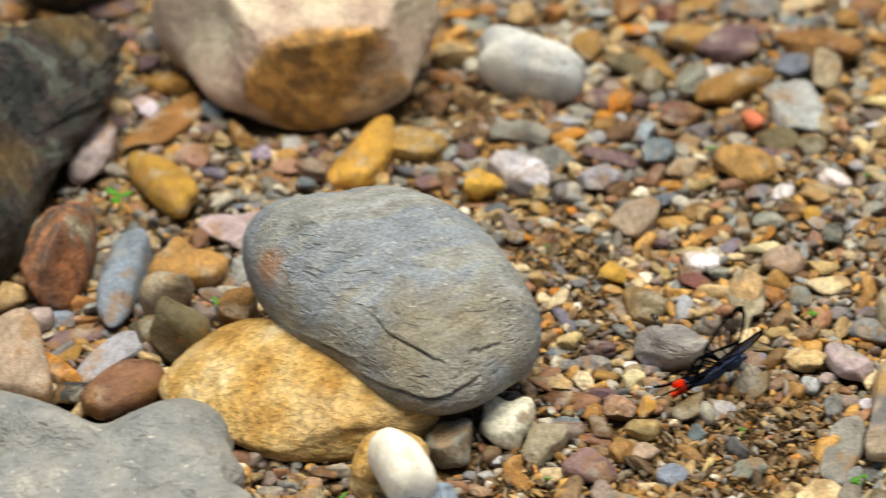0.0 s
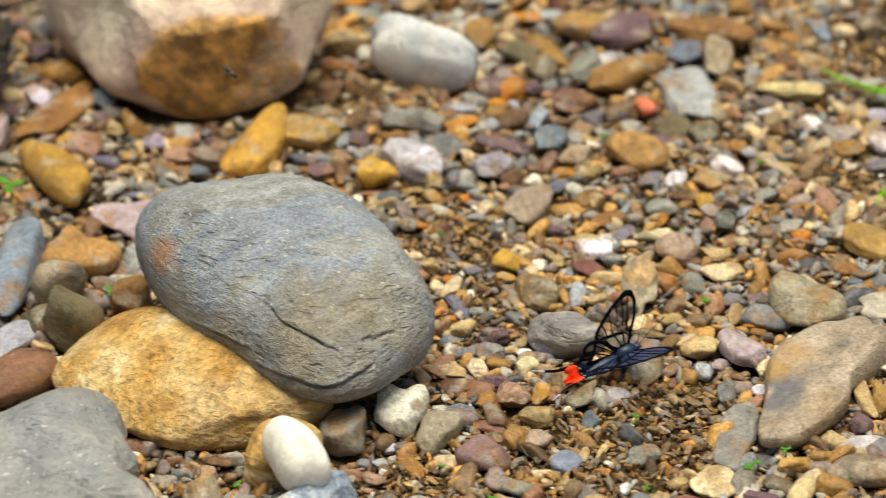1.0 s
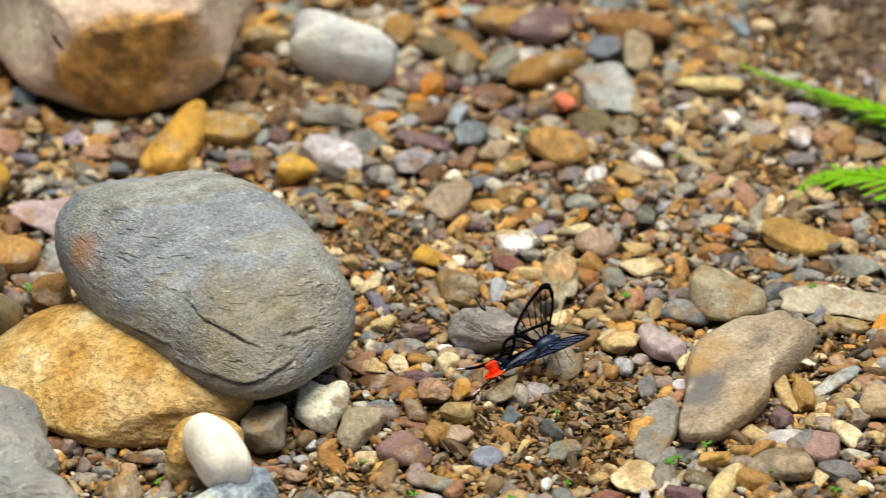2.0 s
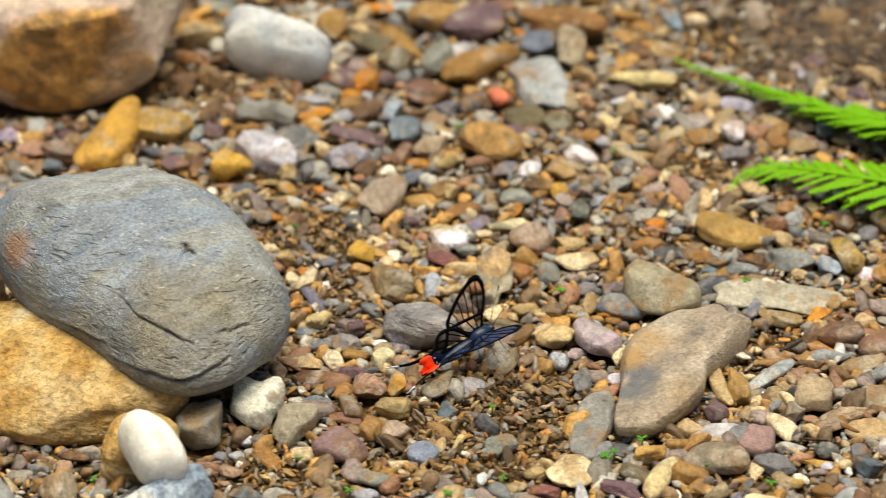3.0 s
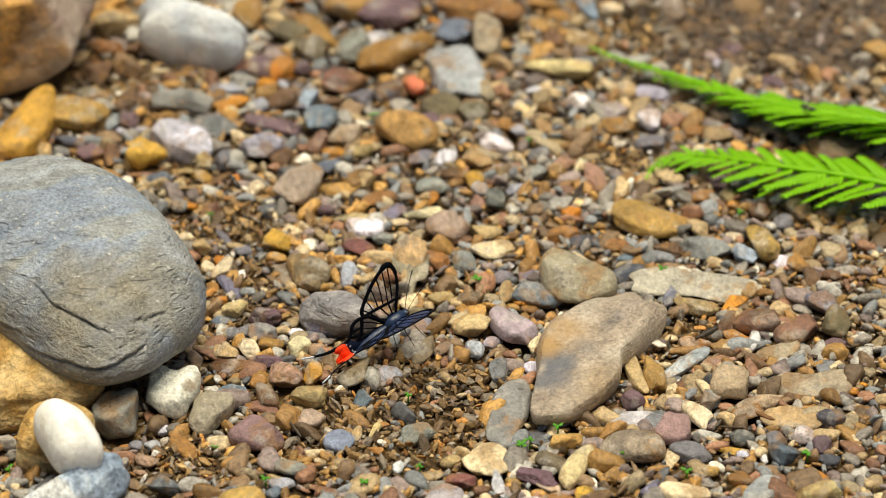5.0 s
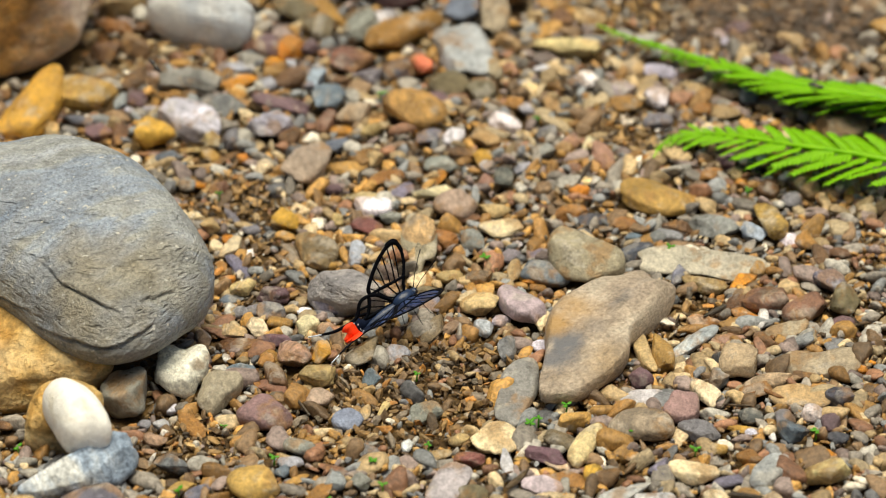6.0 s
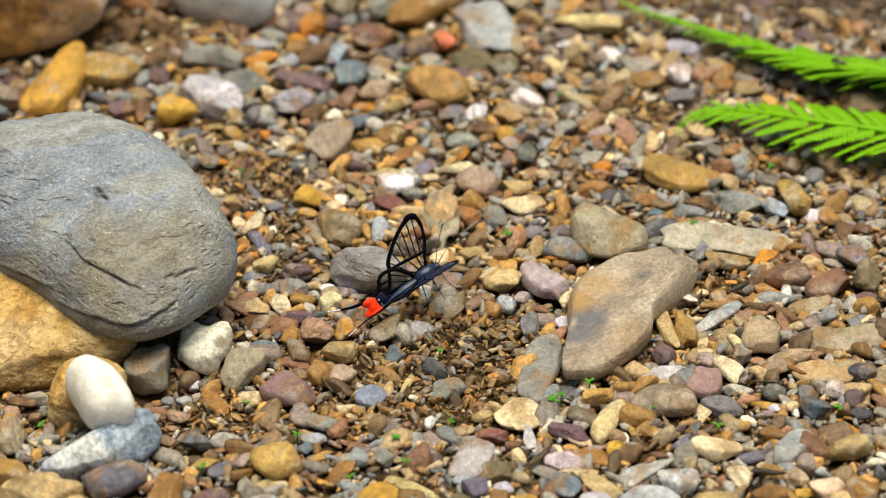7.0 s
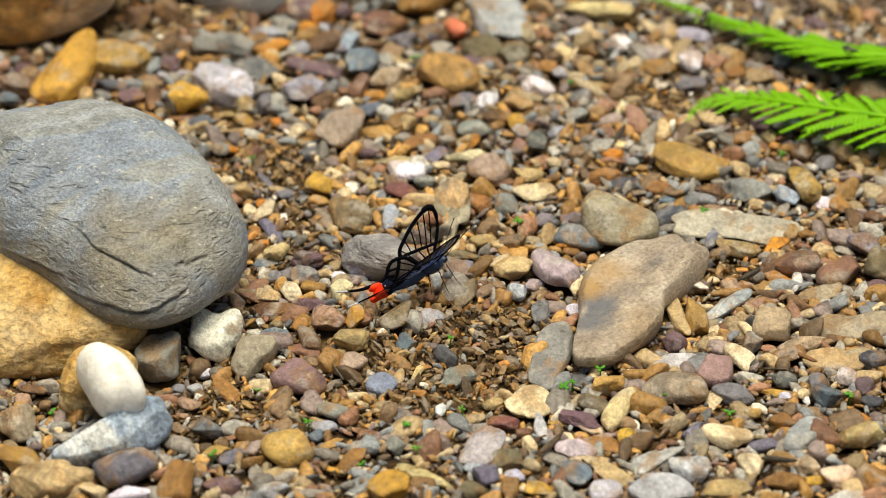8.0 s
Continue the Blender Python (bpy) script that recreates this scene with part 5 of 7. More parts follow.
stone("cr", 0.0702, -0.1427, 0.0020, 0.0075, 0.0051, 0.0025, -174, "a", [(1, 0.032, -1.92), (2, 0.003, 0.05), (3, 0.164, -0.70), (4, 0.010, 0.00), (5, 0.031, 0.17), (6, 0.036, 0.42)])
stone("tg", 0.0557, -0.1189, 0.0024, 0.0096, 0.0071, 0.0029, 174, "r", [(1, 0.007, 1.61), (2, 0.002, -1.53), (3, 0.049, 0.60)])
stone("gy", 0.0723, -0.1209, 0.0018, 0.0063, 0.0041, 0.0022, 142, "a", [(1, 0.004, 2.55), (2, 0.014, -0.06), (3, 0.025, -0.95), (4, 0.064, 0.23), (5, 0.023, 0.40), (6, 0.006, 0.42)])
stone("pm", 0.0676, -0.1107, 0.0027, 0.0072, 0.0056, 0.0033, 80, "a", [(1, 0.007, -1.49), (2, 0.009, -0.33), (3, 0.029, 0.76), (4, 0.032, 0.75), (5, 0.020, -0.46), (6, 0.006, -0.47)])
stone("cr", 0.0752, -0.1007, 0.0017, 0.0076, 0.0032, 0.0021, 115, "a", [(1, 0.013, -0.65), (2, 0.010, 0.93), (3, 0.080, 0.35), (4, 0.082, -0.72), (5, 0.023, -0.54), (6, 0.009, 0.32)])
stone("tn", 0.1031, -0.1020, 0.0012, 0.0098, 0.0059, 0.0015, 162, "s", [(1, 0.005, 2.86), (2, 0.003, -0.06), (3, 0.084, -0.99), (4, 0.003, 0.17), (5, 0.030, 0.03), (6, 0.011, 0.35)])
stone("pt", 0.0860, -0.0854, 0.0032, 0.0084, 0.0066, 0.0039, 81, "a", [(1, 0.006, -1.24), (2, 0.010, 0.18), (3, 0.023, 0.80), (4, 0.038, -0.61), (5, 0.003, 0.34), (6, 0.024, -0.40)])
stone("lg", 0.0736, -0.0720, 0.0012, 0.0117, 0.0028, 0.0015, 52, "r", [(1, 0.004, 2.13), (2, 0.002, -0.97), (3, 0.025, 0.50)])
stone("rb", 0.0960, -0.0493, 0.0025, 0.0074, 0.0063, 0.0030, -161, "a", [(1, 0.008, 0.68), (2, 0.004, 1.24), (3, 0.049, 0.07), (4, 0.016, 0.41), (5, 0.006, 0.23), (6, 0.029, 0.13)])
stone("rb", 0.1083, -0.0552, 0.0024, 0.0093, 0.0053, 0.0029, 48, "a", [(1, 0.006, 1.44), (2, 0.005, -1.24), (3, 0.044, 0.14), (4, 0.024, 0.66), (5, 0.016, 0.52), (6, 0.001, 0.04)])
stone("tg", 0.1102, -0.0842, 0.0014, 0.0124, 0.0067, 0.0017, 180, "s", [(1, 0.009, 1.00), (2, 0.008, -0.63), (3, 0.073, -0.27), (4, 0.089, -0.69), (5, 0.058, 0.33), (6, 0.036, -0.13)])
stone("cy", 0.0386, -0.1286, 0.0017, 0.0112, 0.0034, 0.0021, 70, "r", [(1, 0.004, -0.54), (2, 0.013, -0.28), (3, 0.093, -0.42)])
stone("lw", 0.0570, -0.1031, 0.0011, 0.0070, 0.0054, 0.0014, -151, "s", [(1, 0.006, -0.83), (2, 0.006, 0.73), (3, 0.055, -0.49), (4, 0.035, 0.15), (5, 0.019, -0.59), (6, 0.019, -0.27)])
stone("ot", -0.0563, -0.1493, 0.0027, 0.0081, 0.0075, 0.0033, 111, "r", [(1, 0.002, -0.35), (2, 0.003, 0.46), (3, 0.017, 0.57)])
stone("ct", -0.1238, -0.1644, 0.0031, 0.0108, 0.0079, 0.0038, -179, "a", [(1, 0.012, 1.23), (2, 0.010, -0.69), (3, 0.072, 0.77), (4, 0.073, -0.09), (5, 0.056, 0.60), (6, 0.038, -0.06)])
stone("lw", -0.0008, -0.1480, 0.0016, 0.0107, 0.0053, 0.0020, 72, "s", [(1, 0.002, -1.53), (2, 0.002, 0.04), (3, 0.020, 0.81), (4, 0.019, -0.62), (5, 0.011, -0.03), (6, 0.011, 0.17)])
stone("ob", -0.0869, -0.1656, 0.0030, 0.0111, 0.0049, 0.0036, 87, "a", [(1, 0.014, -2.18), (2, 0.008, -0.47), (3, 0.103, 0.26), (4, 0.061, 0.62), (5, 0.011, 0.36), (6, 0.019, 0.33)])
stone("sl", 0.0041, 0.1096, 0.0025, 0.0192, 0.0099, 0.0030, 97, "f", [(1, 0.004, -1.81), (2, 0.003, -0.62), (3, 0.023, 0.25), (4, 0.060, 0.70), (5, 0.034, -0.42), (6, 0.031, -0.52)])
stone("oc", -0.0175, 0.1209, 0.0034, 0.0145, 0.0074, 0.0041, 45, "a", [(1, 0.011, 0.89), (2, 0.018, 0.20), (3, 0.119, -0.34), (4, 0.089, -0.37), (5, 0.031, -0.55), (6, 0.038, 0.52)])
stone("tg", 0.0155, 0.1329, 0.0030, 0.0148, 0.0051, 0.0037, 92, "a", [(1, 0.006, 1.09), (2, 0.009, -1.18), (3, 0.101, 0.53), (4, 0.087, 0.00), (5, 0.017, -0.47), (6, 0.018, 0.04)])
stone("yo", -0.2017, 0.0495, 0.0037, 0.0234, 0.0078, 0.0045, 120, "r", [(1, 0.010, 0.46), (2, 0.004, -0.33), (3, 0.081, 0.44)])
stone("ob", -0.2068, 0.0917, 0.0020, 0.0194, 0.0072, 0.0024, 60, "s", [(1, 0.004, 3.02), (2, 0.008, 1.46), (3, 0.093, 0.42), (4, 0.046, 0.54), (5, 0.037, 0.18), (6, 0.016, 0.27)])
stone("pw", -0.2277, 0.0688, 0.0048, 0.0185, 0.0079, 0.0058, 92, "a", [(1, 0.012, -2.15), (2, 0.006, -0.42), (3, 0.080, 0.38), (4, 0.078, 0.58), (5, 0.024, 0.12), (6, 0.013, 0.12)])
stone("lb", -0.2063, -0.0091, 0.0040, 0.0303, 0.0074, 0.0049, 89, "r", [(1, 0.003, -0.67), (2, 0.002, -0.25), (3, 0.075, -0.78)])
stone("ot", -0.1873, -0.0044, 0.0044, 0.0123, 0.0109, 0.0054, 183, "a", [(1, 0.036, 2.53), (2, 0.009, 0.45), (3, 0.152, 0.93), (4, 0.050, 0.44), (5, 0.061, -0.11), (6, 0.035, -0.29)])
stone("pw", -0.1739, 0.0225, 0.0022, 0.0111, 0.0103, 0.0027, 180, "s", [(1, 0.000, 2.70), (2, 0.011, -0.74), (3, 0.138, -0.21), (4, 0.077, -0.34), (5, 0.030, 0.40), (6, 0.043, -0.13)])
stone("tg", -0.2313, -0.0647, 0.0061, 0.0216, 0.0105, 0.0074, 108, "a", [(1, 0.009, 1.65), (2, 0.007, -0.10), (3, 0.128, -0.49), (4, 0.082, 0.47), (5, 0.037, -0.46), (6, 0.007, 0.50)])
stone("rb", -0.1971, -0.0774, 0.0043, 0.0173, 0.0098, 0.0053, 68, "r", [(1, 0.004, -1.21), (2, 0.001, -0.82), (3, 0.019, -0.89)])
stone("or", -0.2188, -0.0644, 0.0020, 0.0116, 0.0041, 0.0025, 128, "a", [(1, 0.007, -1.24), (2, 0.006, 0.86), (3, 0.045, -0.11), (4, 0.037, 0.69), (5, 0.027, -0.55), (6, 0.017, -0.36)])
stone("lg", -0.2044, -0.0536, 0.0016, 0.0161, 0.0060, 0.0020, 56, "s", [(1, 0.006, 1.05), (2, 0.010, -0.64), (3, 0.066, -0.73), (4, 0.078, 0.75), (5, 0.061, 0.05), (6, 0.027, -0.18)])
stone("mv", -0.2162, -0.0411, 0.0010, 0.0123, 0.0043, 0.0012, -149, "s", [(1, 0.007, -2.94), (2, 0.005, -0.94), (3, 0.078, 0.82), (4, 0.032, 0.77), (5, 0.028, -0.41), (6, 0.025, -0.18)])



# ---- gravel that nobody could count ----
def inside(px, py, grow):
    """Which points lie in the footprint of a stone that has its own place."""
    hit = np.zeros(len(px), bool)
    for x, y, a, b, t in TAKEN:
        u, v = (px - x) * math.cos(t) + (py - y) * math.sin(t), -(px - x) * math.sin(t) + (py - y) * math.cos(t)
        hit |= (u / (a * grow)) ** 2 + (v / (b * grow)) ** 2 < 1
    return hit


# stretches where bare earth shows: middle and half sizes
BARE = [
    (-0.0197, -0.0999, 0.0318, 0.0276),
    (-0.0680, 0.0169, 0.0163, 0.0140),
    (-0.0835, -0.1250, 0.0148, 0.0192),
    (0.1130, 0.1527, 0.0650, 0.0421),
    (0.0122, -0.0848, 0.0118, 0.0164),
    (-0.0608, -0.0296, 0.0105, 0.0204),
    (-0.0379, -0.0364, 0.0070, 0.0102),
    (0.0883, 0.1696, 0.0239, 0.0232),
    (-0.1211, 0.1079, 0.0269, 0.0112),
    (0.0746, -0.0535, 0.0086, 0.0084),
    (0.0598, 0.0539, 0.0111, 0.0144),
]


def scatter(name, label, mat, count, sizes, area, grow, sub, flat, sink, seed, spread=None, hole=None, bare=1.0, long=(0.9, 1.35), slim=(0.55, 0.95), lean=0.3, only=False):
    """Loose grains of one size range over an area, each its own small worn stone."""
    rng = np.random.default_rng(seed)
    shapes = [fill_box(worn(sub, rng, 8, (0.46, 0.9), 2.4, 40.0, 0.05)[0]) for _ in range(20)]
    faces = ball(sub)[1]
    px, py = rng.uniform(area[0], area[1], count), rng.uniform(area[2], area[3], count)
    keep = ~inside(px, py, grow)
    if hole:
        keep &= (px < hole[0]) | (px > hole[1]) | (py < hole[2]) | (py > hole[3])
    chance = rng.random(count)
    for x, y, rx, ry in BARE:
        keep &= (((px - x) / rx) ** 2 + ((py - y) / ry) ** 2 > 1 + 0.5 * waves(np.stack([px, py, px * 0], 1), np.random.default_rng(9), 130)) | (chance < bare)
    if only:
        near = np.zeros(count, bool)
        for x, y, rx, ry in BARE:
            near |= ((px - x) / rx) ** 2 + ((py - y) / ry) ** 2 < 1.5
        keep &= near
    px, py = px[keep], py[keep]
    r = sizes[0] * (sizes[1] / sizes[0]) ** rng.random(len(px)) ** 1.4
    if spread:
        cells, chosen = {}, []
        for i in np.argsort(-r):
            cx, cy = int(px[i] // spread), int(py[i] // spread)
            near = [j for u in (-1, 0, 1) for v in (-1, 0, 1) for j in cells.get((cx + u, cy + v), ())]
            if all((px[i] - px[j]) ** 2 + (py[i] - py[j]) ** 2 > (0.47 * (r[i] + r[j])) ** 2 for j in near):
                cells.setdefault((cx, cy), []).append(i)
                chosen.append(i)
        px, py, r = px[chosen], py[chosen], r[chosen]
    pts, fs, base = [], [], 0
    for x, y, s in zip(px, py, r):
        k = shapes[rng.integers(20)]
        sx, sy, sz = s * rng.uniform(*long), s * rng.uniform(*slim), s * rng.uniform(*flat)
        m = np.array(Euler((rng.normal(0, lean), rng.normal(0, lean), rng.uniform(0, 6.28))).to_matrix())
        pts.append((k * (sx, sy, sz)) @ m.T + (x, y, sz * sink))
        fs.append(faces + base)
        base += len(k)
    ob = part_mesh(name, to_mesh(name, np.concatenate(pts), np.concatenate(fs)), mat, None, "", sub > 1)
    return tagged(ob, label, "gravel", "", "stuff")


BANK = (0.076, 0.200, 0.112, 0.215)
VIEW = (-0.31, 0.20, -0.20, 0.24)
scatter("gravel", "mixed brown, grey and ochre gravel between the stones", GRAVEL, 6000, (0.0024, 0.0048), VIEW, 0.97, 3, (0.32, 0.75), 0.55, 31, 0.010, None, 0.06, (0.9, 1.5), (0.5, 0.95), 0.38)
scatter("small_gravel", "small mixed gravel between the stones", GRAVEL, 19000, (0.0013, 0.0028), VIEW, 0.95, 2, (0.3, 0.75), 0.9, 37, 0.006, None, 0.08, (0.9, 1.6), (0.45, 0.95), 0.45)
scatter("fine_gravel", "fine mixed gravel filling the gaps", GRAVEL, 30000, (0.0008, 0.0015), VIEW, 0.92, 2, (0.35, 0.8), 0.9, 32, 0.0035, None, 0.3, (0.9, 1.5), (0.5, 0.95), 0.5)
scatter("grit", "fine brown earthy grit on the soil", GRIT, 28000, (0.0004, 0.0013), VIEW, 0.85, 1, (0.6, 1.0), 0.9, 33)
scatter("coarse_grit", "coarse ochre brown grit on bare earth", EARTH, 80000, (0.0004, 0.0021), VIEW, 0.88, 1, (0.22, 0.7), 1.0, 38, 0.004, None, 1.0, (0.9, 1.7), (0.35, 0.95), 0.6, True)
scatter("litter", "thin brown splinters of wood and slate", GRIT, 420, (0.0016, 0.0038), VIEW, 0.8, 2, (0.12, 0.25), 5.0, 35, None, None, 1.0, (1.2, 2.0), (0.14, 0.3), 0.07)
scatter("earth_crumbs", "dark crumbly earth of the bank", CLODS, 14000, (0.0006, 0.0030), BANK, 0.9, 1, (0.5, 0.95), 0.7, 36)
scatter("outer_gravel", "mixed gravel spreading over the bank", GRAVEL, 5000, (0.004, 0.012), (-0.9, 0.8, -0.8, 0.9), 0.92, 1, (0.4, 0.7), 0.5, 34, 0.025, VIEW)


# ---- leaves ----
def leaf_material(name, dark, light, shine=0.4):
    m, n, l, b = material(name, shine)
    tc = n.new("ShaderNodeTexCoord").outputs["Object"]
    t = noise_node(n, l, tc, 160, 4, 0.6)
    l.new(ramp(n, l, t, [(0.3, dark), (0.7, light)]), b.inputs["Base Color"])
    bump(n, l, b, t, 0.3, 0.0006)
    out = n["Material Output"]
    tr, ms = n.new("ShaderNodeBsdfTranslucent"), n.new("ShaderNodeMixShader")
    tr.inputs[0].default_value = (*light, 1)
    ms.inputs[0].default_value = 0.35
    l.new(b.outputs[0], ms.inputs[1])
    l.new(tr.outputs[0], ms.inputs[2])
    l.new(ms.outputs[0], out.inputs[0])
    return m


FERN = leaf_material("fern_green", (0.19, 0.50, 0.008), (0.34, 0.70, 0.016))
SPROUT = leaf_material("seedling_green", (0.08, 0.30, 0.02), (0.16, 0.48, 0.05))


def tube(bm, pts, radii, sides=6):
    """A round rod along points."""
    rings = []
    for i, (p, r) in enumerate(zip(pts, radii)):
        ax = (pts[min(i + 1, len(pts) - 1)] - pts[max(i - 1, 0)]).normalized()
        u = ax.orthogonal().normalized()
        v = ax.cross(u)
        rings.append([bm.verts.new(p + r * (math.cos(6.2832 * k / sides) * u + math.sin(6.2832 * k / sides) * v)) for k in range(sides)])
    for a, b in zip(rings, rings[1:]):
        for k in range(sides):
            bm.faces.new((a[k], a[(k + 1) % sides], b[(k + 1) % sides], b[k]))
    bm.faces.new(rings[0][::-1])
    bm.faces.new(rings[-1])


def blade(bm, pts, widths, side, lift):
    """A thin leaf blade along points: widths to either side along `side`, arched by lift, with thickness."""
    top, low = [], []
    for p, w in zip(pts, widths):
        top.append([bm.verts.new(p + side * (k * w) + lift * (-0.35 * abs(k) * w)) for k in (-1, 0, 1)])
        low.append([bm.verts.new(p + side * (k * w * 0.96) + lift * (-0.35 * abs(k) * w - 0.00018)) for k in (-1, 0, 1)])
    for a, b in zip(top, top[1:]):
        for k in (0, 1):
            bm.faces.new((a[k], a[k + 1], b[k + 1], b[k]))
    for a, b in zip(low, low[1:]):
        for k in (0, 1):
            bm.faces.new((b[k], b[k + 1], a[k + 1], a[k]))
    for k in (0, 2):
        for i in range(len(top) - 1):
            q = (top[i][k], top[i + 1][k], low[i + 1][k], low[i][k])
            bm.faces.new(q if k == 0 else q[::-1])


def pinna_mesh(seed):
    """One leaflet of a fern, 1 long: a midrib with a comb of overlapping lobes."""
    rng = random.Random(seed)
    bm = bmesh.new()
    n = 13
    X, Y, Z = Vector((1, 0, 0)), Vector((0, 1, 0)), Vector((0, 0, 1))
    blade(bm, [Vector((t, 0, -0.10 * t * t)) for t in (0, 0.3, 0.6, 0.85, 1.0)], [0.020, 0.05, 0.045, 0.03, 0.006], Y, Z)
    for i in range(n):
        t = 0.05 + 0.88 * i / n
        size = 0.16 * (1 - 0.7 * t) + 0.02
        for s in (-1, 1):
            k = size * rng.uniform(0.85, 1.1)
            d = (X * 0.75 + Y * s + Z * -0.18).normalized()
            p = Vector((t, 0, -0.10 * t * t + 0.002))
            blade(bm, [p, p + d * k * 0.5, p + d * k * 0.85 + X * k * 0.06, p + d * k + X * k * 0.14], [0.036, 0.040, 0.026, 0.004], d.cross(Z).normalized(), Z)
    me = bpy.data.meshes.new("pinna")
    bm.to_mesh(me)
    bm.free()
    me.materials.append(FERN)
    for p in me.polygons:
        p.use_smooth = True
    return me


PINNAE = [pinna_mesh(k) for k in range(4)]


def along(ctrl, n):
    """n points on a smooth curve through the control points."""
    c = [Vector(p) for p in ctrl]
    c = [c[0] * 2 - c[1]] + c + [c[-1] * 2 - c[-2]]
    out = []
    for i in range(n):
        u = i / (n - 1) * (len(c) - 3)
        k = min(int(u), len(c) - 4)
        f = u - k
        a, b, d, e = c[k:k + 4]
        out.append(0.5 * (2 * b + (d - a) * f + (2 * a - 5 * b + 4 * d - e) * f * f + (3 * b - a - 3 * d + e) * f ** 3))
    return out


def fern_frond(label, ctrl, pairs, longest, up, sweep, seed, curl=0.0):
    """A frond from its tip to its foot. up: the way its upper face looks; sweep: how far leaflets lean to the tip."""
    rng = random.Random(seed)
    pts = along(ctrl, 60)
    root = new("fern_frond")
    root.location = pts[-1]
    bm = bmesh.new()
    tube(bm, [p - pts[-1] for p in pts], [0.0003 + 0.0009 * i / 59 for i in range(60)])
    part("rachis", bm, FERN, root, "pale green stem")
    up = Vector(up).normalized()
    for i in range(pairs):
        f = (i + 0.6) / pairs
        k = int(2 + f * 47)
        p, ax = pts[k], (pts[k - 2] - pts[k + 2]).normalized()
        side = up.cross(ax).normalized()
        size = longest * min(1.0, 0.08 + 1.2 * f ** 1.3)
        for s in (-1, 1):
            lean = sweep + rng.uniform(-0.06, 0.06)
            d = (side * s * math.cos(lean) + ax * math.sin(lean) + up * rng.uniform(-0.12, 0.10)).normalized()
            n = (up - d * up.dot(d)).normalized()
            n = (n + d.cross(n) * rng.uniform(-0.25, 0.25)).normalized()
            m = Matrix((d, n.cross(d), n)).transposed().to_4x4()
            ob = new("pinna", PINNAE[rng.randrange(4)])
            ob.parent = root
            ob.matrix_basis = Matrix.Translation(p - pts[-1]) @ m @ Matrix.Scale(size * rng.uniform(0.8, 1.12), 4)
    return tagged(root, label, "fern", "fern fronds over the gravel")


fern_frond("bright green fern frond arching low over the gravel", [(0.0500, 0.1246, 0.0040), (0.0600, 0.1138, 0.0050), (0.0781, 0.0985, 0.0065), (0.0958, 0.0843, 0.0080), (0.1134, 0.0740, 0.0090), (0.1309, 0.0657, 0.0100), (0.1484, 0.0591, 0.0105), (0.1752, 0.0501, 0.0090), (0.2051, 0.0449, 0.0000)], 84, 0.0240, (-0.15, 0.34, 0.93), 0.90, 3)
fern_frond("bright green fern frond with a drooping curled tip", [(0.0652, 0.0359, 0.0020), (0.0685, 0.0424, 0.0040), (0.0757, 0.0459, 0.0055), (0.0845, 0.0443, 0.0070), (0.0965, 0.0377, 0.0090), (0.1100, 0.0307, 0.0105), (0.1269, 0.0230, 0.0120), (0.1438, 0.0155, 0.0125), (0.1755, 0.0076, 0.0100), (0.2011, 0.0143, 0.0000)], 24, 0.0240, (-0.10, 0.06, 1.0), 0.80, 4)


def sprout(x, y, z, size, leaves, turn):
    """A seedling: a short stalk with a few rounded leaves."""
    rng = random.Random(int(x * 1e5) ^ int(y * 1e5))
    root = new("seedling")
    root.location = (x, y, z)
    bm = bmesh.new()
    tube(bm, [Vector((0, 0, -0.002)), Vector((0.0002, 0, size * 0.5)), Vector((0, 0.0002, size * 0.9))], [0.0003, 0.00025, 0.0002], 5)
    part("stalk", bm, SPROUT, root)
    for i in range(leaves):
        a = radians(turn) + 6.2832 * i / leaves + rng.uniform(-0.3, 0.3)
        d = Vector((math.cos(a), math.sin(a), rng.uniform(-0.05, 0.3))).normalized()
        bm = bmesh.new()
        p = Vector((0, 0, size * 0.9))
        blade(bm, [p + d * size * t for t in (0.0, 0.15, 0.4, 0.7, 0.92, 1.0)], [size * w for w in (0.03, 0.12, 0.30, 0.34, 0.20, 0.04)], d.cross(Vector((0, 0, 1))).normalized(), Vector((0, 0, 1)))
        part("leaf", bm, SPROUT, root)
    return tagged(root, "tiny bright green seedling sprouting between pebbles", "seedling", "seedlings in the gravel")


sprout(-0.0211, 0.0764, 0.0030, 0.0021, 2, 0)
sprout(0.0285, 0.0601, 0.0030, 0.0015, 3, 30)
sprout(0.0107, -0.0276, 0.0030, 0.0018, 4, 10)
sprout(0.0525, -0.1234, 0.0030, 0.0021, 4, 0)
sprout(0.0230, -0.1203, 0.0030, 0.0019, 4, 40)
sprout(0.0254, -0.1176, 0.0030, 0.0016, 3, 80)
sprout(0.0338, -0.1108, 0.0030, 0.0018, 3, 20)
sprout(-0.0102, -0.0930, 0.0030, 0.0013, 3, 0)
sprout(-0.1252, -0.1321, 0.0030, 0.0018, 2, 60)
sprout(-0.0776, -0.1544, 0.0030, 0.0021, 2, 80)
sprout(-0.0510, -0.1374, 0.0030, 0.0016, 3, 10)
sprout(-0.0225, -0.1393, 0.0030, 0.0016, 4, 50)
sprout(-0.0196, -0.1513, 0.0030, 0.0016, 3, 20)
sprout(-0.0066, -0.1307, 0.0030, 0.0013, 3, 70)
sprout(-0.0350, -0.1586, 0.0030, 0.0015, 2, 50)
sprout(0.0704, -0.1338, 0.0030, 0.0018, 3, 30)
sprout(0.1059, -0.1249, 0.0030, 0.0018, 4, 0)
sprout(0.0684, -0.0213, 0.0030, 0.0016, 3, 15)
sprout(0.0946, 0.0131, 0.0030, 0.0015, 3, 0)
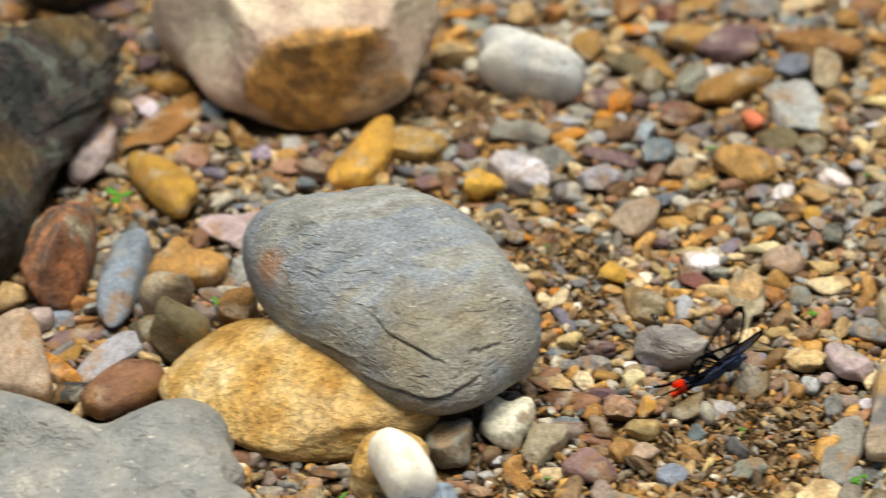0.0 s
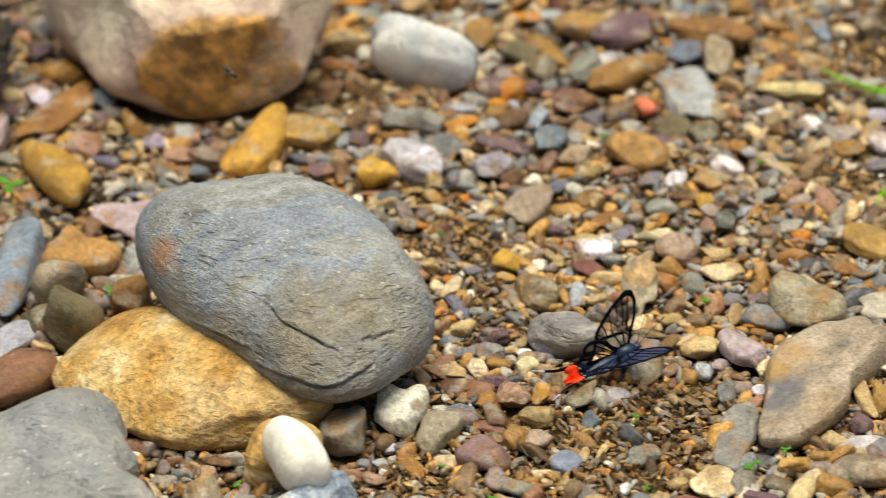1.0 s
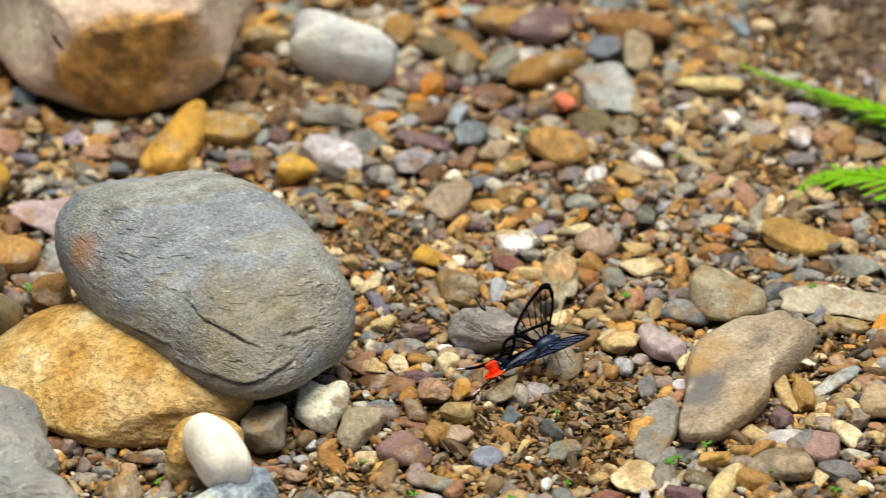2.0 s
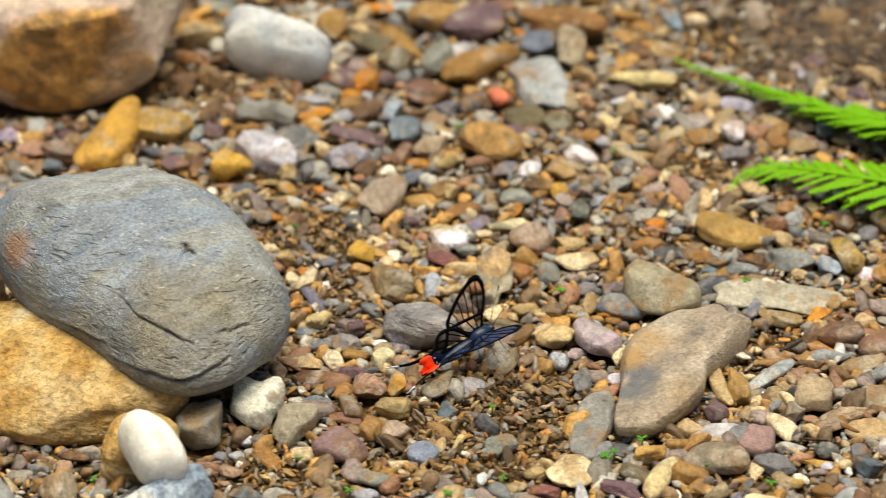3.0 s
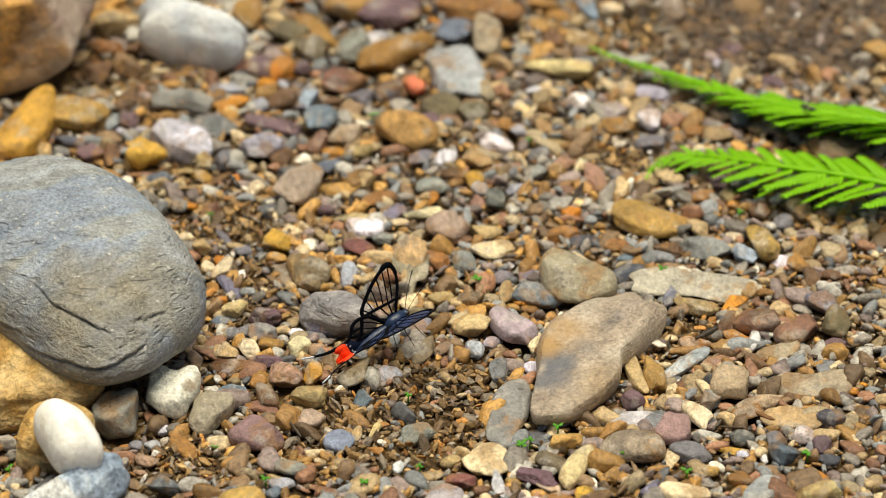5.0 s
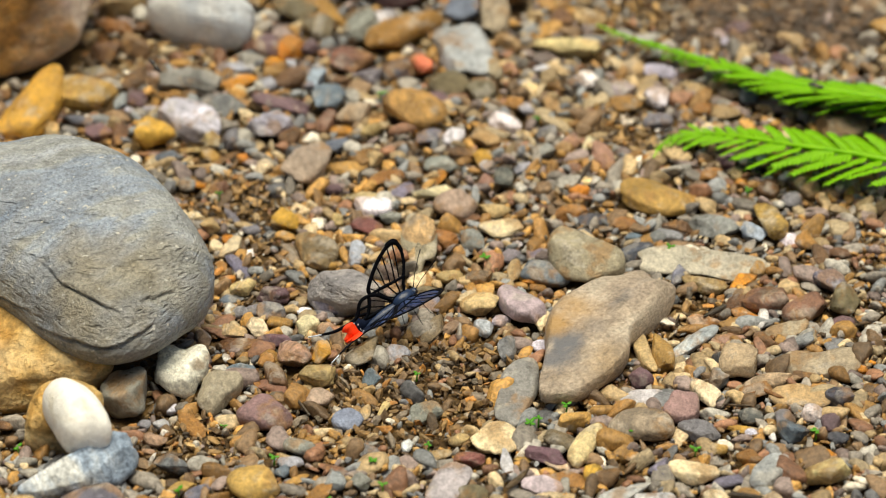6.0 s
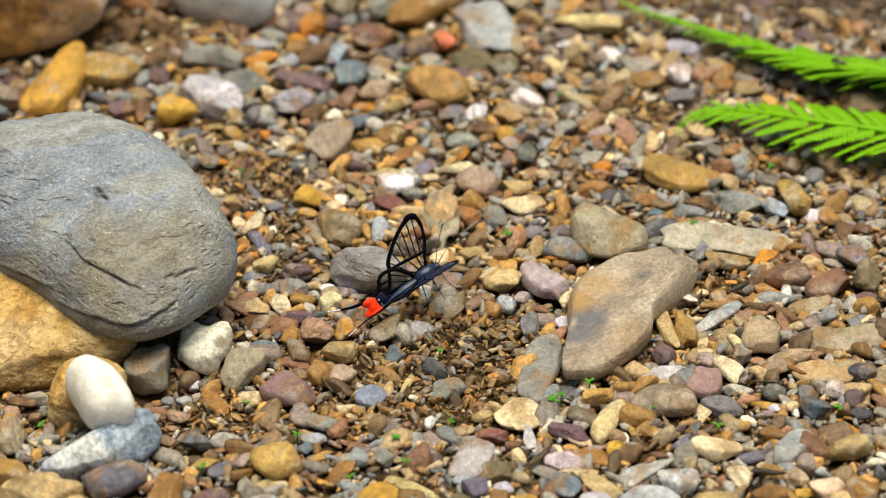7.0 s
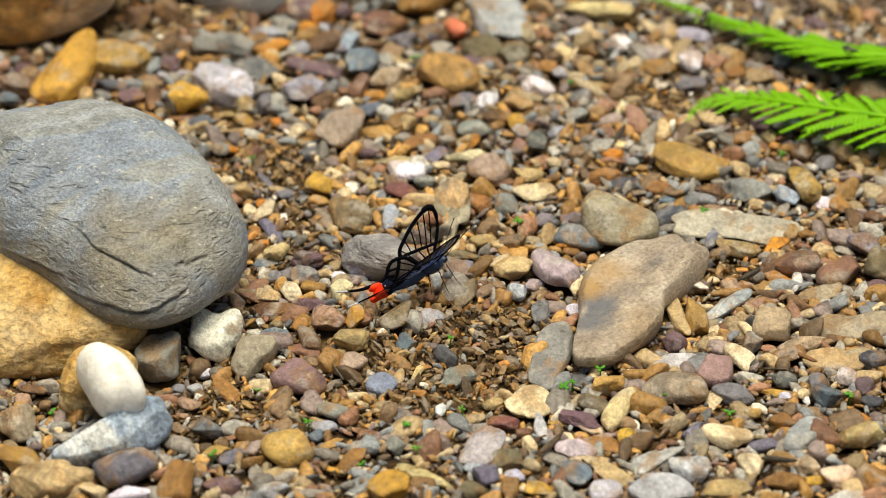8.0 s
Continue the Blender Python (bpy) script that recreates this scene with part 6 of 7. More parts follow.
sprout(-0.2135, 0.0290, 0.0070, 0.0050, 3, 15)
sprout(-0.1748, -0.0255, 0.0030, 0.0024, 3, 30)
sprout(-0.0737, 0.0124, 0.0030, 0.0013, 2, 0)
sprout(-0.0234, 0.0768, 0.0030, 0.0015, 2, 20)
sprout(-0.0662, -0.1207, 0.0030, 0.0012, 2, 0)
sprout(0.0354, -0.0325, 0.0030, 0.0013, 3, 0)


# ---- the butterfly ----
def plain(name, colour, rough, spec=0.5, coat=0.0, grain=1200, vary=0.35):
    m, n, l, b = material(name, rough)
    t = noise_node(n, l, n.new("ShaderNodeTexCoord").outputs["Object"], grain, 3, 0.6)
    lo, hi = tuple(c * (1 - vary) for c in colour), tuple(min(1, c * (1 + vary)) for c in colour)
    l.new(ramp(n, l, t, [(0.3, lo), (0.7, hi)]), b.inputs["Base Color"])
    b.inputs["Specular IOR Level"].default_value = spec
    b.inputs["Coat Weight"].default_value = coat
    bump(n, l, b, t, 0.3, 0.0002)
    return m


WING_BLACK = plain("black_wing_scales", (0.004, 0.0045, 0.007), 0.75, 0.05)
WING_NAVY = plain("navy_wing_scales", (0.006, 0.010, 0.026), 0.6, 0.10)
BODY_NAVY = plain("blue_black_body", (0.012, 0.026, 0.066), 0.38, 0.4, 0.0)
RED_SCALES = plain("scarlet_wing_scales", (0.86, 0.055, 0.012), 0.6, 0.3, 0.0, 900, 0.12)
PALE_TIP = plain("pale_tail_tip", (0.55, 0.60, 0.68), 0.5)
# sky sheen of the right wing, painted as a blue and a pale colour
BLUE_SHEEN = plain("painted_blue_sheen", (0.10, 0.19, 0.62), 0.4, 0.5, 0.0, 900, 0.5)
PALE_SHEEN = plain("painted_pale_sheen", (0.58, 0.68, 0.88), 0.4, 0.5, 0.0, 900, 0.2)
EYE_DARK = plain("dark_eye", (0.012, 0.010, 0.010), 0.2)


def clear_wing(name):
    """Thin clear film with a faint gloss."""
    m, n, l, b = material(name, 0.3)
    tp, gl, ms = n.new("ShaderNodeBsdfTransparent"), n.new("ShaderNodeBsdfGlossy"), n.new("ShaderNodeMixShader")
    tp.inputs[0].default_value = (0.97, 0.95, 0.92, 1)
    gl.inputs["Roughness"].default_value = 0.22
    gl.inputs[0].default_value = (0.8, 0.85, 0.95, 1)
    fr = n.new("ShaderNodeLayerWeight")
    l.new(ramp(n, l, fr.outputs["Facing"], [(0.0, 0.015), (0.6, 0.025), (1.0, 0.4)]), ms.inputs[0])
    l.new(tp.outputs[0], ms.inputs[1])
    l.new(gl.outputs[0], ms.inputs[2])
    l.new(ms.outputs[0], n["Material Output"].inputs[0])
    return m


def sheen_wing(name):
    """Film with a blue sky sheen painted into its colour in pale and dark streaks along the veins, clear between them.
    """
    m, n, l, b = material(name, 0.35)
    tc = n.new("ShaderNodeTexCoord").outputs["Object"]
    streak = noise_node(n, l, tc, 330, 3, 0.5, (1.0, 0.22, 0.22), (0, 0, 0.25))
    # the streak colours stand in for sky reflected in the wing cells
    l.new(ramp(n, l, streak, [(0.36, (0.006, 0.011, 0.032)), (0.50, (0.018, 0.032, 0.10)), (0.62, (0.05, 0.085, 0.22))]), b.inputs["Base Color"])
    b.inputs["Specular IOR Level"].default_value = 0.5
    l.new(ramp(n, l, streak, [(0.36, 0.6), (0.6, 0.85)]), b.inputs["Alpha"])
    return m


WING_CLEAR = clear_wing("clear_wing_film")
WING_SHEEN = sheen_wing("blue_sheen_wing_film")
MM = 0.001


def smooth_ring(pts, n, closed=True):
    """n points on a smooth curve through flat points."""
    p = np.array(pts, float)
    k = len(p)
    out = []
    for i in range(n):
        u = i / n * k if closed else i / (n - 1) * (k - 1)
        j = int(u) if closed else min(int(u), k - 2)
        f = u - j
        pick = (lambda q: p[q % k]) if closed else (lambda q: p[min(max(q, 0), k - 1)])
        a, b, c, d = pick(j - 1), pick(j), pick(j + 1), pick(j + 2)
        out.append(0.5 * (2 * b + (c - a) * f + (2 * a - 5 * b + 4 * c - d) * f * f + (3 * b - a - 3 * c + d) * f ** 3))
    return np.array(out)


def bow(p, side):
    """A flat wing point set on the gently bowed wing, in metres."""
    f, s = p
    return Vector((f * MM, side * s * MM, (0.006 * s * (19 - s) * 0.12 + 0.03 * math.sin(f * 0.5)) * MM))


def band(bm, line, widths, side, thick=0.10, lift=0.0):
    """A flat strip along a line, with thickness."""
    line = np.array(line, float)
    d = np.gradient(line, axis=0)
    nrm = np.stack([-d[:, 1], d[:, 0]], 1) / np.maximum(np.hypot(d[:, 0], d[:, 1]), 1e-6)[:, None]
    w = np.broadcast_to(np.array(widths, float), (len(line),))[:, None] / 2
    up, dn = Vector((0, 0, (lift + thick) * MM)), Vector((0, 0, (lift - thick) * MM))
    rows = []
    for a, b in zip(line + nrm * w, line - nrm * w):
        a, b = bow(a, side), bow(b, side)
        rows.append([bm.verts.new(v) for v in (a + up, b + up, b + dn, a + dn)])
    for p, q in zip(rows, rows[1:]):
        for k in range(4):
            bm.faces.new((p[k], p[(k + 1) % 4], q[(k + 1) % 4], q[k]))
    bm.faces.new(rows[0][::-1])
    bm.faces.new(rows[-1])


def patch(bm, ring, side, thick):
    """A filled flat shape with thickness."""
    lo, hi = [], []
    for p in ring:
        v = bow(p, side)
        hi.append(bm.verts.new(v + Vector((0, 0, thick * MM))))
        lo.append(bm.verts.new(v - Vector((0, 0, thick * MM))))
    n = len(hi)
    bm.faces.new(hi)
    bm.faces.new(lo[::-1])
    for i in range(n):
        bm.faces.new((lo[i], lo[(i + 1) % n], hi[(i + 1) % n], hi[i]))


def done(bm):
    bmesh.ops.triangulate(bm, faces=bm.faces[:])
    bmesh.ops.recalc_face_normals(bm, faces=bm.faces[:])
    return bm


def wing_pair(side, parent):
    """One side's two wings, hinged on the body's long axis. Forward is +x, outward is side * y."""
    fore = smooth_ring([(2.6, 0.2), (4.9, 5.0), (7.5, 10), (8.7, 14.8), (8.2, 18.2), (6.4, 19.4), (3.5, 18.5), (0, 16.6), (-4, 13.4), (-6.7, 10.6), (-6.9, 8.4), (-5, 6.4), (-1.2, 1.6)], 78)
    bm = bmesh.new()
    line = np.concatenate([fore, fore[:2]])
    inner = fore.mean(0) + (line - fore.mean(0)) * 0.955
    edge = np.full(len(line), 0.95)
    edge[18:60] = 1.25
    edge[24:34] = 1.9
    band(bm, inner, edge, side)
    band(bm, smooth_ring([(-6.2, 8.3), (-1.0, 7.6), (3.0, 6.9), (6.0, 6.6)], 14, False), [0.7, 0.85, 0.95, 1.0, 1.05, 1.05, 1.0, 1.0, 0.95, 0.9, 0.9, 0.9, 0.9, 0.9], side, 0.11)
    for a, b in (((-4.6, 8.4), (-6.1, 10.3)), ((-3.0, 8.0), (-3.9, 12.6)), ((-1.2, 7.6), (-1.0, 15.6)), ((0.6, 7.3), (2.0, 17.3)), ((2.3, 7.0), (4.6, 18.3)), ((3.9, 6.9), (6.7, 18.5))):
        band(bm, smooth_ring([a, ((a[0] + b[0]) / 2 + 0.15, (a[1] + b[1]) / 2), b], 8, False), 0.36, side, 0.09)
    for a, b in (((-5.2, 6.8), (1.2, 1.2)), ((-0.6, 7.4), (1.6, 1.4)), ((2.4, 6.9), (2.3, 2.0)), ((-4.4, 8.0), (-0.8, 2.0))):
        band(bm, smooth_ring([a, ((a[0] + b[0]) / 2, (a[1] + b[1]) / 2), b], 6, False), 0.46, side, 0.09)
    patch(bm, smooth_ring([(2.7, -0.2), (3.4, 2.2), (1.6, 3.0), (-0.2, 2.2), (-1.6, 1.6), (-1.5, -0.2)], 24), side, 0.13)
    wing = part("wing", done(bm), WING_BLACK, parent, "black-veined clear forewing and hindwing with a red mark")
    bm = bmesh.new()
    patch(bm, fore.mean(0) + (fore - fore.mean(0)) * 0.95, side, 0.02)
    part("forewing_film", done(bm), WING_CLEAR if side > 0 else WING_SHEEN, wing, "clear glassy wing film").visible_shadow = False

    bm = bmesh.new()
    outer = smooth_ring([(-1.0, 1.6), (-3.6, 5.6), (-6.2, 7.9), (-9.3, 8.7), (-11.2, 7.9), (-12.4, 6.0), (-13.8, 4.7), (-15.6, 4.2)], 30, False)
    band(bm, outer, 1.15, side, 0.12)
    band(bm, smooth_ring([(-7.4, 8.2), (-8.4, 5.6), (-10.0, 3.4), (-11.8, 2.3)], 12, False), 1.15, side, 0.12)
    band(bm, smooth_ring([(-1.2, 0.8), (-6.0, 1.6), (-11.0, 2.2)], 10, False), 1.1, side, 0.12)
    band(bm, smooth_ring([(-3.0, 1.2), (-6.0, 3.2), (-8.6, 5.0)], 8, False), 0.36, side, 0.10)
    band(bm, smooth_ring([(-1.6, 1.6), (-4.6, 4.4), (-7.6, 7.0)], 8, False), 0.36, side, 0.10)
    band(bm, smooth_ring([(-8.5, 5.5), (-10.6, 6.0), (-12.2, 6.2)], 8, False), 0.75, side, 0.10)
    band(bm, smooth_ring([(-9.8, 3.6), (-11.4, 4.2), (-13.2, 4.8)], 8, False), 0.9, side, 0.10)
    hind = part("hindwing", done(bm), WING_BLACK, wing, "black-framed clear hindwing")
    bm = bmesh.new()
    patch(bm, np.concatenate([outer, [(-13.5, 2.4), (-8, 1.6), (-2, 0.8)]]), side, 0.02)
    part("hindwing_film", done(bm), WING_CLEAR if side > 0 else WING_SHEEN, wing, "clear glassy wing film").visible_shadow = False
    bm = bmesh.new()
    patch(bm, smooth_ring([(-10.8, 2.6), (-12.6, 3.2), (-13.4, 4.5), (-15.4, 4.3), (-16.6, 3.6), (-16.2, 0.6), (-15.2, -1.4), (-10.5, -1.0), (-5.0, -0.7), (-1.0, -0.4), (-0.6, 1.0), (-6.0, 1.7)], 48), side, 0.11)
    part("dark_hindwing_base", done(bm), WING_NAVY, wing, "dark navy hindwing base")
    bm = bmesh.new()
    patch(bm, smooth_ring([(-15.6, 4.3), (-18.6, 5.0), (-19.8, 3.6), (-18.6, 2.2), (-20.4, 0.9), (-19.8, -0.9), (-17.2, -1.2), (-14.4, -1.4), (-15.0, 0.8)], 36), side, 0.15)
    part("red_mark", done(bm), RED_SCALES, wing, "bright scarlet wing mark")
    bm = bmesh.new()
    tail = smooth_ring([(-15.0, 4.1), (-18.2, 4.5), (-22.5, 5.6), (-26.5, 7.4)], 16, False)
    band(bm, tail, np.linspace(1.5, 0.62, 16), side, 0.13)
    part("tail_streamer", done(bm), WING_BLACK, wing)
    bm = bmesh.new()
    band(bm, smooth_ring([(-26.2, 7.25), (-28.2, 8.3), (-30.2, 9.4)], 8, False), np.linspace(0.6, 0.25, 8), side, 0.14)
    part("tail_tip", done(bm), PALE_TIP, wing, "whitish tip of the tail")
    bm = bmesh.new()
    for f, s, r in ((-14.4, 2.4, 0.34), (-15.3, 3.6, 0.26), (-14.2, 0.6, 0.22)):
        patch(bm, [(f + r * math.cos(a), s + r * math.sin(a)) for a in np.linspace(0, 5.5, 8)], side, 0.16)
    part("pale_spots", done(bm), PALE_TIP, wing, "tiny pale blue spots")
    # the sky's reflection on the right wing, laid on as coloured strips
    if side < 0:
        for mat, name, rows in ((BLUE_SHEEN, "blue_sheen_streak", ((-0.4, 2.3, 3.6, 6.4, 1.5), (-2.2, 2.2, 0.9, 6.2, 1.5), (-4.2, 2.1, -2.2, 6.2, 1.5), (-6.4, 2.2, -5.0, 5.8, 1.4), (3.0, 7.6, 5.2, 12.6, 1.2), (0.8, 8.2, 2.3, 12.8, 1.2))), (PALE_SHEEN, "pale_sheen_streak", ((-8.8, 1.2, -2.4, 1.9, 0.8), (-7.6, 2.6, -3.4, 3.6, 0.7), (-10.6, 0.5, -5.6, 0.8, 0.7), (-3.0, 2.6, -0.6, 5.0, 0.5)))):
            for f0, s0, f1, s1, wide in rows:
                bm = bmesh.new()
                band(bm, smooth_ring([(f0, s0), ((f0 + f1) / 2 + 0.2, (s0 + s1) / 2), (f1, s1)], 9, False), [wide * w for w in (0.15, 0.6, 0.9, 1, 1, 0.95, 0.8, 0.5, 0.12)], side, 0.02, -0.15)
                part(name, done(bm), mat, wing, "blue sheen painted on the wing" if mat is BLUE_SHEEN else "pale sky sheen painted on the wing")
    return wing


def lump(name, mat, parent, at, size, seed=3, label=""):
    rng = np.random.default_rng(seed)
    pts, faces = worn(3, rng, 0, (0.9, 1), 2.0, 12.0, 0.03)
    ob = part_mesh(name, to_mesh(name, pts * np.array(size) * MM, faces), mat, parent, label)
    ob.location = Vector(at) * MM
    return ob


def butterfly():
    root = new("butterfly")
    lump("thorax", BODY_NAVY, root, (2.0, 0, 0.1), (4.0, 2.6, 2.4), 3, "shiny blue-black thorax")
    lump("head", BODY_NAVY, root, (6.2, 0, 0.0), (1.35, 1.25, 1.2), 4)
    for s in (-1, 1):
        lump("eye", EYE_DARK, root, (6.6, 0.9 * s, 0.15), (0.65, 0.45, 0.65), 5)
    rng = np.random.default_rng(8)
    d, faces = ball(4)
    ab = d * np.array([6.8, 2.1, 1.9])
    k = 1 - 0.35 * np.clip(-d[:, 0], 0, 1) + 0.035 * np.sin(d[:, 0] * 26)
    ab[:, 1] *= k
    ab[:, 2] *= k
    ob = part_mesh("abdomen", to_mesh("abdomen", ab * MM, faces), BODY_NAVY, root, "ringed blue-black abdomen")
    ob.location = (-6.2 * MM, 0, -0.3 * MM)
    for s in (-1, 1):
        bm = bmesh.new()
        tube(bm, [Vector((6.6, 0.4 * s, 0.5)) * MM, Vector((9.5, 1.8 * s, 4.0)) * MM, Vector((13.0, 3.2 * s, 7.2)) * MM, Vector((15.0, 3.9 * s, 8.8)) * MM], [0.00013, 0.00010, 0.00011, 0.00020], 6)
        part("antenna", bm, WING_BLACK, root, "thin black clubbed antenna")
        for f, out, reach in ((3.8, 4.2, 3.5), (2.2, 5.0, 0.5), (0.8, 4.6, -3.5)):
            bm = bmesh.new()
            tube(bm, [Vector((f, 0.9 * s, -0.8)) * MM, Vector((f + reach * 0.5, out * 0.6 * s, 0.2)) * MM, Vector((f + reach * 0.9, out * s, -5.4 - 0.28 * f)) * MM, Vector((f + reach * 1.2, (out + 0.8) * s, -7.6 - 0.28 * f)) * MM], [0.00017, 0.00015, 0.00010, 0.00007], 6)
            part("leg", bm, WING_BLACK, root, "thin black leg")
    left, right = wing_pair(1, root), wing_pair(-1, root)
    tagged(root, "black butterfly with clear wings and red marks resting on pebbles", "butterfly")
    return root, left, right


BUTTERFLY, WING_LEFT, WING_RIGHT = butterfly()
FLY_BODY = plain("dark_fly_body", (0.030, 0.024, 0.020), 0.35)
FLY_PALE = plain("buff_fly_stripe", (0.30, 0.24, 0.16), 0.6)


def fly(label="small dark fly hovering over the stones"):
    root = new("fly")
    lump("thorax", FLY_BODY, root, (0, 0, 0), (1.1, 0.8, 0.8), 3)
    lump("head", FLY_BODY, root, (1.35, 0, -0.1), (0.5, 0.7, 0.6), 4)
    lump("abdomen", FLY_BODY, root, (-2.0, 0, -0.5), (1.6, 0.75, 0.65), 5)
    lump("waist_stripe", FLY_PALE, root, (-1.0, 0, -0.15), (0.35, 0.72, 0.66), 6, "pale buff stripe")
    for s in (-1, 1):
        bm = bmesh.new()
        ring = [(0.2, 0.3), (0.9, 1.6), (0.7, 3.2), (-0.3, 3.6), (-1.0, 2.4), (-0.5, 0.8)]
        patch(bm, smooth_ring(ring, 20), s, 0.02)
        w = part("wing", done(bm), WING_CLEAR, root, "clear thin wing")
        w.location = (0, 0, 0.0006)
        for f in (0.7, 0.0, -0.7):
            bm = bmesh.new()
            tube(bm, [Vector((f, 0.4 * s, -0.5)) * MM, Vector((f - 0.3, 1.1 * s, -1.6)) * MM, Vector((f - 0.9, 1.0 * s, -3.6)) * MM], [0.00014, 0.00012, 0.00008], 5)
            part("leg", bm, FLY_BODY, root)
    return tagged(root, label, "fly", "flies over the bank")


FLY_A = fly()
FLY_B = fly()
FLY_C = fly()
FLY_D = fly()
SITTING = fly("small dark fly sitting on a fern frond")
SITTING.matrix_world = pose(0.1187, 0.0615, 0.0155, 0, 0, 160)


def motions():
    walk(BUTTERFLY, [
        (0.0, pose(-0.0154, -0.0656, 0.0087, 0, -10.0, 36.0)),
        (0.3, pose(-0.0153, -0.0656, 0.0080, 0, -8.0, 36.0)),
        (0.6, pose(-0.0153, -0.0656, 0.0080, 0, -8.0, 36.0)),
        (1.0, pose(-0.0153, -0.0656, 0.0080, 0, -8.0, 36.0)),
        (1.7, pose(-0.0154, -0.0656, 0.0087, 0, -10.0, 36.0)),
        (2.8, pose(-0.0157, -0.0658, 0.0103, 0, -15.0, 36.0)),
        (3.5, pose(-0.0158, -0.0660, 0.0109, 0, -17.0, 36.0)),
        (4.5, pose(-0.0160, -0.0661, 0.0115, 0, -18.8, 36.0)),
        (5.8, pose(-0.0160, -0.0661, 0.0115, 0, -18.8, 36.0)),
        (6.5, pose(-0.0161, -0.0661, 0.0119, 0, -20.0, 36.0)),
        (7.0, pose(-0.0162, -0.0662, 0.0122, 0, -21.0, 33.0)),
        (7.5, pose(-0.0175, -0.0661, 0.0109, 0, -14.0, 33.0)),
        (8.0, pose(-0.0175, -0.0661, 0.0109, 0, -13.0, 33.0)),
    ])
    walk(WING_LEFT, [(t, pose(0, 0, 0, a)) for t, a in ((0.0, 94), (0.1, 88), (0.2, 92), (0.3, 74), (0.4, 96), (0.5, 90), (0.6, 88), (0.7, 84), (0.8, 96), (0.9, 88), (1.0, 84), (1.2, 86), (1.5, 86), (1.7, 86), (2.8, 84), (3.5, 85), (4.5, 85), (5.8, 82), (6.5, 74), (7.0, 76), (7.5, 81), (8.0, 83))])
    walk(WING_RIGHT, [(t, pose(0, 0, 0, -a)) for t, a in ((0.0, 54), (0.1, 44), (0.2, 6), (0.3, 18), (0.4, 26), (0.5, 14), (0.6, 20), (0.7, 16), (0.8, 22), (1.0, 23), (1.2, 24), (1.5, 26), (1.7, 28), (2.8, 28), (3.2, 28), (3.6, 28), (3.9, 29), (4.1, 30), (4.5, 30), (5.8, 29), (6.2, 27), (6.5, 26), (6.8, 30), (7.0, 34), (7.2, 42), (7.5, 50), (7.7, 52), (8.0, 53))])
    walk(FLY_A, [
        (0.0, pose(-0.0369, -0.0567, 0.0200, 0, -35, 150)),
        (0.1, pose(-0.0341, -0.0599, 0.0200, 0, -35, 120)),
        (0.2, pose(-0.0303, -0.0656, 0.0200, 0, -35, 170)),
        (0.3, pose(-0.0268, -0.0704, 0.0200, 0, -35, 140)),
        (0.5, pose(-0.0195, -0.0741, 0.0200, 0, -35, 150)),
        (0.8, pose(-0.0143, -0.0771, 0.0200, 0, -35, 120)),
        (1.0, pose(-0.0156, -0.0682, 0.0200, 0, -35, 170)),
        (1.3, pose(-0.0223, -0.0692, 0.0200, 0, -35, 140)),
        (1.7, pose(-0.0339, -0.0653, 0.0200, 0, -35, 150)),
        (2.8, pose(-0.0337, -0.0382, 0.0300, 0, -35, 120)),
        (3.5, pose(-0.0527, -0.0189, 0.0300, 0, -35, 170)),
        (4.5, pose(-0.0558, -0.0233, 0.0300, 0, -35, 140)),
        (5.8, pose(-0.0869, 0.0028, 0.0500, 0, -35, 150)),
        (8.0, pose(-0.1335, 0.0332, 0.0800, 0, -35, 120)),
    ])
    walk(FLY_B, [
        (0.0, pose(-0.1401, 0.0825, 0.0800, 0, -35, 150)),
        (0.5, pose(-0.1321, 0.0156, 0.0800, 0, -35, 120)),
        (1.0, pose(-0.1358, -0.0110, 0.0750, 0, -35, 170)),
        (1.5, pose(-0.1782, 0.0138, 0.0800, 0, -35, 140)),
        (1.7, pose(-0.1822, 0.0240, 0.0800, 0, -35, 150)),
        (2.8, pose(-0.0900, -0.1055, 0.0680, 0, -35, 120)),
        (3.0, pose(-0.0973, -0.1074, 0.0680, 0, -35, 170)),
        (3.5, pose(-0.1170, -0.1053, 0.0680, 0, -35, 140)),
        (3.8, pose(-0.1254, -0.1022, 0.0700, 0, -35, 150)),
        (4.5, pose(-0.1521, -0.0886, 0.0800, 0, -35, 120)),
        (5.8, pose(-0.1478, -0.1008, 0.0800, 0, -35, 170)),
        (6.6, pose(-0.1288, -0.0938, 0.0700, 0, -35, 140)),
        (7.0, pose(-0.1066, -0.1074, 0.0680, 0, -35, 150)),
        (7.2, pose(-0.0980, -0.1119, 0.0680, 0, -35, 120)),
        (7.6, pose(-0.0854, -0.1187, 0.0680, 0, -35, 170)),
        (8.0, pose(-0.0909, -0.0844, 0.0800, 0, -35, 140)),
    ])
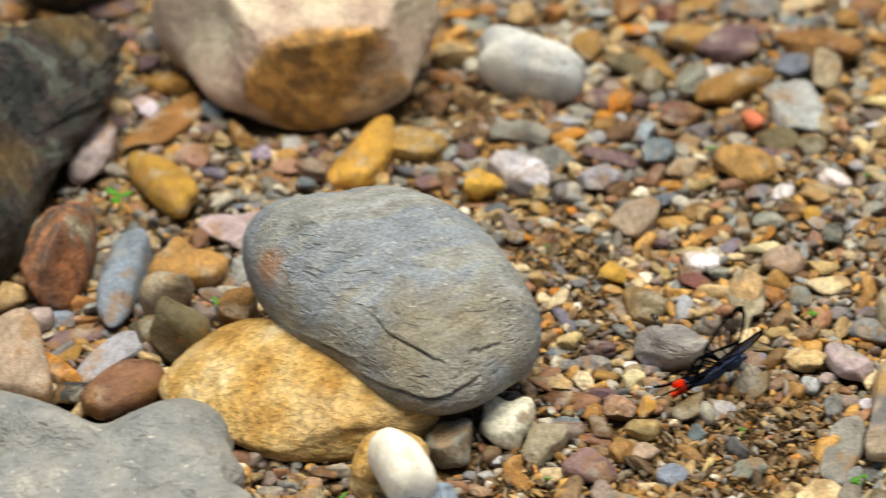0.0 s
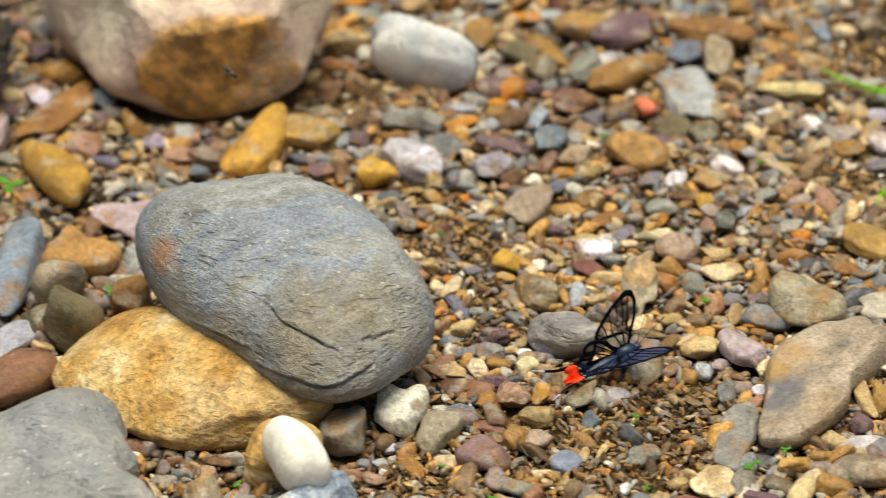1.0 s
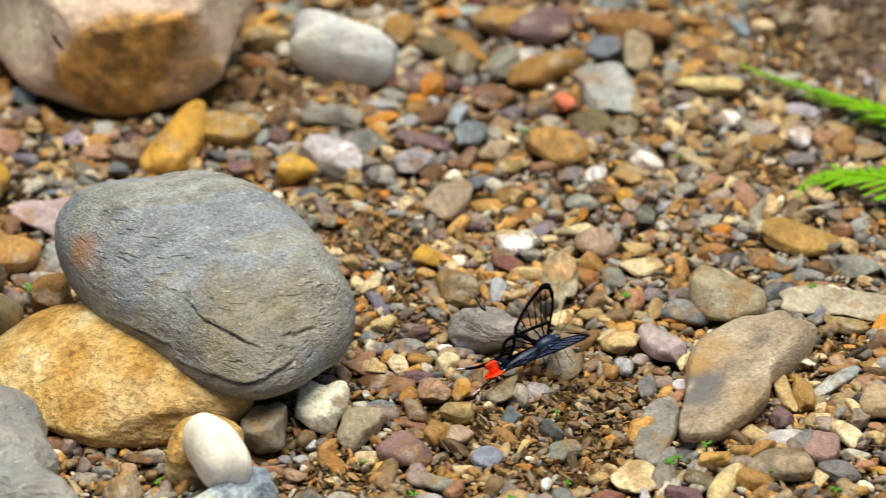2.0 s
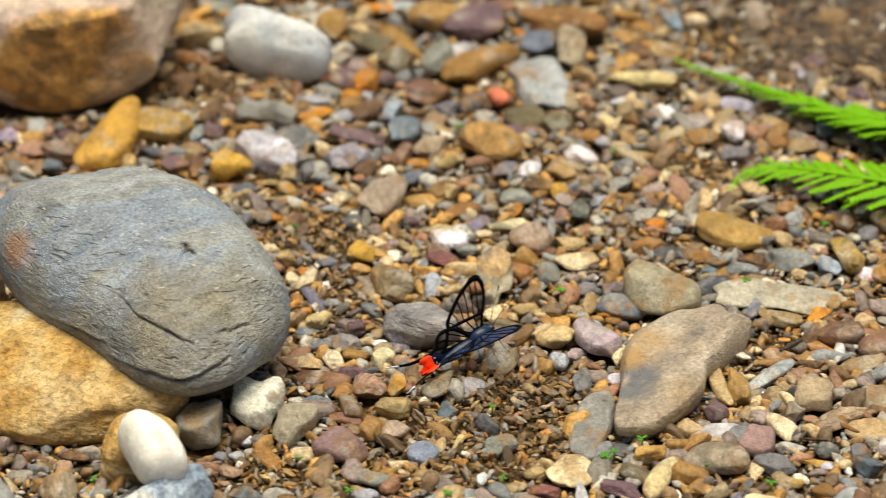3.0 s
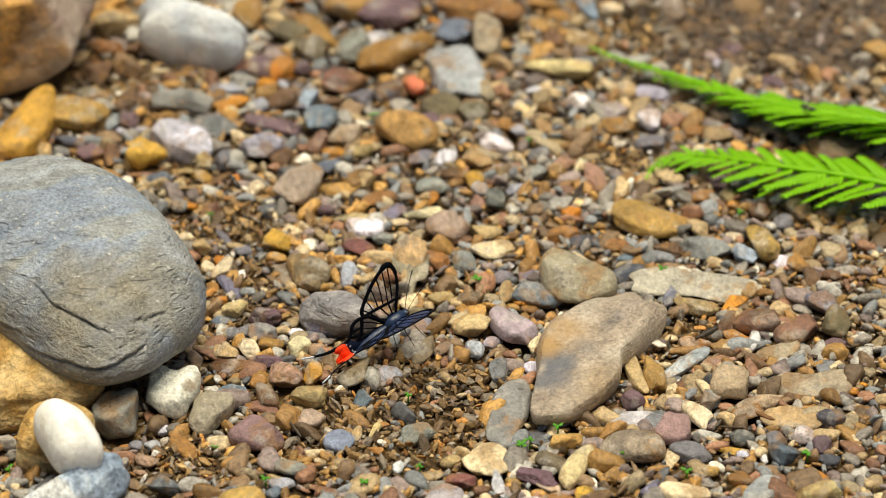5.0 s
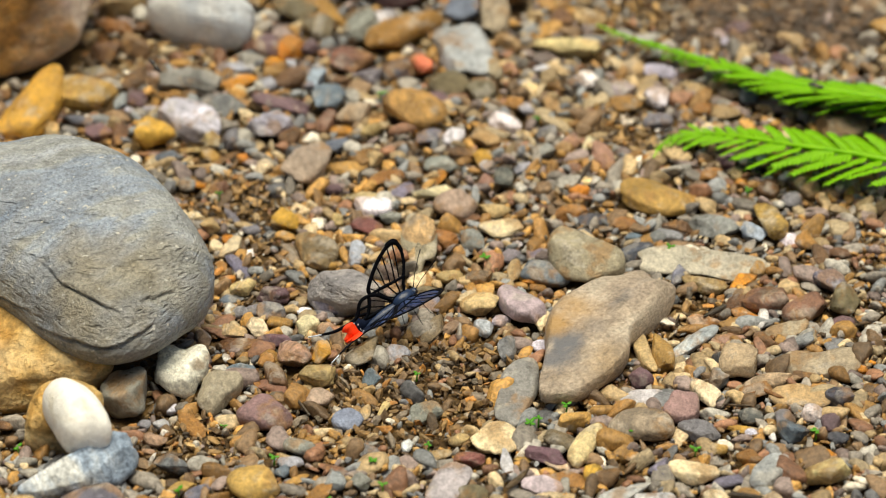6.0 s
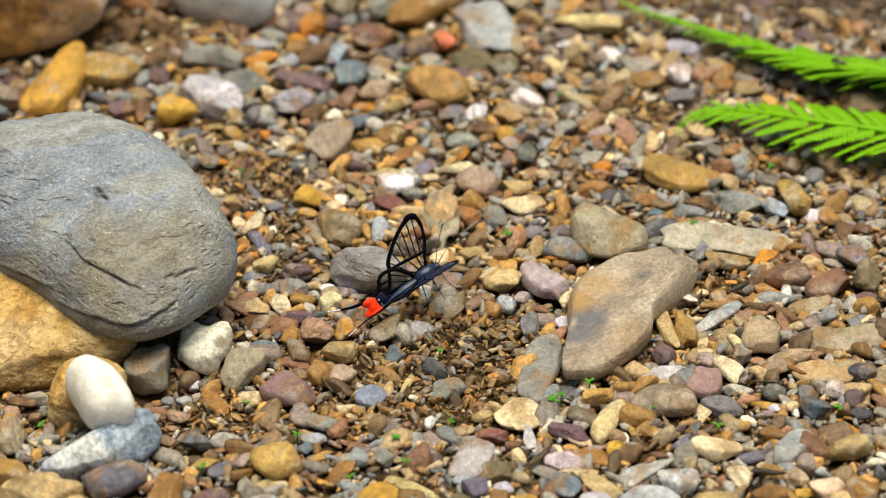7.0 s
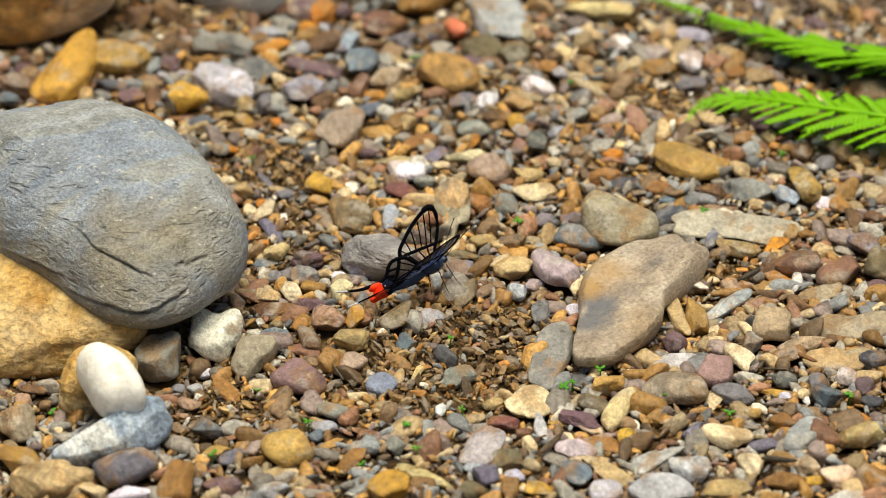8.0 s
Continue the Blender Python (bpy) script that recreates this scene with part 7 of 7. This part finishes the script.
    walk(FLY_C, [
        (0.0, pose(0.0198, 0.0469, 0.0200, 0, -35, 40)),
        (1.0, pose(0.0514, 0.0235, 0.0200, 0, -35, 70)),
        (1.5, pose(0.0632, 0.0119, 0.0200, 0, -35, 20)),
        (2.8, pose(0.0449, 0.0702, 0.0300, 0, -35, 50)),
        (3.0, pose(0.0466, 0.0504, 0.0300, 0, -35, 40)),
        (3.5, pose(0.0416, 0.0914, 0.0200, 0, -35, 70)),
        (4.5, pose(0.0169, 0.0706, 0.0200, 0, -35, 20)),
        (5.8, pose(0.0579, 0.0140, 0.0250, 0, -35, 50)),
        (6.2, pose(0.0772, 0.0067, 0.0300, 0, -35, 40)),
        (6.5, pose(0.0870, 0.0058, 0.0300, 0, -35, 70)),
        (6.8, pose(0.0927, 0.0122, 0.0300, 0, -35, 20)),
        (7.0, pose(0.0926, 0.0254, 0.0300, 0, -35, 50)),
        (7.2, pose(0.0906, 0.0380, 0.0300, 0, -35, 40)),
        (7.5, pose(0.0830, 0.0431, 0.0300, 0, -35, 70)),
        (7.8, pose(0.0764, 0.0553, 0.0300, 0, -35, 20)),
        (8.0, pose(0.0716, 0.0584, 0.0300, 0, -35, 50)),
    ])
    walk(FLY_D, [
        (0.0, pose(0.1481, -0.0977, 0.0600, 0, -35, 10)),
        (2.0, pose(0.2005, -0.1095, 0.0600, 0, -35, -20)),
        (4.5, pose(0.2303, -0.1028, 0.0600, 0, -35, 0)),
        (5.8, pose(0.0008, -0.0089, 0.0200, 0, -35, -10)),
        (6.0, pose(0.0143, 0.0029, 0.0200, 0, -35, 10)),
        (6.4, pose(0.0386, 0.0060, 0.0200, 0, -35, -20)),
        (6.8, pose(0.0553, 0.0170, 0.0200, 0, -35, 0)),
        (7.0, pose(0.0648, 0.0168, 0.0200, 0, -35, -10)),
        (7.2, pose(0.0725, 0.0041, 0.0250, 0, -35, 10)),
        (7.5, pose(0.0870, 0.0052, 0.0250, 0, -35, -20)),
        (7.8, pose(0.1040, 0.0127, 0.0250, 0, -35, 0)),
        (8.0, pose(0.1125, 0.0152, 0.0250, 0, -35, -10)),
    ])


motions()
